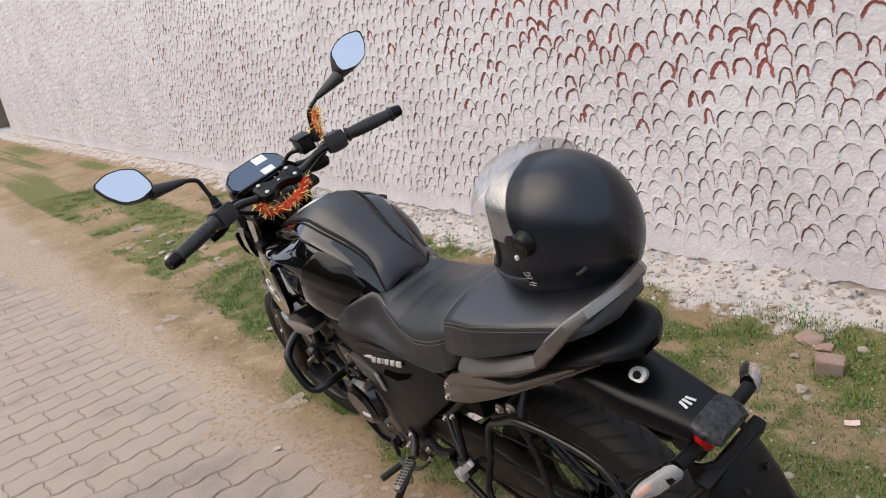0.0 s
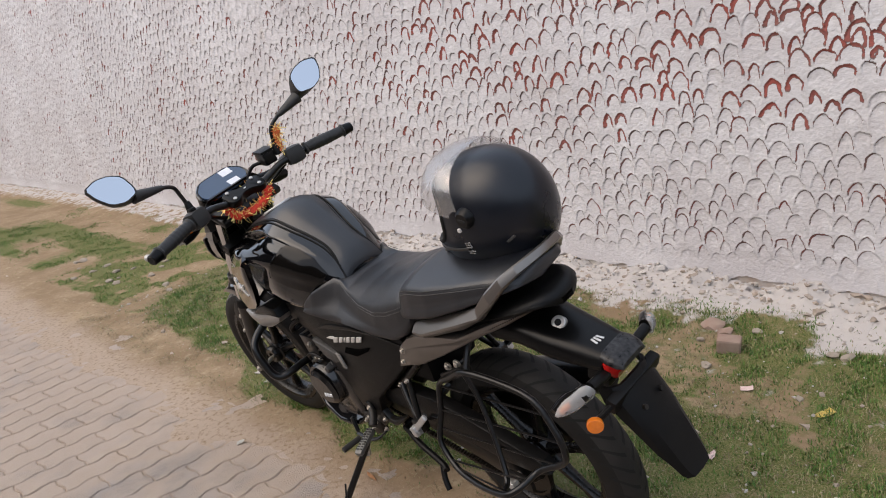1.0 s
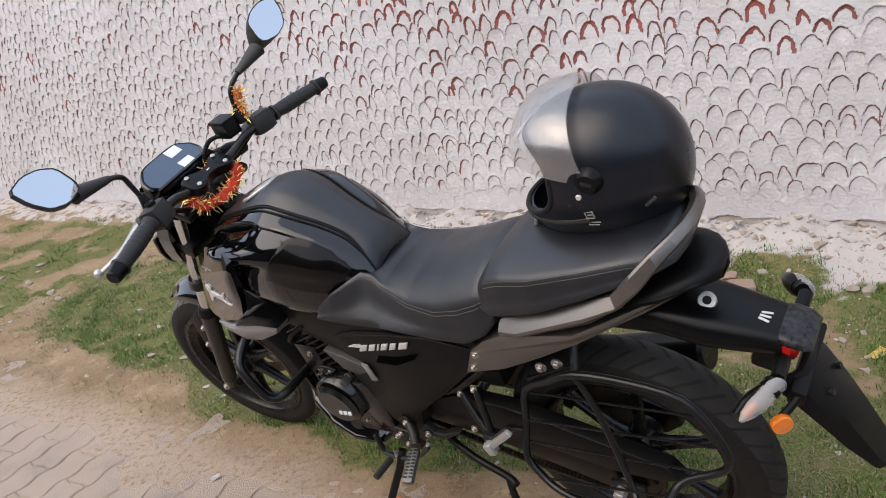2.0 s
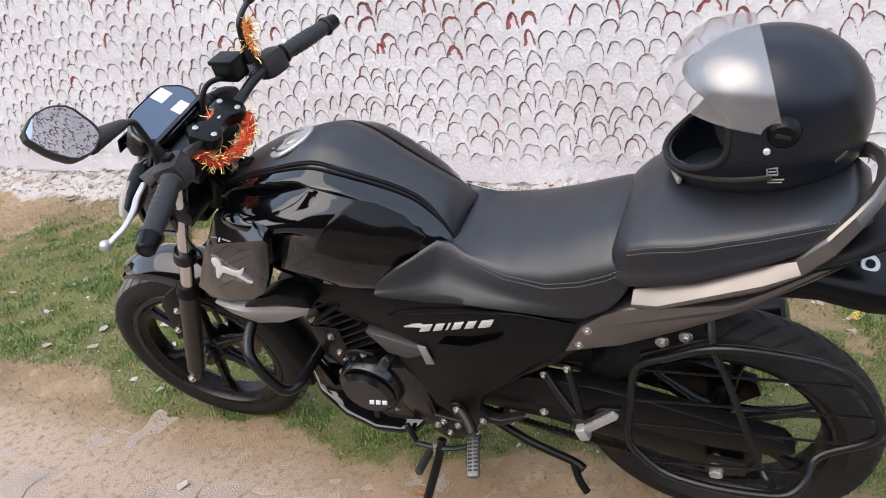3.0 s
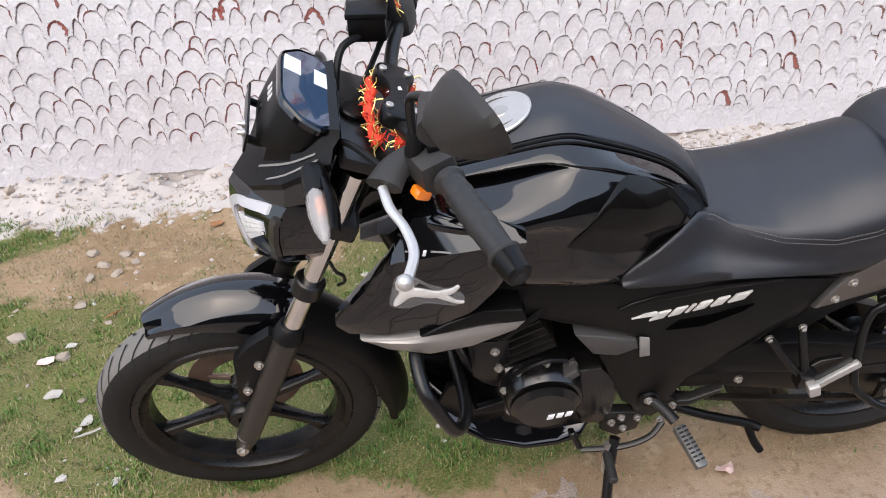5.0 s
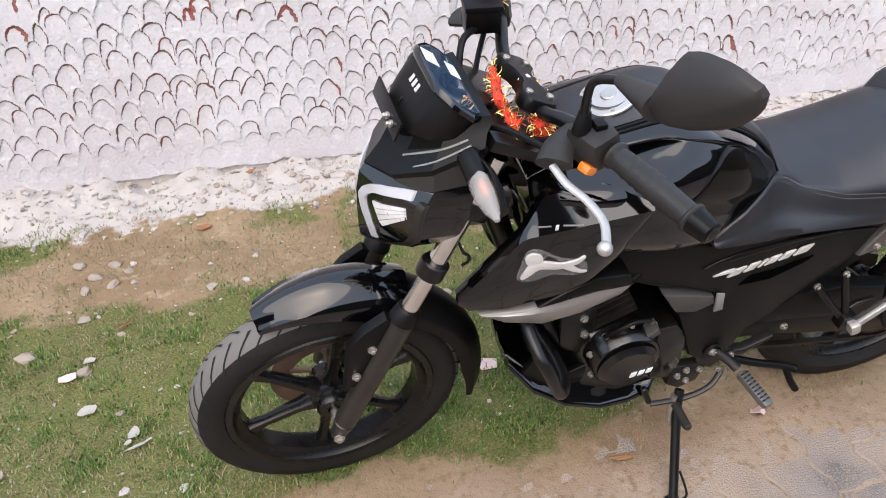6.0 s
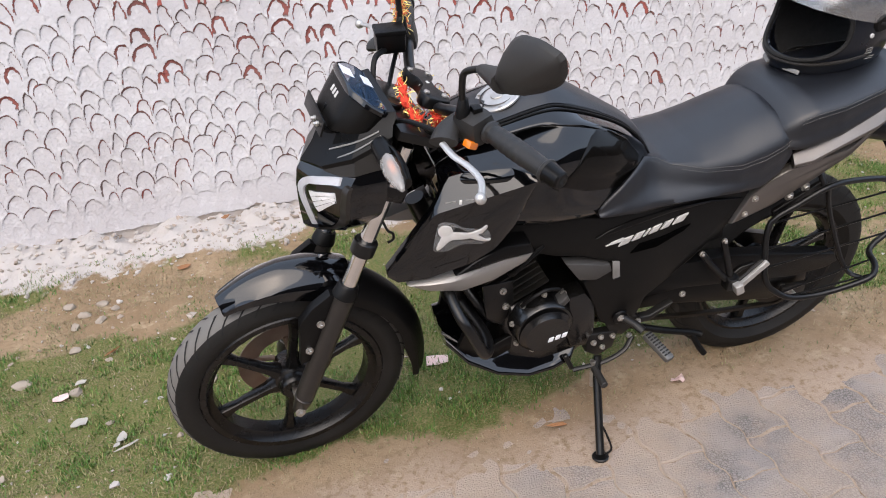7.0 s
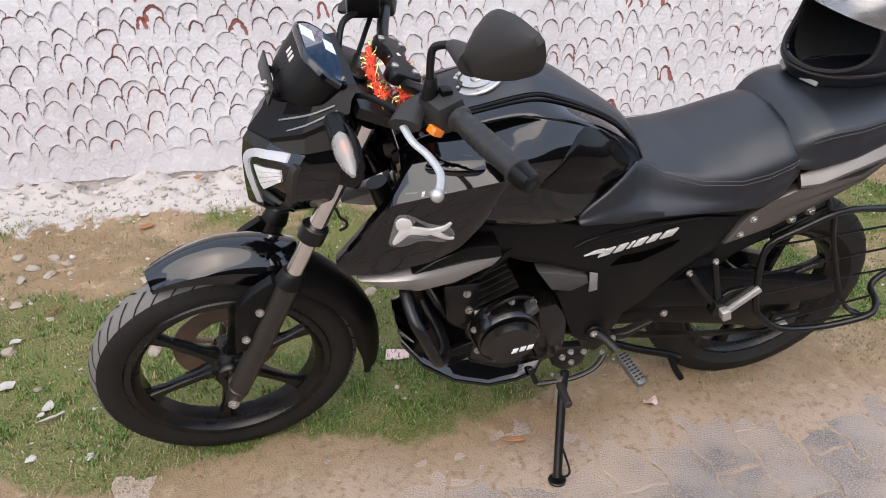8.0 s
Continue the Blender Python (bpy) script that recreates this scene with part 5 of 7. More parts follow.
def shroud_row(x):
    """The shroud's section at x: foot z y, crease z y, top z y."""
    at = lambda *pairs: float(np.interp(x, [p[0] for p in pairs], [p[1] for p in pairs]))
    zb = at((0.248, 0.648), (0.268, 0.632), (0.330, 0.640), (0.420, 0.668), (0.470, 0.702), (0.510, 0.760), (0.546, 0.850))
    zr = at((0.248, 0.660), (0.350, 0.800), (0.546, 0.862))
    return zb, at((0.248, 0.138), (0.33, 0.158), (0.42, 0.171), (0.546, 0.192)), zr, at((0.248, 0.140), (0.350, 0.157), (0.546, 0.199)), zr + at((0.248, 0.003), (0.350, 0.006), (0.385, 0.052), (0.480, 0.046), (0.546, 0.008)), at((0.248, 0.132), (0.350, 0.146), (0.385, 0.130), (0.480, 0.146), (0.546, 0.190))


def shroud_y(x, z):
    zb, yb, zr, yr, zt, yt = shroud_row(x)
    if z > zr:
        return yr + (yt - yr) * min((z - zr) / max(zt - zr, 1e-4), 1.0)
    f = min(max((z - zb) / max(zr - zb, 1e-4), 0.0), 1.0)
    return yb + (yr - yb) * f + 0.006 * math.sin(math.pi * f) * min(1.0, (zr - zb) / 0.1)


for sgn in (-1, 1):
    cv = (lambda s: lambda x, z: s * ((0.028 * ((0.42 - x) / 0.17) ** 2 if x < 0.42 else 0.0)))(-sgn)
    # glossy shroud with a crease, its badge, the silver keel below it
    rings = []
    for i in range(31):
        x = 0.248 + (0.546 - 0.248) * i / 30
        zb, yb, zr, yr, zt, yt = shroud_row(x)
        outer = [(x, sgn * shroud_y(x, z), z) for z in [zb + (zr - zb) * k / 6 for k in range(6)] + [zr + (zt - zr) * k / 3 for k in range(4)]]
        rings.append(outer + [(a, b - sgn * 0.016, c) for a, b, c in reversed(outer)])
    shroud = bp("tank_shroud", skin(bmesh.new(), rings), "gloss", "gloss black creased tank shroud", angle=24)
    on_shroud = lambda x, z, s=sgn: s * shroud_y(x, z)
    for (xa, xb, zz) in ((0.372, 0.392, 0.8185), (0.410, 0.440, 0.8255)):
        bp("lettering_bar", panel([(xa, zz), (xb, zz + 0.004), (xb, zz + 0.0060), (xa, zz + 0.0020)], sgn * 0.0008, -sgn * 0.0014, 0.0002, 0.0, on_shroud), "pale", parent=shroud)
    bp("lettering_bar", panel([(0.397, 0.8185), (0.402, 0.8195), (0.4045, 0.827), (0.3995, 0.826)], sgn * 0.0008, -sgn * 0.0014, 0.0002, 0.0, on_shroud), "decal", parent=shroud)
    bp("emblem_film", panel([(0.342, 0.716), (0.370, 0.712), (0.400, 0.726), (0.440, 0.722), (0.458, 0.735), (0.450, 0.757), (0.425, 0.762), (0.402, 0.768), (0.380, 0.780), (0.356, 0.778), (0.346, 0.745)], sgn * 0.0016, -sgn * 0.003, 0.001, 0.0, on_shroud, smooth=3), "film", "clear plastic blank over the badge", shroud)
    bm = bmesh.new()
    for limb in ([(0.354, 0.734), (0.362, 0.752), (0.384, 0.758), (0.412, 0.754), (0.430, 0.757), (0.432, 0.748), (0.408, 0.740), (0.380, 0.741), (0.366, 0.732)], [(0.420, 0.755), (0.438, 0.762), (0.447, 0.770), (0.450, 0.766), (0.436, 0.750)], [(0.347, 0.720), (0.356, 0.740), (0.370, 0.736), (0.354, 0.719)], [(0.412, 0.744), (0.428, 0.749), (0.446, 0.736), (0.457, 0.735), (0.454, 0.730), (0.440, 0.731)], [(0.358, 0.750), (0.353, 0.764), (0.362, 0.774), (0.378, 0.771), (0.380, 0.756)]):
        panel(limb, sgn * 0.0036, -sgn * 0.0046, 0.0009, 0.0, on_shroud, smooth=3, bm=bm)
    bp("emblem", bm, "decal", "bright metal badge shape", shroud)
    keel = bp("keel_panel", panel([(0.285, 0.626), (0.330, 0.606), (0.400, 0.594), (0.470, 0.606), (0.545, 0.640), (0.560, 0.662), (0.500, 0.660), (0.440, 0.650), (0.360, 0.636)], sgn * 0.172, -sgn * 0.06, 0.005, 0.004, cv), "silver", "silver lower tank trim", angle=30)
    bp("keel_top", panel([(0.385, 0.642), (0.440, 0.650), (0.500, 0.660), (0.562, 0.662), (0.552, 0.690), (0.490, 0.695), (0.430, 0.672)], sgn * 0.174, -sgn * 0.05, 0.005, 0.003, cv), "satin", "dark grey upper trim", keel)
    # side panel with its slot, raised letters, grey inlay and a strip of clear tape
    sp = lambda x, z: -sgn * (0.02 * (1 - smooth01(np.array(x), 0.45, 0.7)) + 0.015 * smooth01(np.array(x), 0.95, 1.12))
    side = bp("side_panel", panel([(0.440, 0.662), (0.500, 0.700), (0.549, 0.722), (0.640, 0.712), (0.745, 0.690), (0.850, 0.694), (0.956, 0.698), (1.050, 0.690), (1.118, 0.672), (1.105, 0.625), (1.060, 0.570), (0.991, 0.512), (0.930, 0.462), (0.880, 0.420), (0.865, 0.372), (0.840, 0.345), (0.800, 0.340), (0.765, 0.365), (0.722, 0.470), (0.705, 0.510), (0.735, 0.545), (0.775, 0.556), (0.700, 0.590), (0.630, 0.605), (0.560, 0.630), (0.500, 0.648)], sgn * 0.142, -sgn * 0.06, 0.007, 0.0, lambda x, z, f=sp: float(f(x, z))), "moulding", "matte black side panel", angle=30)
    bp("panel_crease", panel([(0.720, 0.640), (0.790, 0.652), (0.900, 0.672), (1.000, 0.676), (1.100, 0.660), (1.000, 0.682), (0.900, 0.683), (0.800, 0.672), (0.745, 0.655)], sgn * 0.1465, -sgn * 0.006, 0.003, 0.0, lambda x, z, f=sp: float(f(x, z))), "satin", "raised crease of the panel", side)
    letters = [(0.780, 0.024), (0.812, 0.020), (0.840, 0.006), (0.853, 0.020), (0.882, 0.019), (0.911, 0.026)]
    for lx, lw in letters:
        z0 = 0.602 + (lx - 0.775) * 0.24
        sl, h = 0.011, 0.019
        rise = lw * 0.24
        bm = panel([(lx, z0), (lx + lw, z0 + rise), (lx + lw + sl, z0 + h + rise), (lx + sl, z0 + h)], sgn * 0.1455, -sgn * 0.004, 0.0008, 0.0, lambda x, z, f=sp: float(f(x, z)))
        bp("lettering_block", bm, "decal", "silver slanted raised lettering block", side)
    bp("lettering_tail", panel([(0.748, 0.612), (0.800, 0.618), (0.790, 0.626), (0.770, 0.622)], sgn * 0.1455, -sgn * 0.004, 0.0006, 0.0, lambda x, z, f=sp: float(f(x, z))), "decal", parent=side)
    # slot is not cut; its shade is a dark patch on the panel
    bp("slot", panel([(0.815, 0.575), (0.880, 0.578), (0.945, 0.610), (0.960, 0.625), (0.900, 0.606), (0.835, 0.598)], sgn * 0.1446, -sgn * 0.004, 0.0006, 0.0, lambda x, z, f=sp: float(f(x, z))), "recess", "near-black patch for the shade in the panel's slot", side)
    bp("inlay", panel([(0.652, 0.585), (0.700, 0.575), (0.765, 0.556), (0.772, 0.535), (0.735, 0.518), (0.690, 0.528)], sgn * 0.1475, -sgn * 0.03, 0.003, 0.0), "greypanel", "grey mesh-textured inlay", side)
    bp("tape", panel([(0.768, 0.566), (0.786, 0.562), (0.794, 0.515), (0.776, 0.512)], sgn * 0.1500, -sgn * 0.004, 0.0006, 0.0), "pale", "strip of clear tape", side)
    # tail panel
    tp = lambda x, z: sgn * -0.080 * smooth01(np.array(x), 1.33, 1.60)
    tail = bp("tail_panel", panel([(1.074, 0.594), (1.108, 0.665), (1.150, 0.700), (1.196, 0.721), (1.278, 0.737), (1.354, 0.748), (1.410, 0.773), (1.475, 0.796), (1.540, 0.822), (1.558, 0.826), (1.550, 0.812), (1.477, 0.775), (1.420, 0.753), (1.363, 0.725), (1.276, 0.677), (1.179, 0.626)], sgn * 0.142, -sgn * 0.05, 0.008, 0.0, lambda x, z, f=tp: float(f(x, z))), "bronze", "bronze-grey tail panel", angle=30)
    if sgn < 0:
        bolt((1.122, -0.139, 0.659), (0, -1, 0), 0.009, tail)
        bolt((1.104, -0.139, 0.620), (0, -1, 0), 0.008, tail)

# rider's seat and pillion seat
SEAT = [  # x, middle z, edge y z, foot y z
    (0.716, 0.706, 0.1455, 0.722, 0.1475, 0.706), (0.726, 0.712, 0.1465, 0.734, 0.1485, 0.702), (0.771, 0.738, 0.1390, 0.767, 0.150, 0.698), (0.812, 0.765, 0.118, 0.786, 0.149, 0.692), (0.845, 0.784, 0.094, 0.797, 0.147, 0.692), (0.870, 0.790, 0.092, 0.790, 0.146, 0.693),
    (0.900, 0.785, 0.104, 0.774, 0.148, 0.696), (0.980, 0.794, 0.128, 0.760, 0.150, 0.698), (1.060, 0.816, 0.142, 0.760, 0.148, 0.694),
    (1.120, 0.838, 0.142, 0.772, 0.142, 0.690), (1.165, 0.850, 0.138, 0.788, 0.134, 0.712), (1.196, 0.846, 0.128, 0.800, 0.122, 0.748),
]


def seat_row(x, table):
    return [float(np.interp(x, [r[0] for r in table], [r[i] for r in table])) for i in range(1, 6)]


def seat_ring(x, table):
    zc, ye, ze, yb, zb = seat_row(x, table)
    low = min(zb - 0.012, zc - 0.02)
    return ring_from_half(x, [(0.0, zc), (ye * 0.5, zc - (zc - ze) * 0.14), (ye * 0.86, ze + (zc - ze) * 0.45), (ye, ze), (ye + (yb - ye) * 0.4 + 0.005, (ze + zb) / 2), (yb, zb), (0.0, low)], 4)


sx = [0.716 + (1.196 - 0.716) * i / 60 for i in range(61)]
seat = bp("rider_seat", skin(bmesh.new(), [seat_ring(x, SEAT) for x in sx]), "leather", "stitched black leatherette rider seat", angle=70)
PILLION = [
    (1.158, 0.815, 0.100, 0.806, 0.104, 0.782), (1.176, 0.846, 0.122, 0.822, 0.128, 0.774), (1.200, 0.868, 0.132, 0.840, 0.138, 0.772), (1.235, 0.882, 0.137, 0.853, 0.141, 0.778), (1.300, 0.889, 0.138, 0.862, 0.142, 0.794),
    (1.400, 0.900, 0.124, 0.880, 0.128, 0.828), (1.470, 0.908, 0.106, 0.890, 0.108, 0.852), (1.515, 0.906, 0.088, 0.889, 0.09, 0.866), (1.540, 0.890, 0.060, 0.880, 0.062, 0.870),
]
px_ = [1.158 + (1.540 - 1.158) * i / 48 for i in range(49)]
pill = bp("pillion_seat", skin(bmesh.new(), [seat_ring(x, PILLION) for x in px_]), "leather", "stitched black leatherette pillion seat", angle=70)
M["thread"] = material("grey_thread", (0.105, 0.10, 0.094), 0.8, second=(0.06, 0.057, 0.054), scale=200)
for table, ob, xa, xb in ((SEAT, seat, 0.86, 1.19), (PILLION, pill, 1.20, 1.50)):
    for sgn in (-1, 1):
        for dz in (0.0, 0.009):
            bm = bmesh.new()
            steps = 90
            for i in range(0, steps, 2):
                seg = []
                for j in (i, i + 1.4):
                    x = xa + (xb - xa) * j / steps
                    zc, ye, ze, yb, zb = seat_row(x, table)
                    seg.append((x, sgn * (ye + 0.0022 + dz * 0.12), ze - dz + 0.003))
                tube(seg, 0.0007, 5, 1, bm=bm)
            bp("stitching", bm, "thread", "pale grey stitching", ob)

# grab rail, tail cowl, lamp, mudguard
RAIL = [  # lower outer edge, upper inner edge
    ((1.203, -0.146, 0.732), (1.206, -0.122, 0.756)), ((1.245, -0.153, 0.738), (1.258, -0.123, 0.775)), ((1.400, -0.151, 0.799), (1.404, -0.118, 0.825)), ((1.456, -0.138, 0.812), (1.440, -0.120, 0.846)),
    ((1.500, -0.125, 0.848), (1.476, -0.119, 0.884)), ((1.528, -0.104, 0.880), (1.508, -0.098, 0.912)), ((1.550, -0.074, 0.899), (1.533, -0.069, 0.927)), ((1.564, -0.035, 0.908), (1.549, -0.033, 0.934)), ((1.568, 0.0, 0.910), (1.553, 0.0, 0.936))]
RAIL = RAIL + [((a[0], -a[1], a[2]), (b[0], -b[1], b[2])) for a, b in RAIL[-2::-1]]
rings = []
for i, (lo, hi) in enumerate(RAIL):
    lo, hi = Vector(lo), Vector(hi)
    before, after = RAIL[max(i - 1, 0)], RAIL[min(i + 1, len(RAIL) - 1)]
    d = (Vector(after[0]) + Vector(after[1]) - Vector(before[0]) - Vector(before[1])).normalized()
    if 2 < i < len(RAIL) - 3:
        lo, hi = lo + (hi - lo) * 0.16, hi - (hi - lo) * 0.16
    w = hi - lo
    out = d.cross(w).normalized()
    rings.append([lo - out * 0.002, lo + w * 0.12 + out * 0.002, lo + w * 0.5 + out * 0.003, hi - w * 0.14 + out * 0.002, hi - out * 0.002, hi - out * 0.015, lo - out * 0.015])
rail = bp("grab_rail", skin(bmesh.new(), rings), "bronze", "bronze-grey looped grab rail", angle=18)
rings = []
for x, zt, hw, zb in ((1.10, 0.70, 0.115, 0.66), (1.25, 0.765, 0.116, 0.69), (1.40, 0.806, 0.110, 0.748), (1.47, 0.825, 0.103, 0.780), (1.51, 0.835, 0.096, 0.797), (1.540, 0.840, 0.083, 0.808), (1.562, 0.841, 0.069, 0.814), (1.577, 0.838, 0.052, 0.816), (1.586, 0.833, 0.034, 0.813), (1.590, 0.827, 0.018, 0.817)):
    rings.append(ring_from_half(x, [(0.0, zt), (hw * 0.8, zt - 0.004), (hw, zt - 0.02), (hw * 0.96, (zt + zb) / 2), (hw * 0.8, zb), (0.0, zb)], 3))
cowl = bp("tail_cowl", skin(bmesh.new(), rings), "matte", "matte black tail cowl", angle=45)
rings = []
for x, zt, hw, th in ((1.40, 0.770, 0.075, 0.06), (1.48, 0.768, 0.072, 0.06), (1.552, 0.744, 0.066, 0.06), (1.60, 0.733, 0.060, 0.055), (1.642, 0.722, 0.054, 0.048), (1.672, 0.713, 0.050, 0.040)):
    rings.append(ring_from_half(x, [(0.0, zt), (hw * 0.5, zt - 0.001), (hw * 0.82, zt - 0.006), (hw, zt - 0.020), (hw * 1.04, zt - th * 0.65), (hw * 0.85, zt - th), (0.0, zt - th)], 3))
mud = bp("tail_mudguard", skin(bmesh.new(), rings), "satin", "black rear mudguard with a raised spine", angle=35)
bm = cyl((1.548, -0.004, 0.735), (1.5535, -0.0155, 0.7500), 0.0175, 28, r2=0.0160, bev=0.002)
lock = bp("seat_lock", bm, "alu", "round bright seat lock", mud)
# dark disc painted as the shade in the keyhole
bp("keyhole", cyl((1.5533, -0.0151, 0.7495), (1.5538, -0.0162, 0.7512), 0.0075, 16), "dark_hollow", parent=lock)
for k in range(3):
    bp("tail_badge", box((1.6425 + 0.001 * (k - 1), -0.010 + 0.0085 * (k - 1), 0.7228), (0.018, 0.0048, 0.0018), 0.0006, pose(0, 0, 0, 0, 14.5, 14 * (k - 1))), "decal", "small silver lettering bar", mud)
rings = []
for x, zt, hw, th in ((1.668, 0.716, 0.046, 0.016), (1.684, 0.713, 0.048, 0.020), (1.704, 0.706, 0.046, 0.020), (1.716, 0.697, 0.040, 0.012)):
    rings.append(ring_from_half(x, [(0.0, zt), (hw * 0.6, zt - 0.001), (hw * 0.9, zt - 0.005), (hw, zt - 0.012), (hw * 0.9, zt - th), (0.0, zt - th)], 3))
bp("tail_lens_top", skin(bmesh.new(), rings), "scuffed", "scuffed clear tail lens cover", mud, angle=40)
rings = []
for z, hw, xa, xb in ((0.694, 0.047, 1.660, 1.700), (0.678, 0.047, 1.656, 1.696), (0.658, 0.041, 1.655, 1.688), (0.640, 0.030, 1.657, 1.678)):
    rings.append([(xa, -hw, z), (xb - 0.014, -hw, z), (xb, -hw * 0.7, z), (xb, hw * 0.7, z), (xb - 0.014, hw, z), (xa, hw, z)])
bp("tail_lamp", skin(bmesh.new(), rings), "red", "red tail lamp", mud, angle=30)
bp("lamp_housing", box((1.650, 0.0, 0.662), (0.055, 0.092, 0.060), 0.010, pose(0, 0, 0, 0, 16, 0)), "matte", parent=mud)
bp("plate_bracket", box((1.695, 0.0, 0.620), (0.026, 0.172, 0.034), 0.007, pose(0, 0, 0, 0, 20, 0)), "matte", "black plate bracket", mud)
rings = []
for x, z, hw, fwd in ((1.700, 0.645, 0.068, 0.040), (1.722, 0.605, 0.073, 0.050), (1.748, 0.560, 0.070, 0.048), (1.775, 0.505, 0.064, 0.044), (1.797, 0.457, 0.058, 0.040), (1.806, 0.440, 0.054, 0.036), (1.812, 0.430, 0.046, 0.030)):
    outer = [(x - fwd, -hw, z + 0.35 * (x - 1.7)), (x - 0.012, -hw * 0.86, z), (x, -hw * 0.62, z), (x + 0.002, 0.0, z), (x, hw * 0.62, z), (x - 0.012, hw * 0.86, z), (x - fwd, hw, z + 0.35 * (x - 1.7))]
    inner = [(a - 0.006, b * 0.93, h) for a, b, h in reversed(outer)]
    rings.append(outer + inner)
flap = bp("rear_flap", skin(bmesh.new(), rings), "matte", "black plastic rear mud flap", mud, angle=30)
for yy, zz, xx in ((-0.030, 0.588, 1.731), (0.032, 0.588, 1.731)):
    bp("flap_bolt", cyl((xx, yy, zz), (xx + 0.008, yy, zz + 0.003), 0.006, 8), "dusty", parent=flap)
for sgn in (-1, 1):
    bp("signal_stalk", tube([(1.672, sgn * 0.045, 0.668), (1.676, sgn * 0.080, 0.676), (1.677, sgn * 0.104, 0.680)], 0.012, 10, 4), "matte", parent=mud)
    signal("turn_signal", (1.678, sgn * 0.106, 0.680), (1.637, sgn * 0.172, 0.653), sgn, None, True)
rings = []
for f, o in ((0.92, 0.0), (1.0, 0.003), (1.0, 0.010), (0.94, 0.0125), (0.5, 0.0135)):
    rings.append([(1.677 + o * 0.62 + f * 0.022 * math.cos(t) * 0.62, -0.120 - o * 0.78 + f * 0.022 * math.cos(t) * 0.50, 0.602 + f * 0.0175 * math.sin(t)) for t in (math.tau * i / 28 for i in range(28))])
bp("reflector", skin(bmesh.new(), rings), "amber", "oval amber side reflector", mud)
bp("reflector_arm", tube([(1.70, -0.078, 0.625), (1.688, -0.098, 0.612), (1.678, -0.114, 0.604)], 0.007, 8, 3), "matte", parent=mud)

# ---- engine and chassis ----
engine = bp("engine", skin(bmesh.new(), [ring_from_half(x, [(0, zt), (w * 0.8, zt - 0.005), (w, zt - 0.04), (w, zb + 0.04), (w * 0.75, zb), (0, zb)], 3) for x, zt, w, zb in ((0.50, 0.40, 0.06, 0.27), (0.54, 0.46, 0.115, 0.24), (0.62, 0.47, 0.130, 0.235), (0.70, 0.47, 0.128, 0.24), (0.76, 0.45, 0.11, 0.26), (0.79, 0.40, 0.07, 0.29))]), "crankcase", "black single-cylinder engine", angle=45)
for sgn in (-1, 1):
    bm = cyl((0.610, sgn * 0.105, 0.405), (0.610, sgn * 0.158, 0.405), 0.078, 44, r2=0.072, bev=0.003)
    cover = bp("engine_cover", bm, "crankcase", "round black engine side cover", engine)
    bp("cover_lid", cyl((0.610, sgn * 0.155, 0.400), (0.610, sgn * 0.172, 0.399), 0.066, 44, r2=0.060, bev=0.006), "crankcase", "domed cover lid", cover)
    for k in range(3):
        bp("cover_lettering", panel([(0.612 + 0.017 * k, 0.374 + 0.003 * k), (0.624 + 0.017 * k, 0.376 + 0.003 * k), (0.627 + 0.017 * k, 0.389 + 0.003 * k), (0.615 + 0.017 * k, 0.387 + 0.003 * k)], sgn * 0.1735, -sgn * 0.002, 0.0005), "white", "small white lettering bar", cover)
    bp("sprocket_cover", panel([(0.672, 0.470), (0.715, 0.475), (0.748, 0.430), (0.755, 0.330), (0.735, 0.290), (0.690, 0.300), (0.672, 0.350)], sgn * 0.140, -sgn * 0.05, 0.010), "crankcase", "black sprocket cover", engine)
    bp("cover_rib", panel([(0.640, 0.468), (0.664, 0.490), (0.672, 0.472), (0.652, 0.452)], sgn * 0.150, -sgn * 0.03, 0.004), "greypanel", parent=engine)
    for bx, bz in ((0.560, 0.472), (0.612, 0.492), (0.662, 0.482), (0.535, 0.420), (0.548, 0.352), (0.590, 0.318), (0.650, 0.320)):
        bolt((bx, sgn * 0.128, bz), (0, sgn, 0), 0.0075, engine)
# cylinder with fins
for i in range(11):
    bp("cooling_fin", box((0.575 - 0.0085 * i, 0, 0.475 + 0.0165 * i), (0.135, 0.205 - 0.002 * i, 0.0055), 0.0015, pose(0, 0, 0, 0, -27, 0)), "dusty", parent=engine)
bp("cylinder", box((0.535, 0, 0.56), (0.10, 0.16, 0.22), 0.015, pose(0, 0, 0, 0, -27, 0)), "satin", parent=engine)
bp("cylinder_head", box((0.482, 0, 0.650), (0.13, 0.17, 0.06), 0.015, pose(0, 0, 0, 0, -27, 0)), "satin", parent=engine)
bp("spark_cap", tube([(0.53, -0.10, 0.585), (0.525, -0.135, 0.580), (0.55, -0.142, 0.61), (0.60, -0.13, 0.64)], 0.0065, 8, 5), "matte", parent=engine)
bp("vent_hose", tube([(0.555, -0.135, 0.475), (0.575, -0.146, 0.505), (0.610, -0.146, 0.520), (0.645, -0.14, 0.508)], 0.005, 8, 5), "matte", parent=engine)
# frame down tube, cradle, crash bar
down = tube([(0.345, 0, 0.74), (0.400, 0, 0.58), (0.445, 0, 0.42), (0.470, 0, 0.31)], 0.022, 12, 5)
bp("frame_down_tube", down, "frame", "black steel frame down tube")
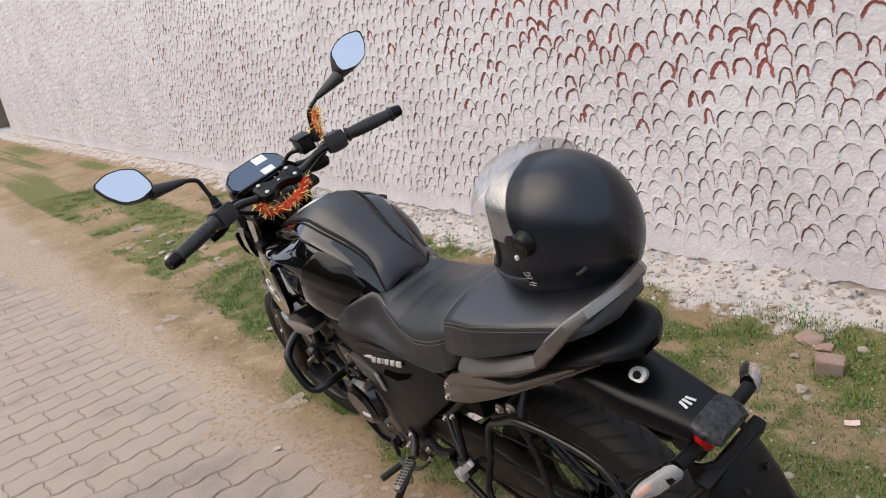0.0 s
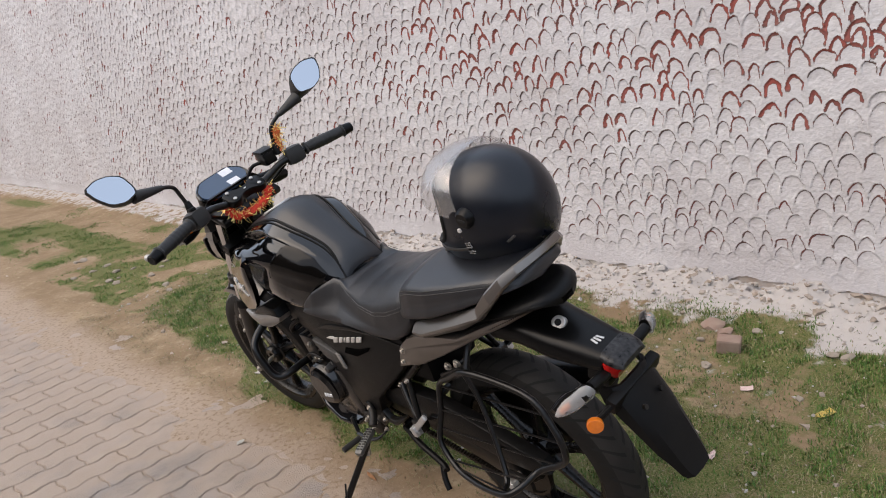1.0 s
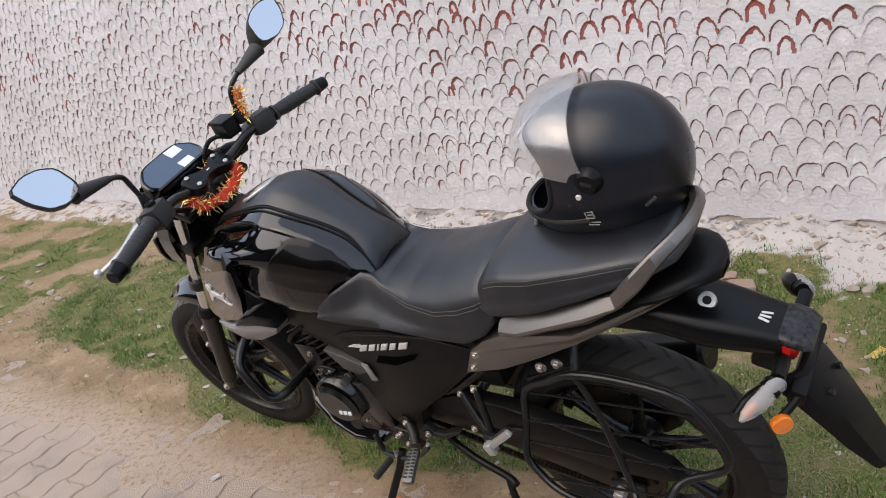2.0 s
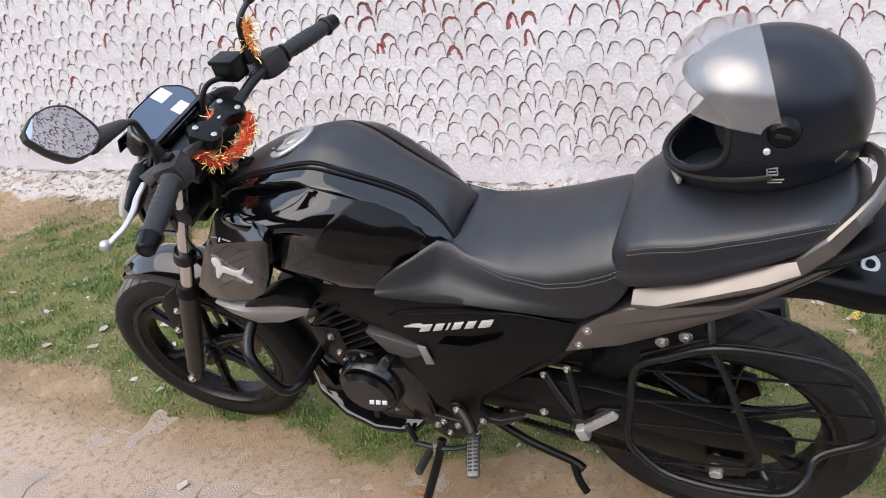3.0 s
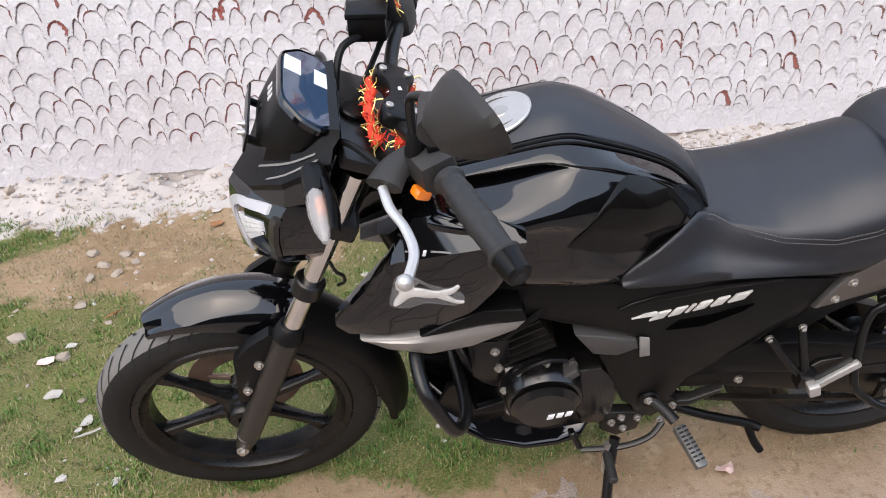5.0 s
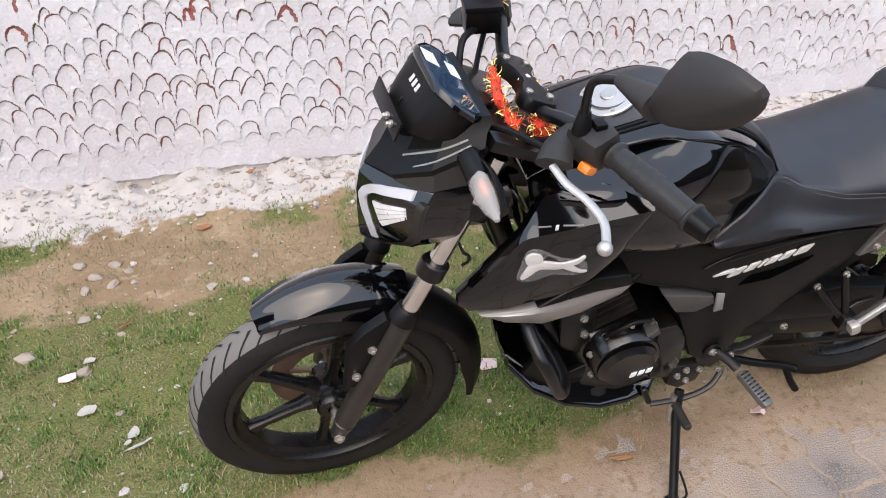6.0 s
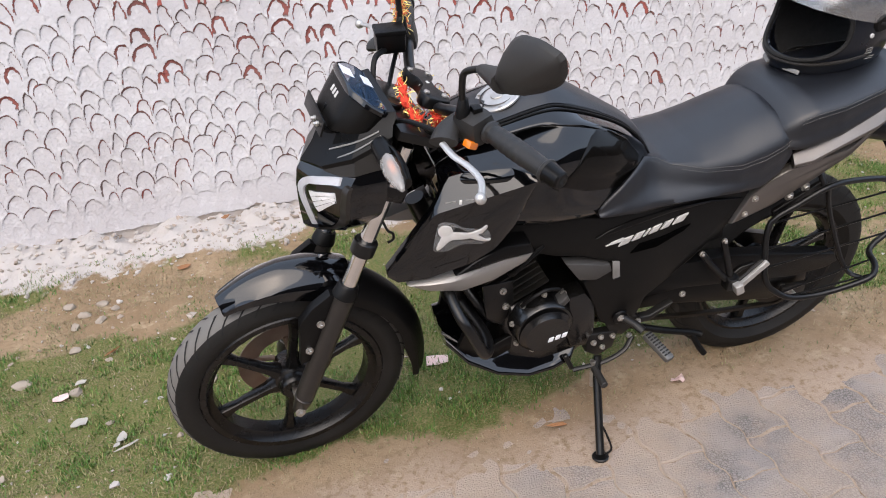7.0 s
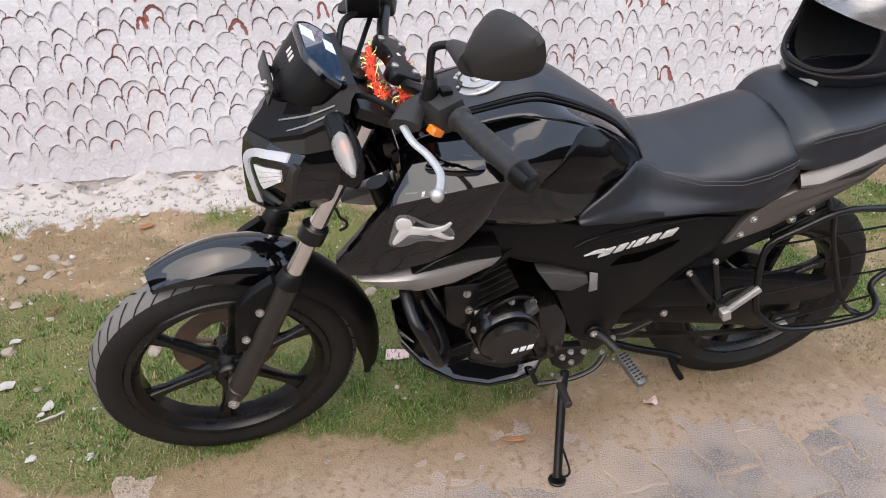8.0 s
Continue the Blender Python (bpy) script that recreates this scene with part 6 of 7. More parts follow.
for sgn in (-1, 1):
    bp("cradle_tube", tube([(0.440, sgn * 0.02, 0.50), (0.470, sgn * 0.07, 0.45), (0.50, sgn * 0.085, 0.41), (0.545, sgn * 0.09, 0.39)], 0.012, 10, 5), "frame")
    bolt((0.520, sgn * 0.102, 0.505), (0, sgn, 0), 0.009)
    bolt((0.528, sgn * 0.102, 0.455), (0, sgn, 0), 0.009)
    bp("engine_hanger", panel([(0.470, 0.530), (0.545, 0.530), (0.550, 0.430), (0.520, 0.400), (0.480, 0.430)], sgn * 0.102, -sgn * 0.008, 0.002), "frame")
bp("crash_bar", tube([(0.400, -0.05, 0.590), (0.380, -0.125, 0.588), (0.376, -0.170, 0.580), (0.384, -0.212, 0.556), (0.398, -0.228, 0.530), (0.418, -0.229, 0.480), (0.432, -0.224, 0.446), (0.446, -0.211, 0.432), (0.457, -0.186, 0.431), (0.458, -0.140, 0.432), (0.452, -0.066, 0.424), (0.450, -0.02, 0.420)], 0.0125, 14, 6), "frame", "black tubular crash bar")
bp("crash_bar", tube([(0.400, 0.05, 0.590), (0.380, 0.125, 0.588), (0.376, 0.170, 0.580), (0.384, 0.212, 0.556), (0.398, 0.228, 0.530), (0.418, 0.229, 0.480), (0.432, 0.224, 0.446), (0.446, 0.211, 0.432), (0.457, 0.186, 0.431), (0.458, 0.140, 0.432), (0.452, 0.066, 0.424), (0.450, 0.02, 0.420)], 0.0125, 14, 6), "frame", "black tubular crash bar")
# belly pan
rings = []
for x, zt, w, zb in ((0.388, 0.338, 0.060, 0.320), (0.430, 0.326, 0.105, 0.285), (0.500, 0.316, 0.128, 0.248), (0.580, 0.302, 0.137, 0.226), (0.645, 0.298, 0.138, 0.232), (0.692, 0.296, 0.134, 0.246), (0.712, 0.294, 0.112, 0.262)):
    rings.append(ring_from_half(x, [(0, zb + 0.02), (w * 0.5, zb + 0.03), (w - 0.034, zt - 0.004), (w - 0.024, zt), (w + 0.001, zb + 0.034), (w + 0.012, zb + 0.022), (w + 0.008, zb + 0.013), (w * 0.80, zb + 0.002), (0, zb)], 4))
pan = bp("belly_pan", skin(bmesh.new(), rings), "gloss", "gloss black belly pan", angle=40)
for sgn in (-1, 1):
    bp("pan_wing", panel([(0.412, 0.330), (0.430, 0.400), (0.452, 0.430), (0.470, 0.395), (0.485, 0.345), (0.550, 0.372), (0.560, 0.330), (0.500, 0.300), (0.440, 0.300)], sgn * 0.118, -sgn * 0.014, 0.003, 0.0, lambda x, z, s=sgn: -s * 0.06 * max(0, 0.46 - x) / 0.05 * 0.5), "satin", "black wing of the belly pan", pan)
# exhaust on the right
ex = bp("exhaust", tube([(0.47, 0.03, 0.52), (0.43, 0.06, 0.42), (0.47, 0.11, 0.30), (0.60, 0.14, 0.25), (0.85, 0.15, 0.28)], 0.018, 14, 6), "dusty", "black exhaust with muffler")
bp("muffler", cyl((0.85, 0.16, 0.29), (1.45, 0.19, 0.42), 0.042, 28, r2=0.05, bev=0.008), "satin", parent=ex)
# swing arm, chain, shock
for sgn in (-1, 1):
    bp("swing_arm", panel([(0.800, 0.395), (0.860, 0.430), (0.960, 0.430), (1.100, 0.412), (1.300, 0.370), (1.400, 0.335), (1.410, 0.300), (1.370, 0.266), (1.300, 0.252), (1.180, 0.282), (1.000, 0.322), (0.850, 0.338)], sgn * 0.098, -sgn * 0.030, 0.008), "satin", "black box-section swing arm", angle=30)
    bp("chain_guard" if sgn < 0 else "arm_stay", panel([(0.862, 0.405), (0.908, 0.446), (0.975, 0.474), (1.110, 0.470), (1.220, 0.448), (1.320, 0.424), (1.455, 0.392), (1.475, 0.362), (1.440, 0.345), (1.330, 0.342), (1.200, 0.362), (1.000, 0.392), (0.880, 0.392)], sgn * 0.115, -sgn * 0.035, 0.005) if sgn < 0 else box((1.2, 0.11, 0.40), (0.2, 0.02, 0.03), 0.004), "matte", "matte black chain guard" if sgn < 0 else "")
    bp("frame_tube", tube([(0.74, sgn * 0.08, 0.69), (0.95, sgn * 0.085, 0.64), (1.15, sgn * 0.09, 0.66), (1.40, sgn * 0.085, 0.76)], 0.014, 10, 5), "frame")
    bp("frame_stay", tube([(0.84, sgn * 0.09, 0.39), (1.0, sgn * 0.098, 0.50), (1.20, sgn * 0.095, 0.68)], 0.013, 10, 5), "frame")
    bolt((0.815, sgn * 0.146, 0.374), (0, sgn, 0), 0.010)
    bp("pivot_collar", cyl((0.815, sgn * 0.10, 0.374), (0.815, sgn * 0.149, 0.374), 0.021, 24, bev=0.003), "satin")
bolt((1.001, -0.117, 0.377), (0, -1, 0), 0.009)
bp("rear_axle", cyl((1.338, -0.135, 0.290), (1.338, 0.135, 0.290), 0.011, 14), "steel")
bp("axle_nut", cyl((1.340, -0.118, 0.288), (1.340, -0.140, 0.288), 0.0135, 6, bev=0.002), "alu", "bright rear axle nut")
bp("chain_adjuster", box((1.355, -0.112, 0.290), (0.075, 0.012, 0.040), 0.003), "dusty", "chain adjuster plate")
# chain: links along its two runs and round the sprocket
links = []
top_a, top_b, bot_a, bot_b = Vector((0.74, -0.075, 0.375)), Vector((1.336, -0.075, 0.372)), Vector((1.336, -0.075, 0.212)), Vector((0.74, -0.075, 0.325))
count = 58
for i in range(count):
    p = bot_a + (bot_b - bot_a) * (i / count)
    p.z -= 0.018 * math.sin(math.pi * i / count)
    links.append((p, math.degrees(math.atan2(-(bot_b - bot_a).z, (bot_b - bot_a).x))))
    links.append((top_a + (top_b - top_a) * (i / count), 0))
for i in range(22):
    a = math.pi / 2 - math.pi * i / 21
    links.append((Vector((1.336 + 0.080 * math.cos(a), -0.075, 0.292 + 0.080 * math.sin(a))), math.degrees(a) + 90))
bm = bmesh.new()
for p, a in links:
    box(p, (0.0125, 0.013, 0.0085), 0.0, pose(0, 0, 0, 0, -a, 0), bm)
bp("drive_chain", bm, "chain", "grimy drive chain")
bp("rear_sprocket", revolve([(0.03, -0.078), (0.078, -0.078), (0.078, -0.072), (0.03, -0.072)], WR, 44), "chain", "rear sprocket")
# rider's peg, gear lever
peg = bp("rider_peg", tube([(0.822, -0.146, 0.372), (0.845, -0.165, 0.360), (0.860, -0.185, 0.350)], 0.012, 10, 4, flat=0.8), "dusty", "grey footpeg with black rubber")
d = Vector((0.028, -0.090, -0.022))
bm = box(Vector((0.860, -0.185, 0.350)) + d * 0.55, (0.026, 0.088, 0.018), 0.008, pose(0, 0, 0, 12, 0, 17))
bp("peg_rubber", bm, "pegmetal", "grey metal footpeg tread", peg)
for k in range(9):
    for s in (-1, 1):
        bp("peg_rib", box(Vector((0.860, -0.185, 0.350)) + d * (0.20 + 0.085 * k) + Vector((0.0055 * s, 0.002 * s, 0.0095)), (0.0085, 0.0038, 0.004), 0.0012, pose(0, 0, 0, 12, 0, 17)), "dusty", parent=peg)
bp("peg_hanger", panel([(0.800, 0.395), (0.835, 0.395), (0.880, 0.345), (0.905, 0.345), (0.965, 0.375), (0.960, 0.362), (0.905, 0.325), (0.865, 0.328), (0.835, 0.300), (0.800, 0.315), (0.785, 0.350)], -0.138, 0.02, 0.004), "dusty", "black footpeg hanger plate")
for bx, bz in ((0.770, 0.318), (0.803, 0.312), (0.752, 0.302), (0.778, 0.280), (0.850, 0.300), (0.868, 0.345)):
    bolt((bx, -0.142, bz), (0, -1, 0), 0.008)
bp("stand_bracket", panel([(0.735, 0.330), (0.820, 0.320), (0.810, 0.265), (0.770, 0.245), (0.735, 0.270)], -0.140, 0.022, 0.004), "dusty", "black stand bracket")
gl = bp("gear_lever", tube([(0.855, -0.150, 0.300), (0.825, -0.168, 0.276), (0.770, -0.172, 0.256), (0.692, -0.164, 0.244)], 0.0065, 8, 5, flat=0.6), "frame", "black gear lever with rubber toe peg")
bp("toe_peg", cyl((0.738, -0.185, 0.258), (0.736, -0.250, 0.262), 0.0095, 14, bev=0.002), "grip", "ribbed toe rubber", gl)
bp("toe_peg", cyl((0.690, -0.160, 0.246), (0.672, -0.150, 0.290), 0.007, 12, bev=0.002), "frame", parent=gl)
# pillion pegs on twin rods
for sgn in (-1, 1):
    hang = bp("pillion_hanger", tube([(1.022, sgn * 0.128, 0.512), (1.060, sgn * 0.150, 0.465), (1.092, sgn * 0.165, 0.432)], 0.008, 10, 4), "frame", "black twin-rod pillion hanger")
    bp("hanger_rod", tube([(1.072, sgn * 0.134, 0.543), (1.085, sgn * 0.150, 0.488), (1.097, sgn * 0.165, 0.436)], 0.008, 10, 4), "frame", parent=hang)
    bolt((1.021, sgn * 0.130, 0.512), (0, sgn, 0), 0.0075, hang)
    bolt((1.072, sgn * 0.136, 0.544), (0, sgn, 0), 0.0075, hang)
    bp("hanger_foot", box((1.098, sgn * 0.166, 0.430), (0.036, 0.030, 0.036), 0.006), "frame", parent=hang)
    a, b = Vector((1.108, sgn * 0.190, 0.436)), Vector((1.170, sgn * 0.188, 0.495))
    ang = math.degrees(math.atan2((b - a).z, (b - a).x))
    pp = bp("pillion_peg", box((a + b) / 2, ((b - a).length, 0.012, 0.016), 0.004, pose(0, 0, 0, 0, -ang, 0)), "alu", "bright folded pillion footpeg")
    bp("pillion_rubber", box((a + b) / 2 + Vector((-0.004, -sgn * 0.008, 0.002)), ((b - a).length * 0.88, 0.010, 0.014), 0.004, pose(0, 0, 0, 0, -ang, 0)), "grip", parent=pp)
    bp("peg_root", box(a + Vector((-0.004, 0, -0.008)), (0.022, 0.022, 0.030), 0.005, pose(0, 0, 0, 0, -20, 0)), "alu", parent=pp)
bp("hanger_web", panel([(1.095, 0.425), (1.130, 0.455), (1.170, 0.460), (1.135, 0.440)], -0.150, 0.01, 0.002), "frame")
# rear wheel guard
loop = [(1.200, -0.130, 0.565), (1.190, -0.150, 0.490), (1.187, -0.182, 0.425), (1.215, -0.195, 0.390), (1.262, -0.208, 0.368), (1.340, -0.222, 0.372), (1.420, -0.235, 0.395), (1.464, -0.236, 0.412), (1.488, -0.210, 0.424), (1.497, -0.175, 0.430), (1.520, -0.160, 0.445), (1.575, -0.152, 0.475), (1.594, -0.150, 0.508), (1.575, -0.140, 0.560), (1.524, -0.128, 0.618), (1.430, -0.130, 0.640), (1.333, -0.140, 0.648), (1.260, -0.134, 0.606)]
guard = bp("wheel_guard", tube(loop, 0.0078, 10, 3, closed=True), "frame", "black tubular rear wheel guard with cross rods")
bp("guard_strut", tube([(1.330, -0.138, 0.645), (1.360, -0.142, 0.560), (1.416, -0.188, 0.415), (1.442, -0.226, 0.402)], 0.0065, 8, 4), "frame", parent=guard)
for a, b in (((1.200, -0.130, 0.560), (1.552, -0.134, 0.590)), ((1.191, -0.148, 0.495), (1.588, -0.146, 0.535)), ((1.188, -0.166, 0.450), (1.562, -0.154, 0.468)), ((1.228, -0.198, 0.384), (1.492, -0.195, 0.427)), ((1.250, -0.205, 0.373), (1.470, -0.234, 0.414))):
    bp("cross_rod", tube([a, b], 0.0028, 6, 1), "frame", parent=guard)
bp("guard_stay", tube([(1.330, -0.128, 0.64), (1.325, -0.11, 0.665), (1.32, -0.08, 0.70)], 0.008, 8, 3), "frame", parent=guard)
bp("guard_plate", panel([(1.205, 0.590), (1.330, 0.655), (1.332, 0.632), (1.215, 0.565)], -0.122, 0.01, 0.002), "frame", parent=guard)
bolt((1.245, -0.112, 0.622), (0, -1, 0), 0.012)
bolt((1.285, -0.112, 0.640), (0, -1, 0), 0.012)
bp("inner_fender", panel([(0.850, 0.430), (0.905, 0.640), (1.020, 0.660), (1.060, 0.600), (1.040, 0.520), (0.990, 0.440)], -0.050, 0.10, 0.006), "matte", "black inner rear fender")
bp("battery_box", box((0.98, 0, 0.58), (0.26, 0.17, 0.16), 0.015), "matte", "black battery box")
# side stand down, centre stand folded
inv = BIKE.inverted()
foot_w = Vector((0.697, -0.180, 0.012))
foot_l = inv @ foot_w
st = bp("side_stand", tube([(0.760, -0.158, 0.268), (0.750, -0.185, 0.225), foot_l], 0.0105, 12, 1), "frame", "black steel side stand, down")
fm = cyl(foot_w + Vector((0, 0, -0.012)), foot_w + Vector((0, 0, -0.004)), 0.021, 20, bev=0.002)
fm.transform(inv)
bp("stand_foot", fm, "frame", parent=st)
lm = tube([foot_w + Vector((0.014, -0.004, 0.0)), foot_w + Vector((0.026, -0.008, 0.02)), foot_w + Vector((0.012, 0.01, 0.075))], 0.003, 6, 4)
lm.transform(inv)
bp("stand_loop", lm, "frame", parent=st)
bp("stand_spring", tube([(0.745, -0.165, 0.262), (0.742, -0.185, 0.19)], 0.008, 8, 1), "steel", parent=st)
cs = bp("centre_stand", tube([(0.88, -0.10, 0.285), (0.96, -0.12, 0.262), (1.05, -0.13, 0.235), (1.075, -0.14, 0.228)], 0.0095, 10, 4), "matte", "black folded centre stand")
bp("stand_tang", tube([(1.05, -0.13, 0.235), (1.065, -0.15, 0.20), (1.082, -0.160, 0.175)], 0.0085, 10, 3), "matte", parent=cs)
bp("centre_stand_leg", tube([(0.88, 0.10, 0.285), (0.96, 0.12, 0.262), (1.05, 0.13, 0.235), (1.085, 0.14, 0.20)], 0.013, 10, 4), "frame", parent=cs)
bp("stand_cross_bar", tube([(0.88, -0.10, 0.285), (0.88, 0.10, 0.285)], 0.013, 10, 1), "frame", parent=cs)

# ---- ornaments on the handlebar ----
def tuft(name, path, r, strands, label, thread, glitter, turn):
    """A band of cloth wound on a bar with loose threads of tinsel."""
    bm = tube(path, r, 12, 7, flat=0.7)
    for v in bm.verts:
        v.co += 0.55 * r * noise.noise_vector(v.co * 75) + 0.3 * r * noise.noise_vector(v.co * 190)
    ob = tagged(part(name, bm, M[thread], None, angle=30), label, "ornament")
    pts = catmull(path, 12)
    rng = random.Random(len(pts) * 7 + strands)
    for mat_key, cnt, ln in ((glitter, strands, 0.021), (thread, strands, 0.013)):
        bm = bmesh.new()
        for _ in range(cnt):
            p = rng.choice(pts)
            d = Vector((rng.gauss(0, 1), rng.gauss(0, 1), rng.gauss(0, 1))).normalized()
            q = p + d * r * 0.6
            tip = q + d * ln * rng.uniform(0.5, 1.2) + Vector((0, 0, rng.uniform(-0.006, 0.004)))
            tube([q, (q + tip) / 2 + Vector((rng.gauss(0, 0.003), rng.gauss(0, 0.003), 0.002)), tip], 0.0009, 4, 2, bm=bm)
        part("tinsel" if mat_key == glitter else "fringe", bm, M[mat_key], ob)
    ob.matrix_world = BIKE @ STEER
    return ob


tuft("red_ribbon", [(0.372, -0.082, 0.985), (0.388, -0.075, 0.952), (0.405, -0.03, 0.945), (0.410, 0.02, 0.952), (0.392, 0.065, 0.975)], 0.013, 190, "red cloth garland with gold tinsel tied on the handlebar clamp", "cloth", "tinsel", STEER)
tuft("red_ribbon", [(0.345, 0.045, 1.0), (0.335, 0.0, 0.985), (0.335, -0.05, 0.975), (0.345, -0.075, 0.972)], 0.008, 60, "red cloth strip with gold tinsel behind the clamp", "cloth", "tinsel", STEER)
tuft("thread_tassel", [(0.387, 0.165, 1.055), (0.388, 0.172, 1.080), (0.388, 0.180, 1.105), (0.390, 0.187, 1.118)], 0.011, 120, "orange and red thread tassel on the mirror stalk", "orange", "tinsel", STEER)


# ---- helmet ----
def helmet():
    c = Vector((1.389, 0.069, 0.970))
    A, B = 0.153, 0.121
    face = pose(0, 0, 0, 0, 0, 9)

    def shell(az, el, f=1.0):
        """az from the front (0) to the back (180), el from below to above."""
        ca, sa = math.cos(radians(az)), math.sin(radians(az))
        ce, se = math.cos(radians(el)), math.sin(radians(el))
        up = 0.138 if el > 0 else 0.140
        ax = A * (1.0 if ca > 0 else 0.965)
        x = -ax * ca * ce ** 0.85
        y = B * sa * ce ** 0.85
        z = up * se
        if el < 0 and ca > 0:
            x -= 0.020 * ca * min(1.0, -el / 35)
        z = max(z, -0.104)
        return c + face @ Vector((x * f, y * f, z * f))

    bm = bmesh.new()
    cols = 144
    els = list(range(-50, 91, 2))
    vs = {}

    def open_at(az, el):
        a = abs(((az + 180) % 360) - 180)
        return (a / 64) ** 2.6 + (abs(el - 9) / 31) ** 2.6 < 1

    for f, tag in ((1.0, 0), (0.93, 1)):
        for i in range(cols):
            for j, el in enumerate(els):
                vs[i, j, tag] = bm.verts.new(shell(360 * i / cols, min(el, 89.2), f))
    for i in range(cols):
        n = (i + 1) % cols
        for j in range(len(els) - 1):
            if open_at(360 * (i + 0.5) / cols, els[j] + 1):
                continue
            bm.faces.new((vs[i, j, 0], vs[n, j, 0], vs[n, j + 1, 0], vs[i, j + 1, 0]))
            bm.faces.new((vs[i, j + 1, 1], vs[n, j + 1, 1], vs[n, j, 1], vs[i, j, 1]))
    top_row = [vs[i, len(els) - 1, 0] for i in range(cols)]
    bm.faces.new(top_row)
    open_edges = [e for e in bm.edges if len(e.link_faces) == 1]
    for v in [v for v in bm.verts if not v.link_faces]:
        bm.verts.remove(v)
    # close rims between the outer and the inner shell
    keyed = {v: k for k, v in vs.items()}
    for e in open_edges:
        a, b = e.verts
        if a in keyed and b in keyed and keyed[a][2] == 0 and keyed[b][2] == 0:
            a2, b2 = vs[(*keyed[a][:2], 1)], vs[(*keyed[b][:2], 1)]
            try:
                bm.faces.new((a, b, b2, a2))
            except ValueError:
                pass
    ob = tagged(part("helmet", bm, M["helmet"], None, angle=45), "matte black full-face helmet, clear visor raised, on the pillion seat", "helmet")
    # lining
    # padding only along the back and sides
    bm = bmesh.new()
    grid = [[bm.verts.new(shell(az, el, 0.915)) for az in range(58, 303, 6)] for el in range(-50, 81, 10)]
    for a, b in zip(grid, grid[1:]):
        for i in range(len(a) - 1):
            bm.faces.new((a[i], a[i + 1], b[i + 1], b[i]))
    part("lining", bm, M["lining"], ob, "dark padded lining")
    # visor: a fan of half hoops between the two pivots, swung up
    hub = c + Vector((0.006, 0, 0.036))

    def hoop(phi, n, off):
        reach = float(np.interp(phi, (14, 40, 65, 92), (0.163, 0.157, 0.131, 0.104))) + off
        d = Vector((-math.cos(radians(phi)), 0, math.sin(radians(phi))))
        out = []
        for i in range(n + 1):
            a = radians(-84 + 168 * i / n)
            out.append(hub + face @ (d * (reach * math.cos(a) ** 0.72) + Vector((0, (0.128 + off) * math.copysign(abs(math.sin(a)) ** 0.9, a), 0))))
        return out

    bm = bmesh.new()
    phis = [14 + 4 * k for k in range(17)]
    skin(bm, [hoop(q, 48, 0.0) for q in phis] + [hoop(q, 48, -0.002) for q in reversed(phis)], closed=False, caps=False, loop=True)
    part("visor", bm, M["visor"], ob, "clear scratched visor, raised")
    for sgn in (-1, 1):
        h = hub + face @ Vector((0, sgn * 0.117, 0))
        o = Vector((0, sgn, 0))
        bm = cyl(h - o * 0.012, h + o * 0.009, 0.0245, 36, r2=0.0215, bev=0.005)
        pivot = part("visor_pivot", bm, M["satin"], ob, "black visor pivot")
        # dark bar standing for the shade in the pivot's slot
        part("pivot_slot", box(h + o * 0.0090, (0.020, 0.002, 0.007), 0.0008, pose(0, 0, 0, 0, 12, 0)), M["dark_hollow"], pivot)
        part("pivot_screw", cyl(h + o * 0.004 + Vector((-0.020, 0, -0.026)), h + o * 0.009 + Vector((-0.020, 0, -0.026)), 0.0052, 14, bev=0.001), M["decal"], ob)
        for k, (u, v, wd, ht) in enumerate(((0, 0.006, 0.016, 0.0022), (0, -0.006, 0.016, 0.0022), (-0.007, 0, 0.0022, 0.012), (0.007, 0, 0.0022, 0.012), (0, 0, 0.010, 0.0022), (0.004, -0.014, 0.026, 0.0016), (0.004, -0.019, 0.020, 0.0016))):
            base = shell(sgn * 88, -11, 1.004)
            part("marking", box(base + Vector((u, 0, v)), (wd, 0.0024, ht), 0.0005, pose(0, 0, 0, sgn * -8, -6, sgn * 4)), M["pale"], ob)
        part("rear_vent", box(shell(sgn * 128, -10, 1.0), (0.022, 0.004, 0.006), 0.001, pose(0, 0, 0, 0, -30, sgn * -35)), M["greypanel"], ob)
    rim = []
    for k in range(48):
        a = math.tau * k / 48
        rim.append(shell(64 * math.copysign(abs(math.cos(a)) ** (2 / 2.6), math.cos(a)), 9 + 31 * math.copysign(abs(math.sin(a)) ** (2 / 2.6), math.sin(a)), 0.992))
    part("opening_seal", tube(rim, 0.0055, 8, 2, closed=True), M["rubber"], ob, "grey rubber seal round the face opening")
    # chin bar moulding and bottom edging
    part("chin_trim", tube([shell(a, -25 + 10 * (a / 88) ** 2, 1.006) for a in range(-88, 89, 8)], 0.0045, 8, 3), M["forkgrey"], ob, "moulded chin edge")
    part("edging", tube([shell(a, -49, 0.985) for a in range(0, 360, 10)], 0.006, 8, 2, closed=True), M["satin"], ob, "rubber bottom edging")
    for sgn in (-1, 1):
        part("chin_vent", box(shell(sgn * 22, -34, 1.0), (0.006, 0.040, 0.010), 0.002, pose(0, 0, 0, 0, 20, sgn * -22)), M["pale"], ob)
    ob.matrix_world = BIKE
    return ob


helmet()


# ---- small things on the ground ----
M["oldbrick"] = material("worn_dusty_brick", (0.25, 0.165, 0.128), 0.92, second=(0.33, 0.27, 0.225), scale=18, bump=0.7, bump_scale=90)
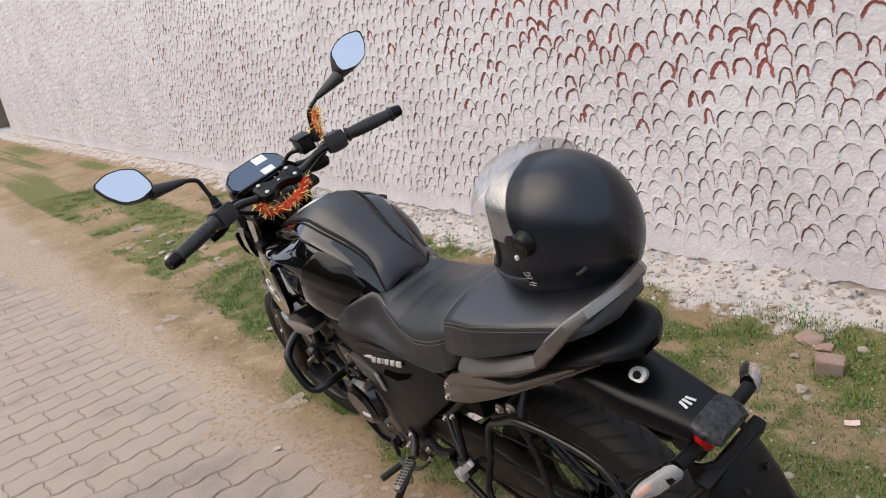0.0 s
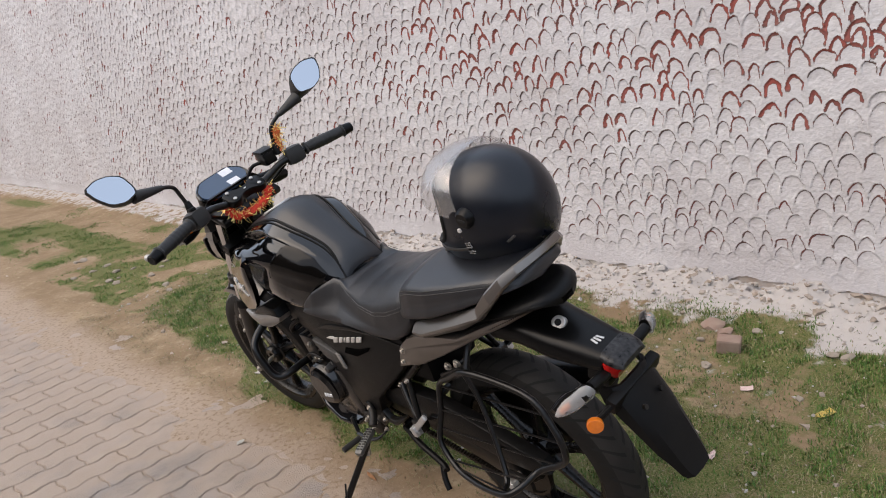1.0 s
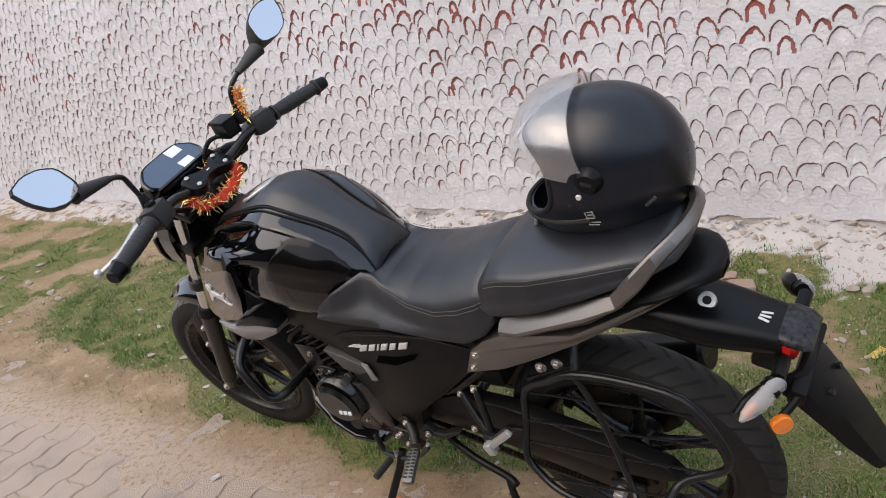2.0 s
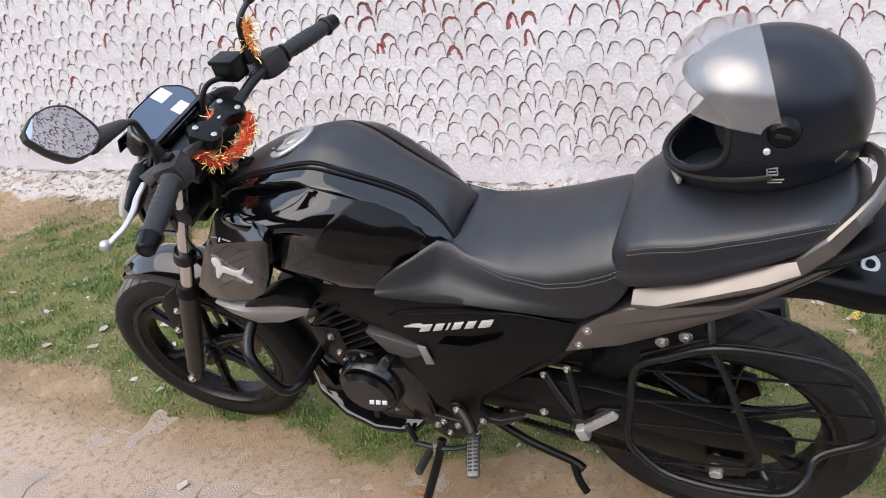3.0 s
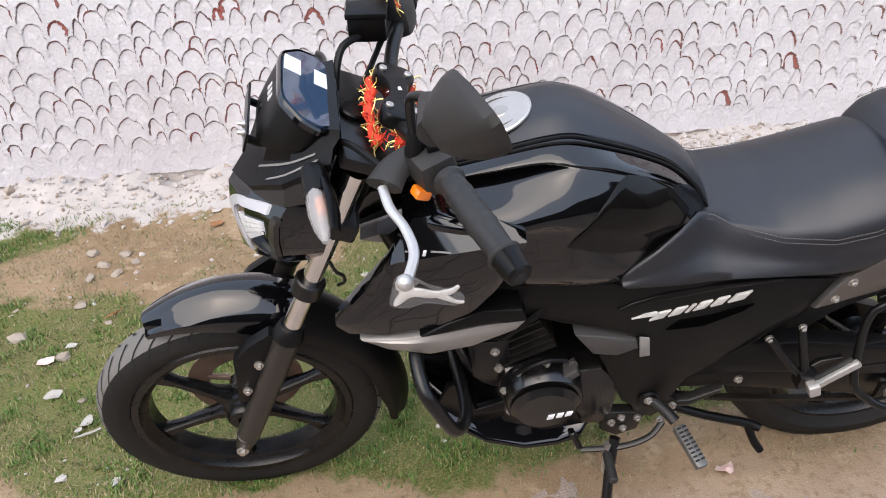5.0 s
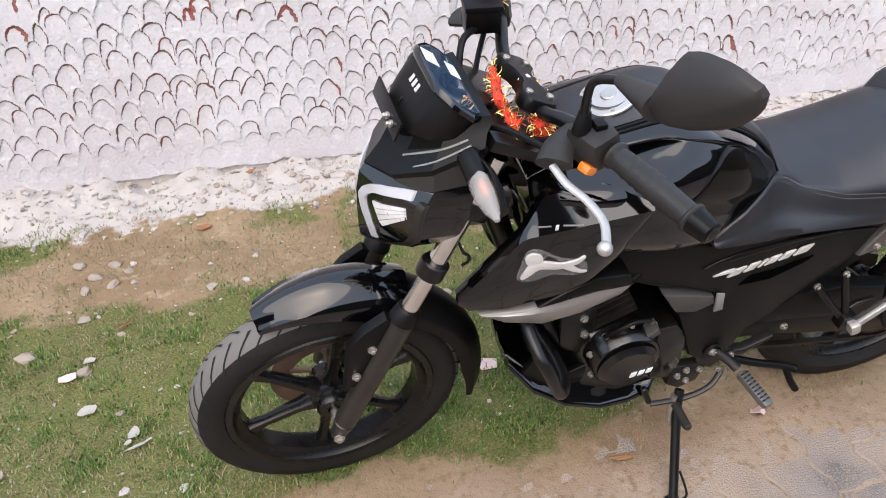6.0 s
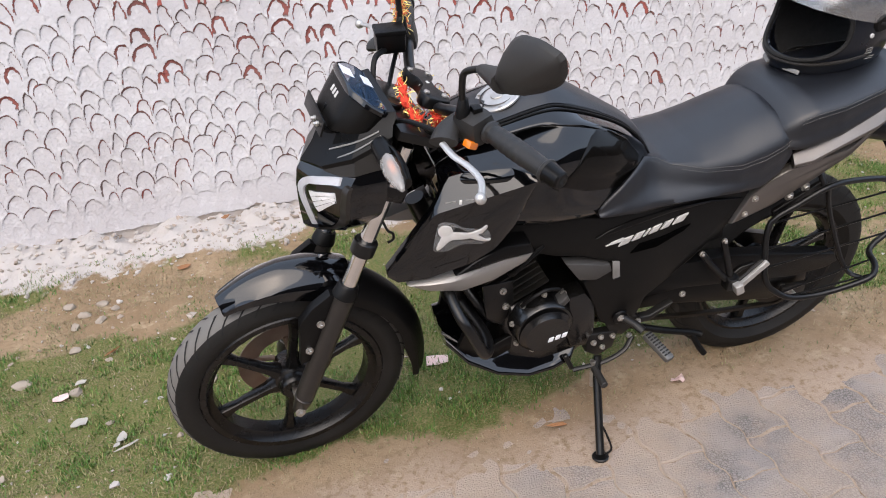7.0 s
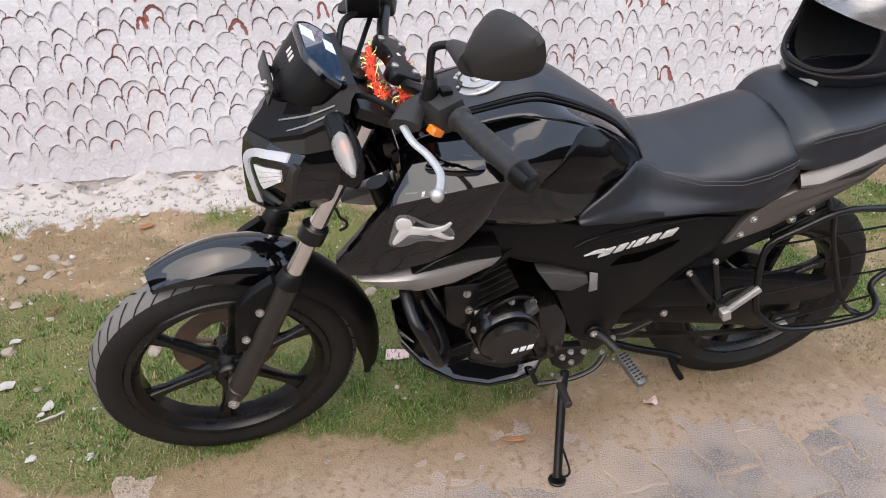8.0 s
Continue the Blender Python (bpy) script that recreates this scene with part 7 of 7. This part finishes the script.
M["blockstone"] = material("pale_block_stone", (0.46, 0.40, 0.32), 0.92, second=(0.36, 0.30, 0.23), scale=14, bump=0.5, bump_scale=70)


def stone(x, y, size, mat="stone", flat=0.6, seed=0, name="stone", label="", category="stone"):
    """A broken stone: a rough icosphere, half sunk."""
    rng = random.Random(seed * 131 + 7)
    bm = bmesh.new()
    bmesh.ops.create_icosphere(bm, subdivisions=2, radius=size / 2)
    off = Vector((rng.random() * 50, rng.random() * 50, 0))
    for v in bm.verts:
        k = noise.noise(v.co * (2.4 / size) + off)
        v.co *= 1 + 0.42 * k
        v.co.z *= flat
        v.co.x *= 1.0 + 0.35 * math.sin(seed)
    ob = part(name, bm, M[mat], None, angle=28)
    ob.matrix_world = pose(x, y, height_at(x, y) + size * flat * 0.22, rng.uniform(-12, 12), rng.uniform(-12, 12), rng.uniform(0, 360))
    tagged(ob, label or "pale broken stone lying in the soil", category, group="stones by the wall")
    return ob


STONES = [(-0.751, 1.292, 0.055), (-0.636, 1.270, 0.050), (-0.687, 1.199, 0.045), (-0.689, 0.954, 0.050), (-0.653, 0.678, 0.055), (-0.532, 0.473, 0.030), (-0.242, 0.577, 0.050),
          (-0.624, 1.137, 0.045), (-0.83, 0.803, 0.055), (-0.567, 0.84, 0.025), (1.074, 1.308, 0.045), (1.194, 1.126, 0.06), (1.240, 1.442, 0.05), (1.566, 1.039, 0.030),
          (1.381, 0.703, 0.030), (1.546, 1.377, 0.05), (1.593, 1.376, 0.055), (-1.273, 0.749, 0.045), (-1.539, 0.599, 0.04), (0.419, 0.757, 0.045), (-0.71, 1.12, 0.04), (-0.58, 1.21, 0.035)]
for i, (x, y, s) in enumerate(STONES):
    stone(x, y, s * 0.85, seed=i, flat=0.5)
RUBBLE = random.Random(3)
for i in range(16):
    stone(-3.25 + RUBBLE.gauss(0, 0.5), 0.55 + RUBBLE.gauss(0, 0.10), RUBBLE.uniform(0.03, 0.075), "stone", 0.4, 200 + i, "plaster_chip", "pale chip of fallen plaster on the soil", "rubble")
br = stone(1.212, 1.27, 0.10, "oldbrick", 0.8, 77, "half_brick", "worn pinkish-brown half brick on the grass", "brick")
bm = box((0, 0, 0), (0.088, 0.062, 0.058), 0.008)
for v in bm.verts:
    v.co += 0.004 * Vector((noise.noise(v.co * 40), noise.noise(v.co * 40 + Vector((9, 0, 0))), noise.noise(v.co * 40 + Vector((0, 9, 0)))))
bm.to_mesh(br.data)
bm.free()
br.matrix_world = pose(1.212, 1.27, height_at(1.212, 1.27) + 0.024, 4, 6, 24)
blk = stone(-1.025, 0.815, 0.10, "blockstone", 0.8, 78, "stone_block", "pale beige squared stone block on the grass", "stone")
bm = box((0, 0, 0), (0.098, 0.070, 0.066), 0.010)
for v in bm.verts:
    v.co += 0.007 * Vector((noise.noise(v.co * 30), noise.noise(v.co * 30 + Vector((9, 0, 0))), noise.noise(v.co * 30 + Vector((0, 9, 0)))))
bm.to_mesh(blk.data)
bm.free()
blk.matrix_world = pose(-1.025, 0.815, height_at(-1.025, 0.815) + 0.022, -5, 4, -14)
stone(-0.925, 0.800, 0.050, "paper", 0.5, 79, "plaster_chip", "pale chip of fallen plaster on the soil", "rubble")
stone(1.055, 1.44, 0.10, "oldbrick", 0.35, 31, "brick_shard", "reddish brick shard by the wall", "brick")
stone(1.13, 1.40, 0.055, "oldbrick", 0.4, 32, "brick_shard", "reddish brick shard by the wall", "brick")


def gravel():
    """Crumbs of lime, grit and small stones along the footing and over the soil: one joined mesh."""
    rng = np.random.RandomState(8)
    base = bmesh.new()
    bmesh.ops.create_icosphere(base, subdivisions=1, radius=0.5)
    bv = np.array([v.co[:] for v in base.verts])
    bf = np.array([[v.index for v in f.verts] for f in base.faces])
    base.free()
    n1, n2 = 2600, 1300
    x = np.r_[rng.uniform(-3.5, 2.9, n1), rng.uniform(-2.5, 2.9, n2)]
    y = np.r_[1.84 - np.abs(rng.normal(0, 0.17, n1)), rng.uniform(0.15, 1.5, n2)]
    keep = y > 0.12
    x, y = x[keep], y[keep]
    z = ground_height(x, y)
    s = rng.gamma(2.0, 0.0042, len(x)) + 0.004
    s = np.minimum(s * np.where(y > 1.45, 1.25, 0.7), 0.055)
    co, fa = [], []
    for k in range(len(x)):
        jit = bv * (1 + 0.35 * rng.randn(len(bv), 1)) * np.array([s[k], s[k] * rng.uniform(0.6, 1.1), s[k] * rng.uniform(0.4, 0.8)])
        a = rng.uniform(0, 6.28)
        rx = jit[:, 0] * math.cos(a) - jit[:, 1] * math.sin(a)
        ry = jit[:, 0] * math.sin(a) + jit[:, 1] * math.cos(a)
        co.append(np.stack([rx + x[k], ry + y[k], jit[:, 2] + z[k] + s[k] * 0.1], -1))
        fa.append(bf + k * len(bv))
    me = bpy.data.meshes.new("gravel")
    me.from_pydata(np.concatenate(co).tolist(), [], np.concatenate(fa).tolist())
    m = bpy.data.materials.new("lime_crumbs")
    m.use_nodes = True
    n, l = m.node_tree.nodes, m.node_tree.links
    geo, rmp = n.new("ShaderNodeNewGeometry"), n.new("ShaderNodeValToRGB")
    e = rmp.color_ramp.elements
    e[0].color, e[1].color = (0.440, 0.418, 0.402, 1), (0.300, 0.245, 0.200, 1)
    e.new(0.5).color = (0.370, 0.337, 0.303, 1)
    e.new(0.8).color = (0.296, 0.244, 0.200, 1)
    l.new(geo.outputs["Random Per Island"], rmp.inputs["Fac"])
    l.new(rmp.outputs["Color"], n["Principled BSDF"].inputs["Base Color"])
    n["Principled BSDF"].inputs["Roughness"].default_value = 0.95
    me.materials.append(m)
    tagged(new("gravel", me), "white lime crumbs and grit along the wall footing", "gravel", kind="stuff")


gravel()


def scrap(name, x, y, pts, mat, label, category, lift=0.010, yaw=0, curl=0.006):
    """A crumpled flat scrap: an outline with some thickness, buckled."""
    bm = bmesh.new()
    pts = [(a * ({"paper_scrap": 0.66, "dry_leaf": 0.62}.get(name, 0.85)), b * ({"paper_scrap": 0.66, "dry_leaf": 0.62}.get(name, 0.85))) for a, b in pts]
    c = Vector((sum(p[0] for p in pts) / len(pts), sum(p[1] for p in pts) / len(pts), 0))
    rings = []
    for f, dz in ((0.05, 0.0006), (0.5, 0.0006), (1.0, 0.0006), (1.0, -0.0006), (0.5, -0.0006), (0.05, -0.0006)):
        ring = []
        for p in pts:
            q = c + (Vector((p[0], p[1], 0)) - c) * f
            q.z = dz + curl * (noise.noise(Vector((q.x * 60 + x * 9, q.y * 60, y * 7))) + 1.4 * f * f * noise.noise(Vector((q.x * 25, q.y * 25 + 5, x))))
            ring.append(q)
        rings.append(ring)
    skin(bm, rings)
    ob = part(name, bm, M[mat], None, angle=60)
    ob.matrix_world = pose(x, y, height_at(x, y) + lift, 0, 0, yaw)
    return tagged(ob, label, category)


oval = [(0.03 * math.cos(t) * (1 + 0.15 * math.sin(3 * t)), 0.02 * math.sin(t)) for t in (math.tau * i / 12 for i in range(12))]
big_oval = [(px * 1.25, py * 1.3) for px, py in oval]
card = [(-0.035, -0.02), (0.0, -0.022), (0.034, -0.019), (0.036, 0.018), (0.0, 0.021), (-0.033, 0.02)]
strip = [(-0.05, 0.0), (-0.02, 0.008), (0.02, 0.012), (0.05, 0.028), (0.056, 0.022), (0.024, 0.0), (-0.018, -0.006)]
scrap("paper_scrap", -0.617, 0.500, big_oval, "paper", "pale oval paper scrap on the grass", "paper", yaw=20)
scrap("paper_scrap", -0.476, 0.325, strip, "paper", "curled white paper strip on the grass", "paper", yaw=10)
scrap("paper_scrap", -0.490, 0.380, oval, "paper", "small grey paper scrap on the grass", "paper", yaw=70)
scrap("paper_scrap", -0.690, 0.655, card, "pinkpaper", "torn printed paper on the grass", "paper", yaw=15)
scrap("paper_scrap", -0.640, 0.720, [(a * 0.7, b * 0.7) for a, b in card], "paper", "cream torn card on the grass", "paper", yaw=-10)
scrap("paper_scrap", -0.858, 0.432, oval, "paper", "small white paper scrap", "paper", yaw=100)
scrap("paper_scrap", -0.800, 0.320, oval, "stone", "dirty paper scrap on the grass", "paper", yaw=40)
scrap("paper_scrap", -1.215, 0.493, oval, "paper", "small white paper scrap", "paper", yaw=10)
scrap("paper_scrap", -1.002, 0.293, oval, "stone", "dirty paper scrap on the grass", "paper", yaw=10)
scrap("paper_scrap", -0.500, 0.345, [(a * 0.5, b * 0.5) for a, b in oval], "paper", "tiny white paper scrap", "paper", yaw=33)
scrap("wrapper", 0.436, 0.388, [(a * 1.15, b * 1.2) for a, b in card], "pinkpaper", "pinkish printed wrapper in the grass", "wrapper", yaw=-12)
scrap("wrapper", 1.398, 1.022, [(a * 0.7, b * 0.75) for a, b in card], "pinkpaper", "small printed wrapper in the grass", "wrapper", yaw=30)
scrap("wrapper", 1.665, 0.983, card, "yellow", "crushed yellow and brown wrapper", "wrapper", yaw=60, curl=0.014)
scrap("wrapper", 1.480, 0.600, oval, "pinkpaper", "pale crumpled wrapper in the grass", "wrapper", yaw=60, curl=0.012)
scrap("dry_leaf", 0.640, -0.040, [(a * 0.9, b * 0.9) for a, b in strip], "leaf", "curled orange-brown dry leaf", "leaf", yaw=-20, curl=0.012)
scrap("dry_leaf", 1.040, 0.012, [(a * 1.3, b * 1.3) for a, b in oval], "pinkpaper", "pinkish crumpled leaf on the sand", "leaf", yaw=20, curl=0.016)
scrap("dry_leaf", -0.330, 1.427, [(a * 1.4, b * 1.2) for a, b in oval], "leaf", "brown leaf litter near the wall", "leaf", yaw=0)
scrap("dry_leaf", -0.142, 1.745, oval, "leaf", "yellow-brown leaf on the footing", "leaf", lift=0.03)
scrap("dry_leaf", -0.558, 0.869, strip, "leaf", "long dry brown leaf", "leaf", yaw=30)
scrap("wrapper", 0.010, -0.172, [(a * 0.5, b * 0.45) for a, b in card], "paper", "tiny white chip on the pavers", "wrapper", lift=0.006, yaw=50, curl=0.01)

# ---- pavers: wavy interlocking blocks, their long joints square to the wall ----
PW, PL, GAP = 0.1245, 0.232, 0.0040


def paver_mesh(seed):
    """One wavy-edged paver with a chamfered top."""
    rng = random.Random(seed)
    w, ln, amp, bend = PW / 2 - GAP / 2, PL / 2 - GAP / 2, 0.0092, 0.0060
    half_wave = [(0.0, 0), (0.16, 0.8), (0.34, 0.8), (0.5, 0), (0.66, -0.8), (0.84, -0.8)]
    wave = [(t - 1, a) for t, a in half_wave] + half_wave + [(1.0, 0)]
    right = [(w + amp * a, ln * t) for t, a in wave]
    left = [(-w + amp * a, ln * t) for t, a in reversed(wave)]
    poly = right + [(w * 0.4, ln + bend), (-w * 0.4, ln - bend)] + left + [(-w * 0.4, -ln - bend), (w * 0.4, -ln + bend)]
    bm = bmesh.new()
    inner = inset_poly(poly, 0.0045)
    wob = lambda p: 0.0012 * noise.noise(Vector((p[0] * 30, p[1] * 30, seed * 3.1)))
    skin(bm, [[(a, b, -0.05) for a, b in poly], [(a, b, -0.004) for a, b in poly], [(a, b, wob((a, b))) for a, b in inner]])
    bmesh.ops.recalc_face_normals(bm, faces=bm.faces[:])
    me = bpy.data.meshes.new("paver")
    bm.to_mesh(me)
    bm.free()
    me.materials.append(M["paver"])
    return me


def far_paver():
    """A plain paver for the outer rows: its top and a chamfer, with the same wave."""
    w, ln, amp = PW / 2 - GAP / 2, PL / 2 - GAP / 2, 0.0092
    wave = [(-1.0, 0), (-0.75, 0.8), (-0.25, -0.8), (0.25, 0.8), (0.75, -0.8), (1.0, 0)]
    poly = [(w + amp * a, ln * t) for t, a in wave] + [(-w + amp * a, ln * t) for t, a in reversed(wave)]
    inner = inset_poly(poly, 0.0045)
    k = len(poly)
    verts = [Vector((a, b, -0.006)) for a, b in poly] + [Vector((a, b, 0)) for a, b in inner]
    return verts, [[i, (i + 1) % k, k + (i + 1) % k, k + i] for i in range(k)] + [list(range(k, 2 * k))]


FAR_VERTS, FAR_FACES = far_paver()
variants = [paver_mesh(i) for i in range(5)]
pavement = tagged(new("pavement"), "lane of grey wavy interlocking concrete pavers dusted with sand", "pavement", kind="structure")
rng = random.Random(17)
near, rest_co, rest_fa, rest_n = [], [], [], 0
for i in range(-150, 110):
    x = i * PW + 0.012
    for j in range(-24, 3):
        y = j * PL + (PL / 2 if i % 2 else 0) - 0.02
        lim = (0.16 if x > -0.1 else -0.03) + 0.04 * math.sin(i * 1.7)
        if y > lim or (x < -8 and y < -3.2):
            continue
        m = pose(x + rng.uniform(-0.001, 0.001), y, rng.uniform(-0.0012, 0.0008), rng.uniform(-0.25, 0.25), rng.uniform(-0.35, 0.35), rng.uniform(-0.6, 0.6))
        me = variants[rng.randrange(5)]
        if -2.55 < x < 2.1 and y > -1.72:
            ob = new("paver", me)
            ob.parent = pavement
            ob.matrix_world = m
        else:
            rest_co += [tuple(m @ v) for v in FAR_VERTS]
            rest_fa += [[k + rest_n for k in face] for face in FAR_FACES]
            rest_n += len(FAR_VERTS)
me = bpy.data.meshes.new("outer_pavers")
me.from_pydata(rest_co, [], rest_fa)
me.materials.append(M["paver"])
ob = tagged(new("outer_pavers", me), "grey pavers further along the lane", kind="stuff")
ob.parent = pavement
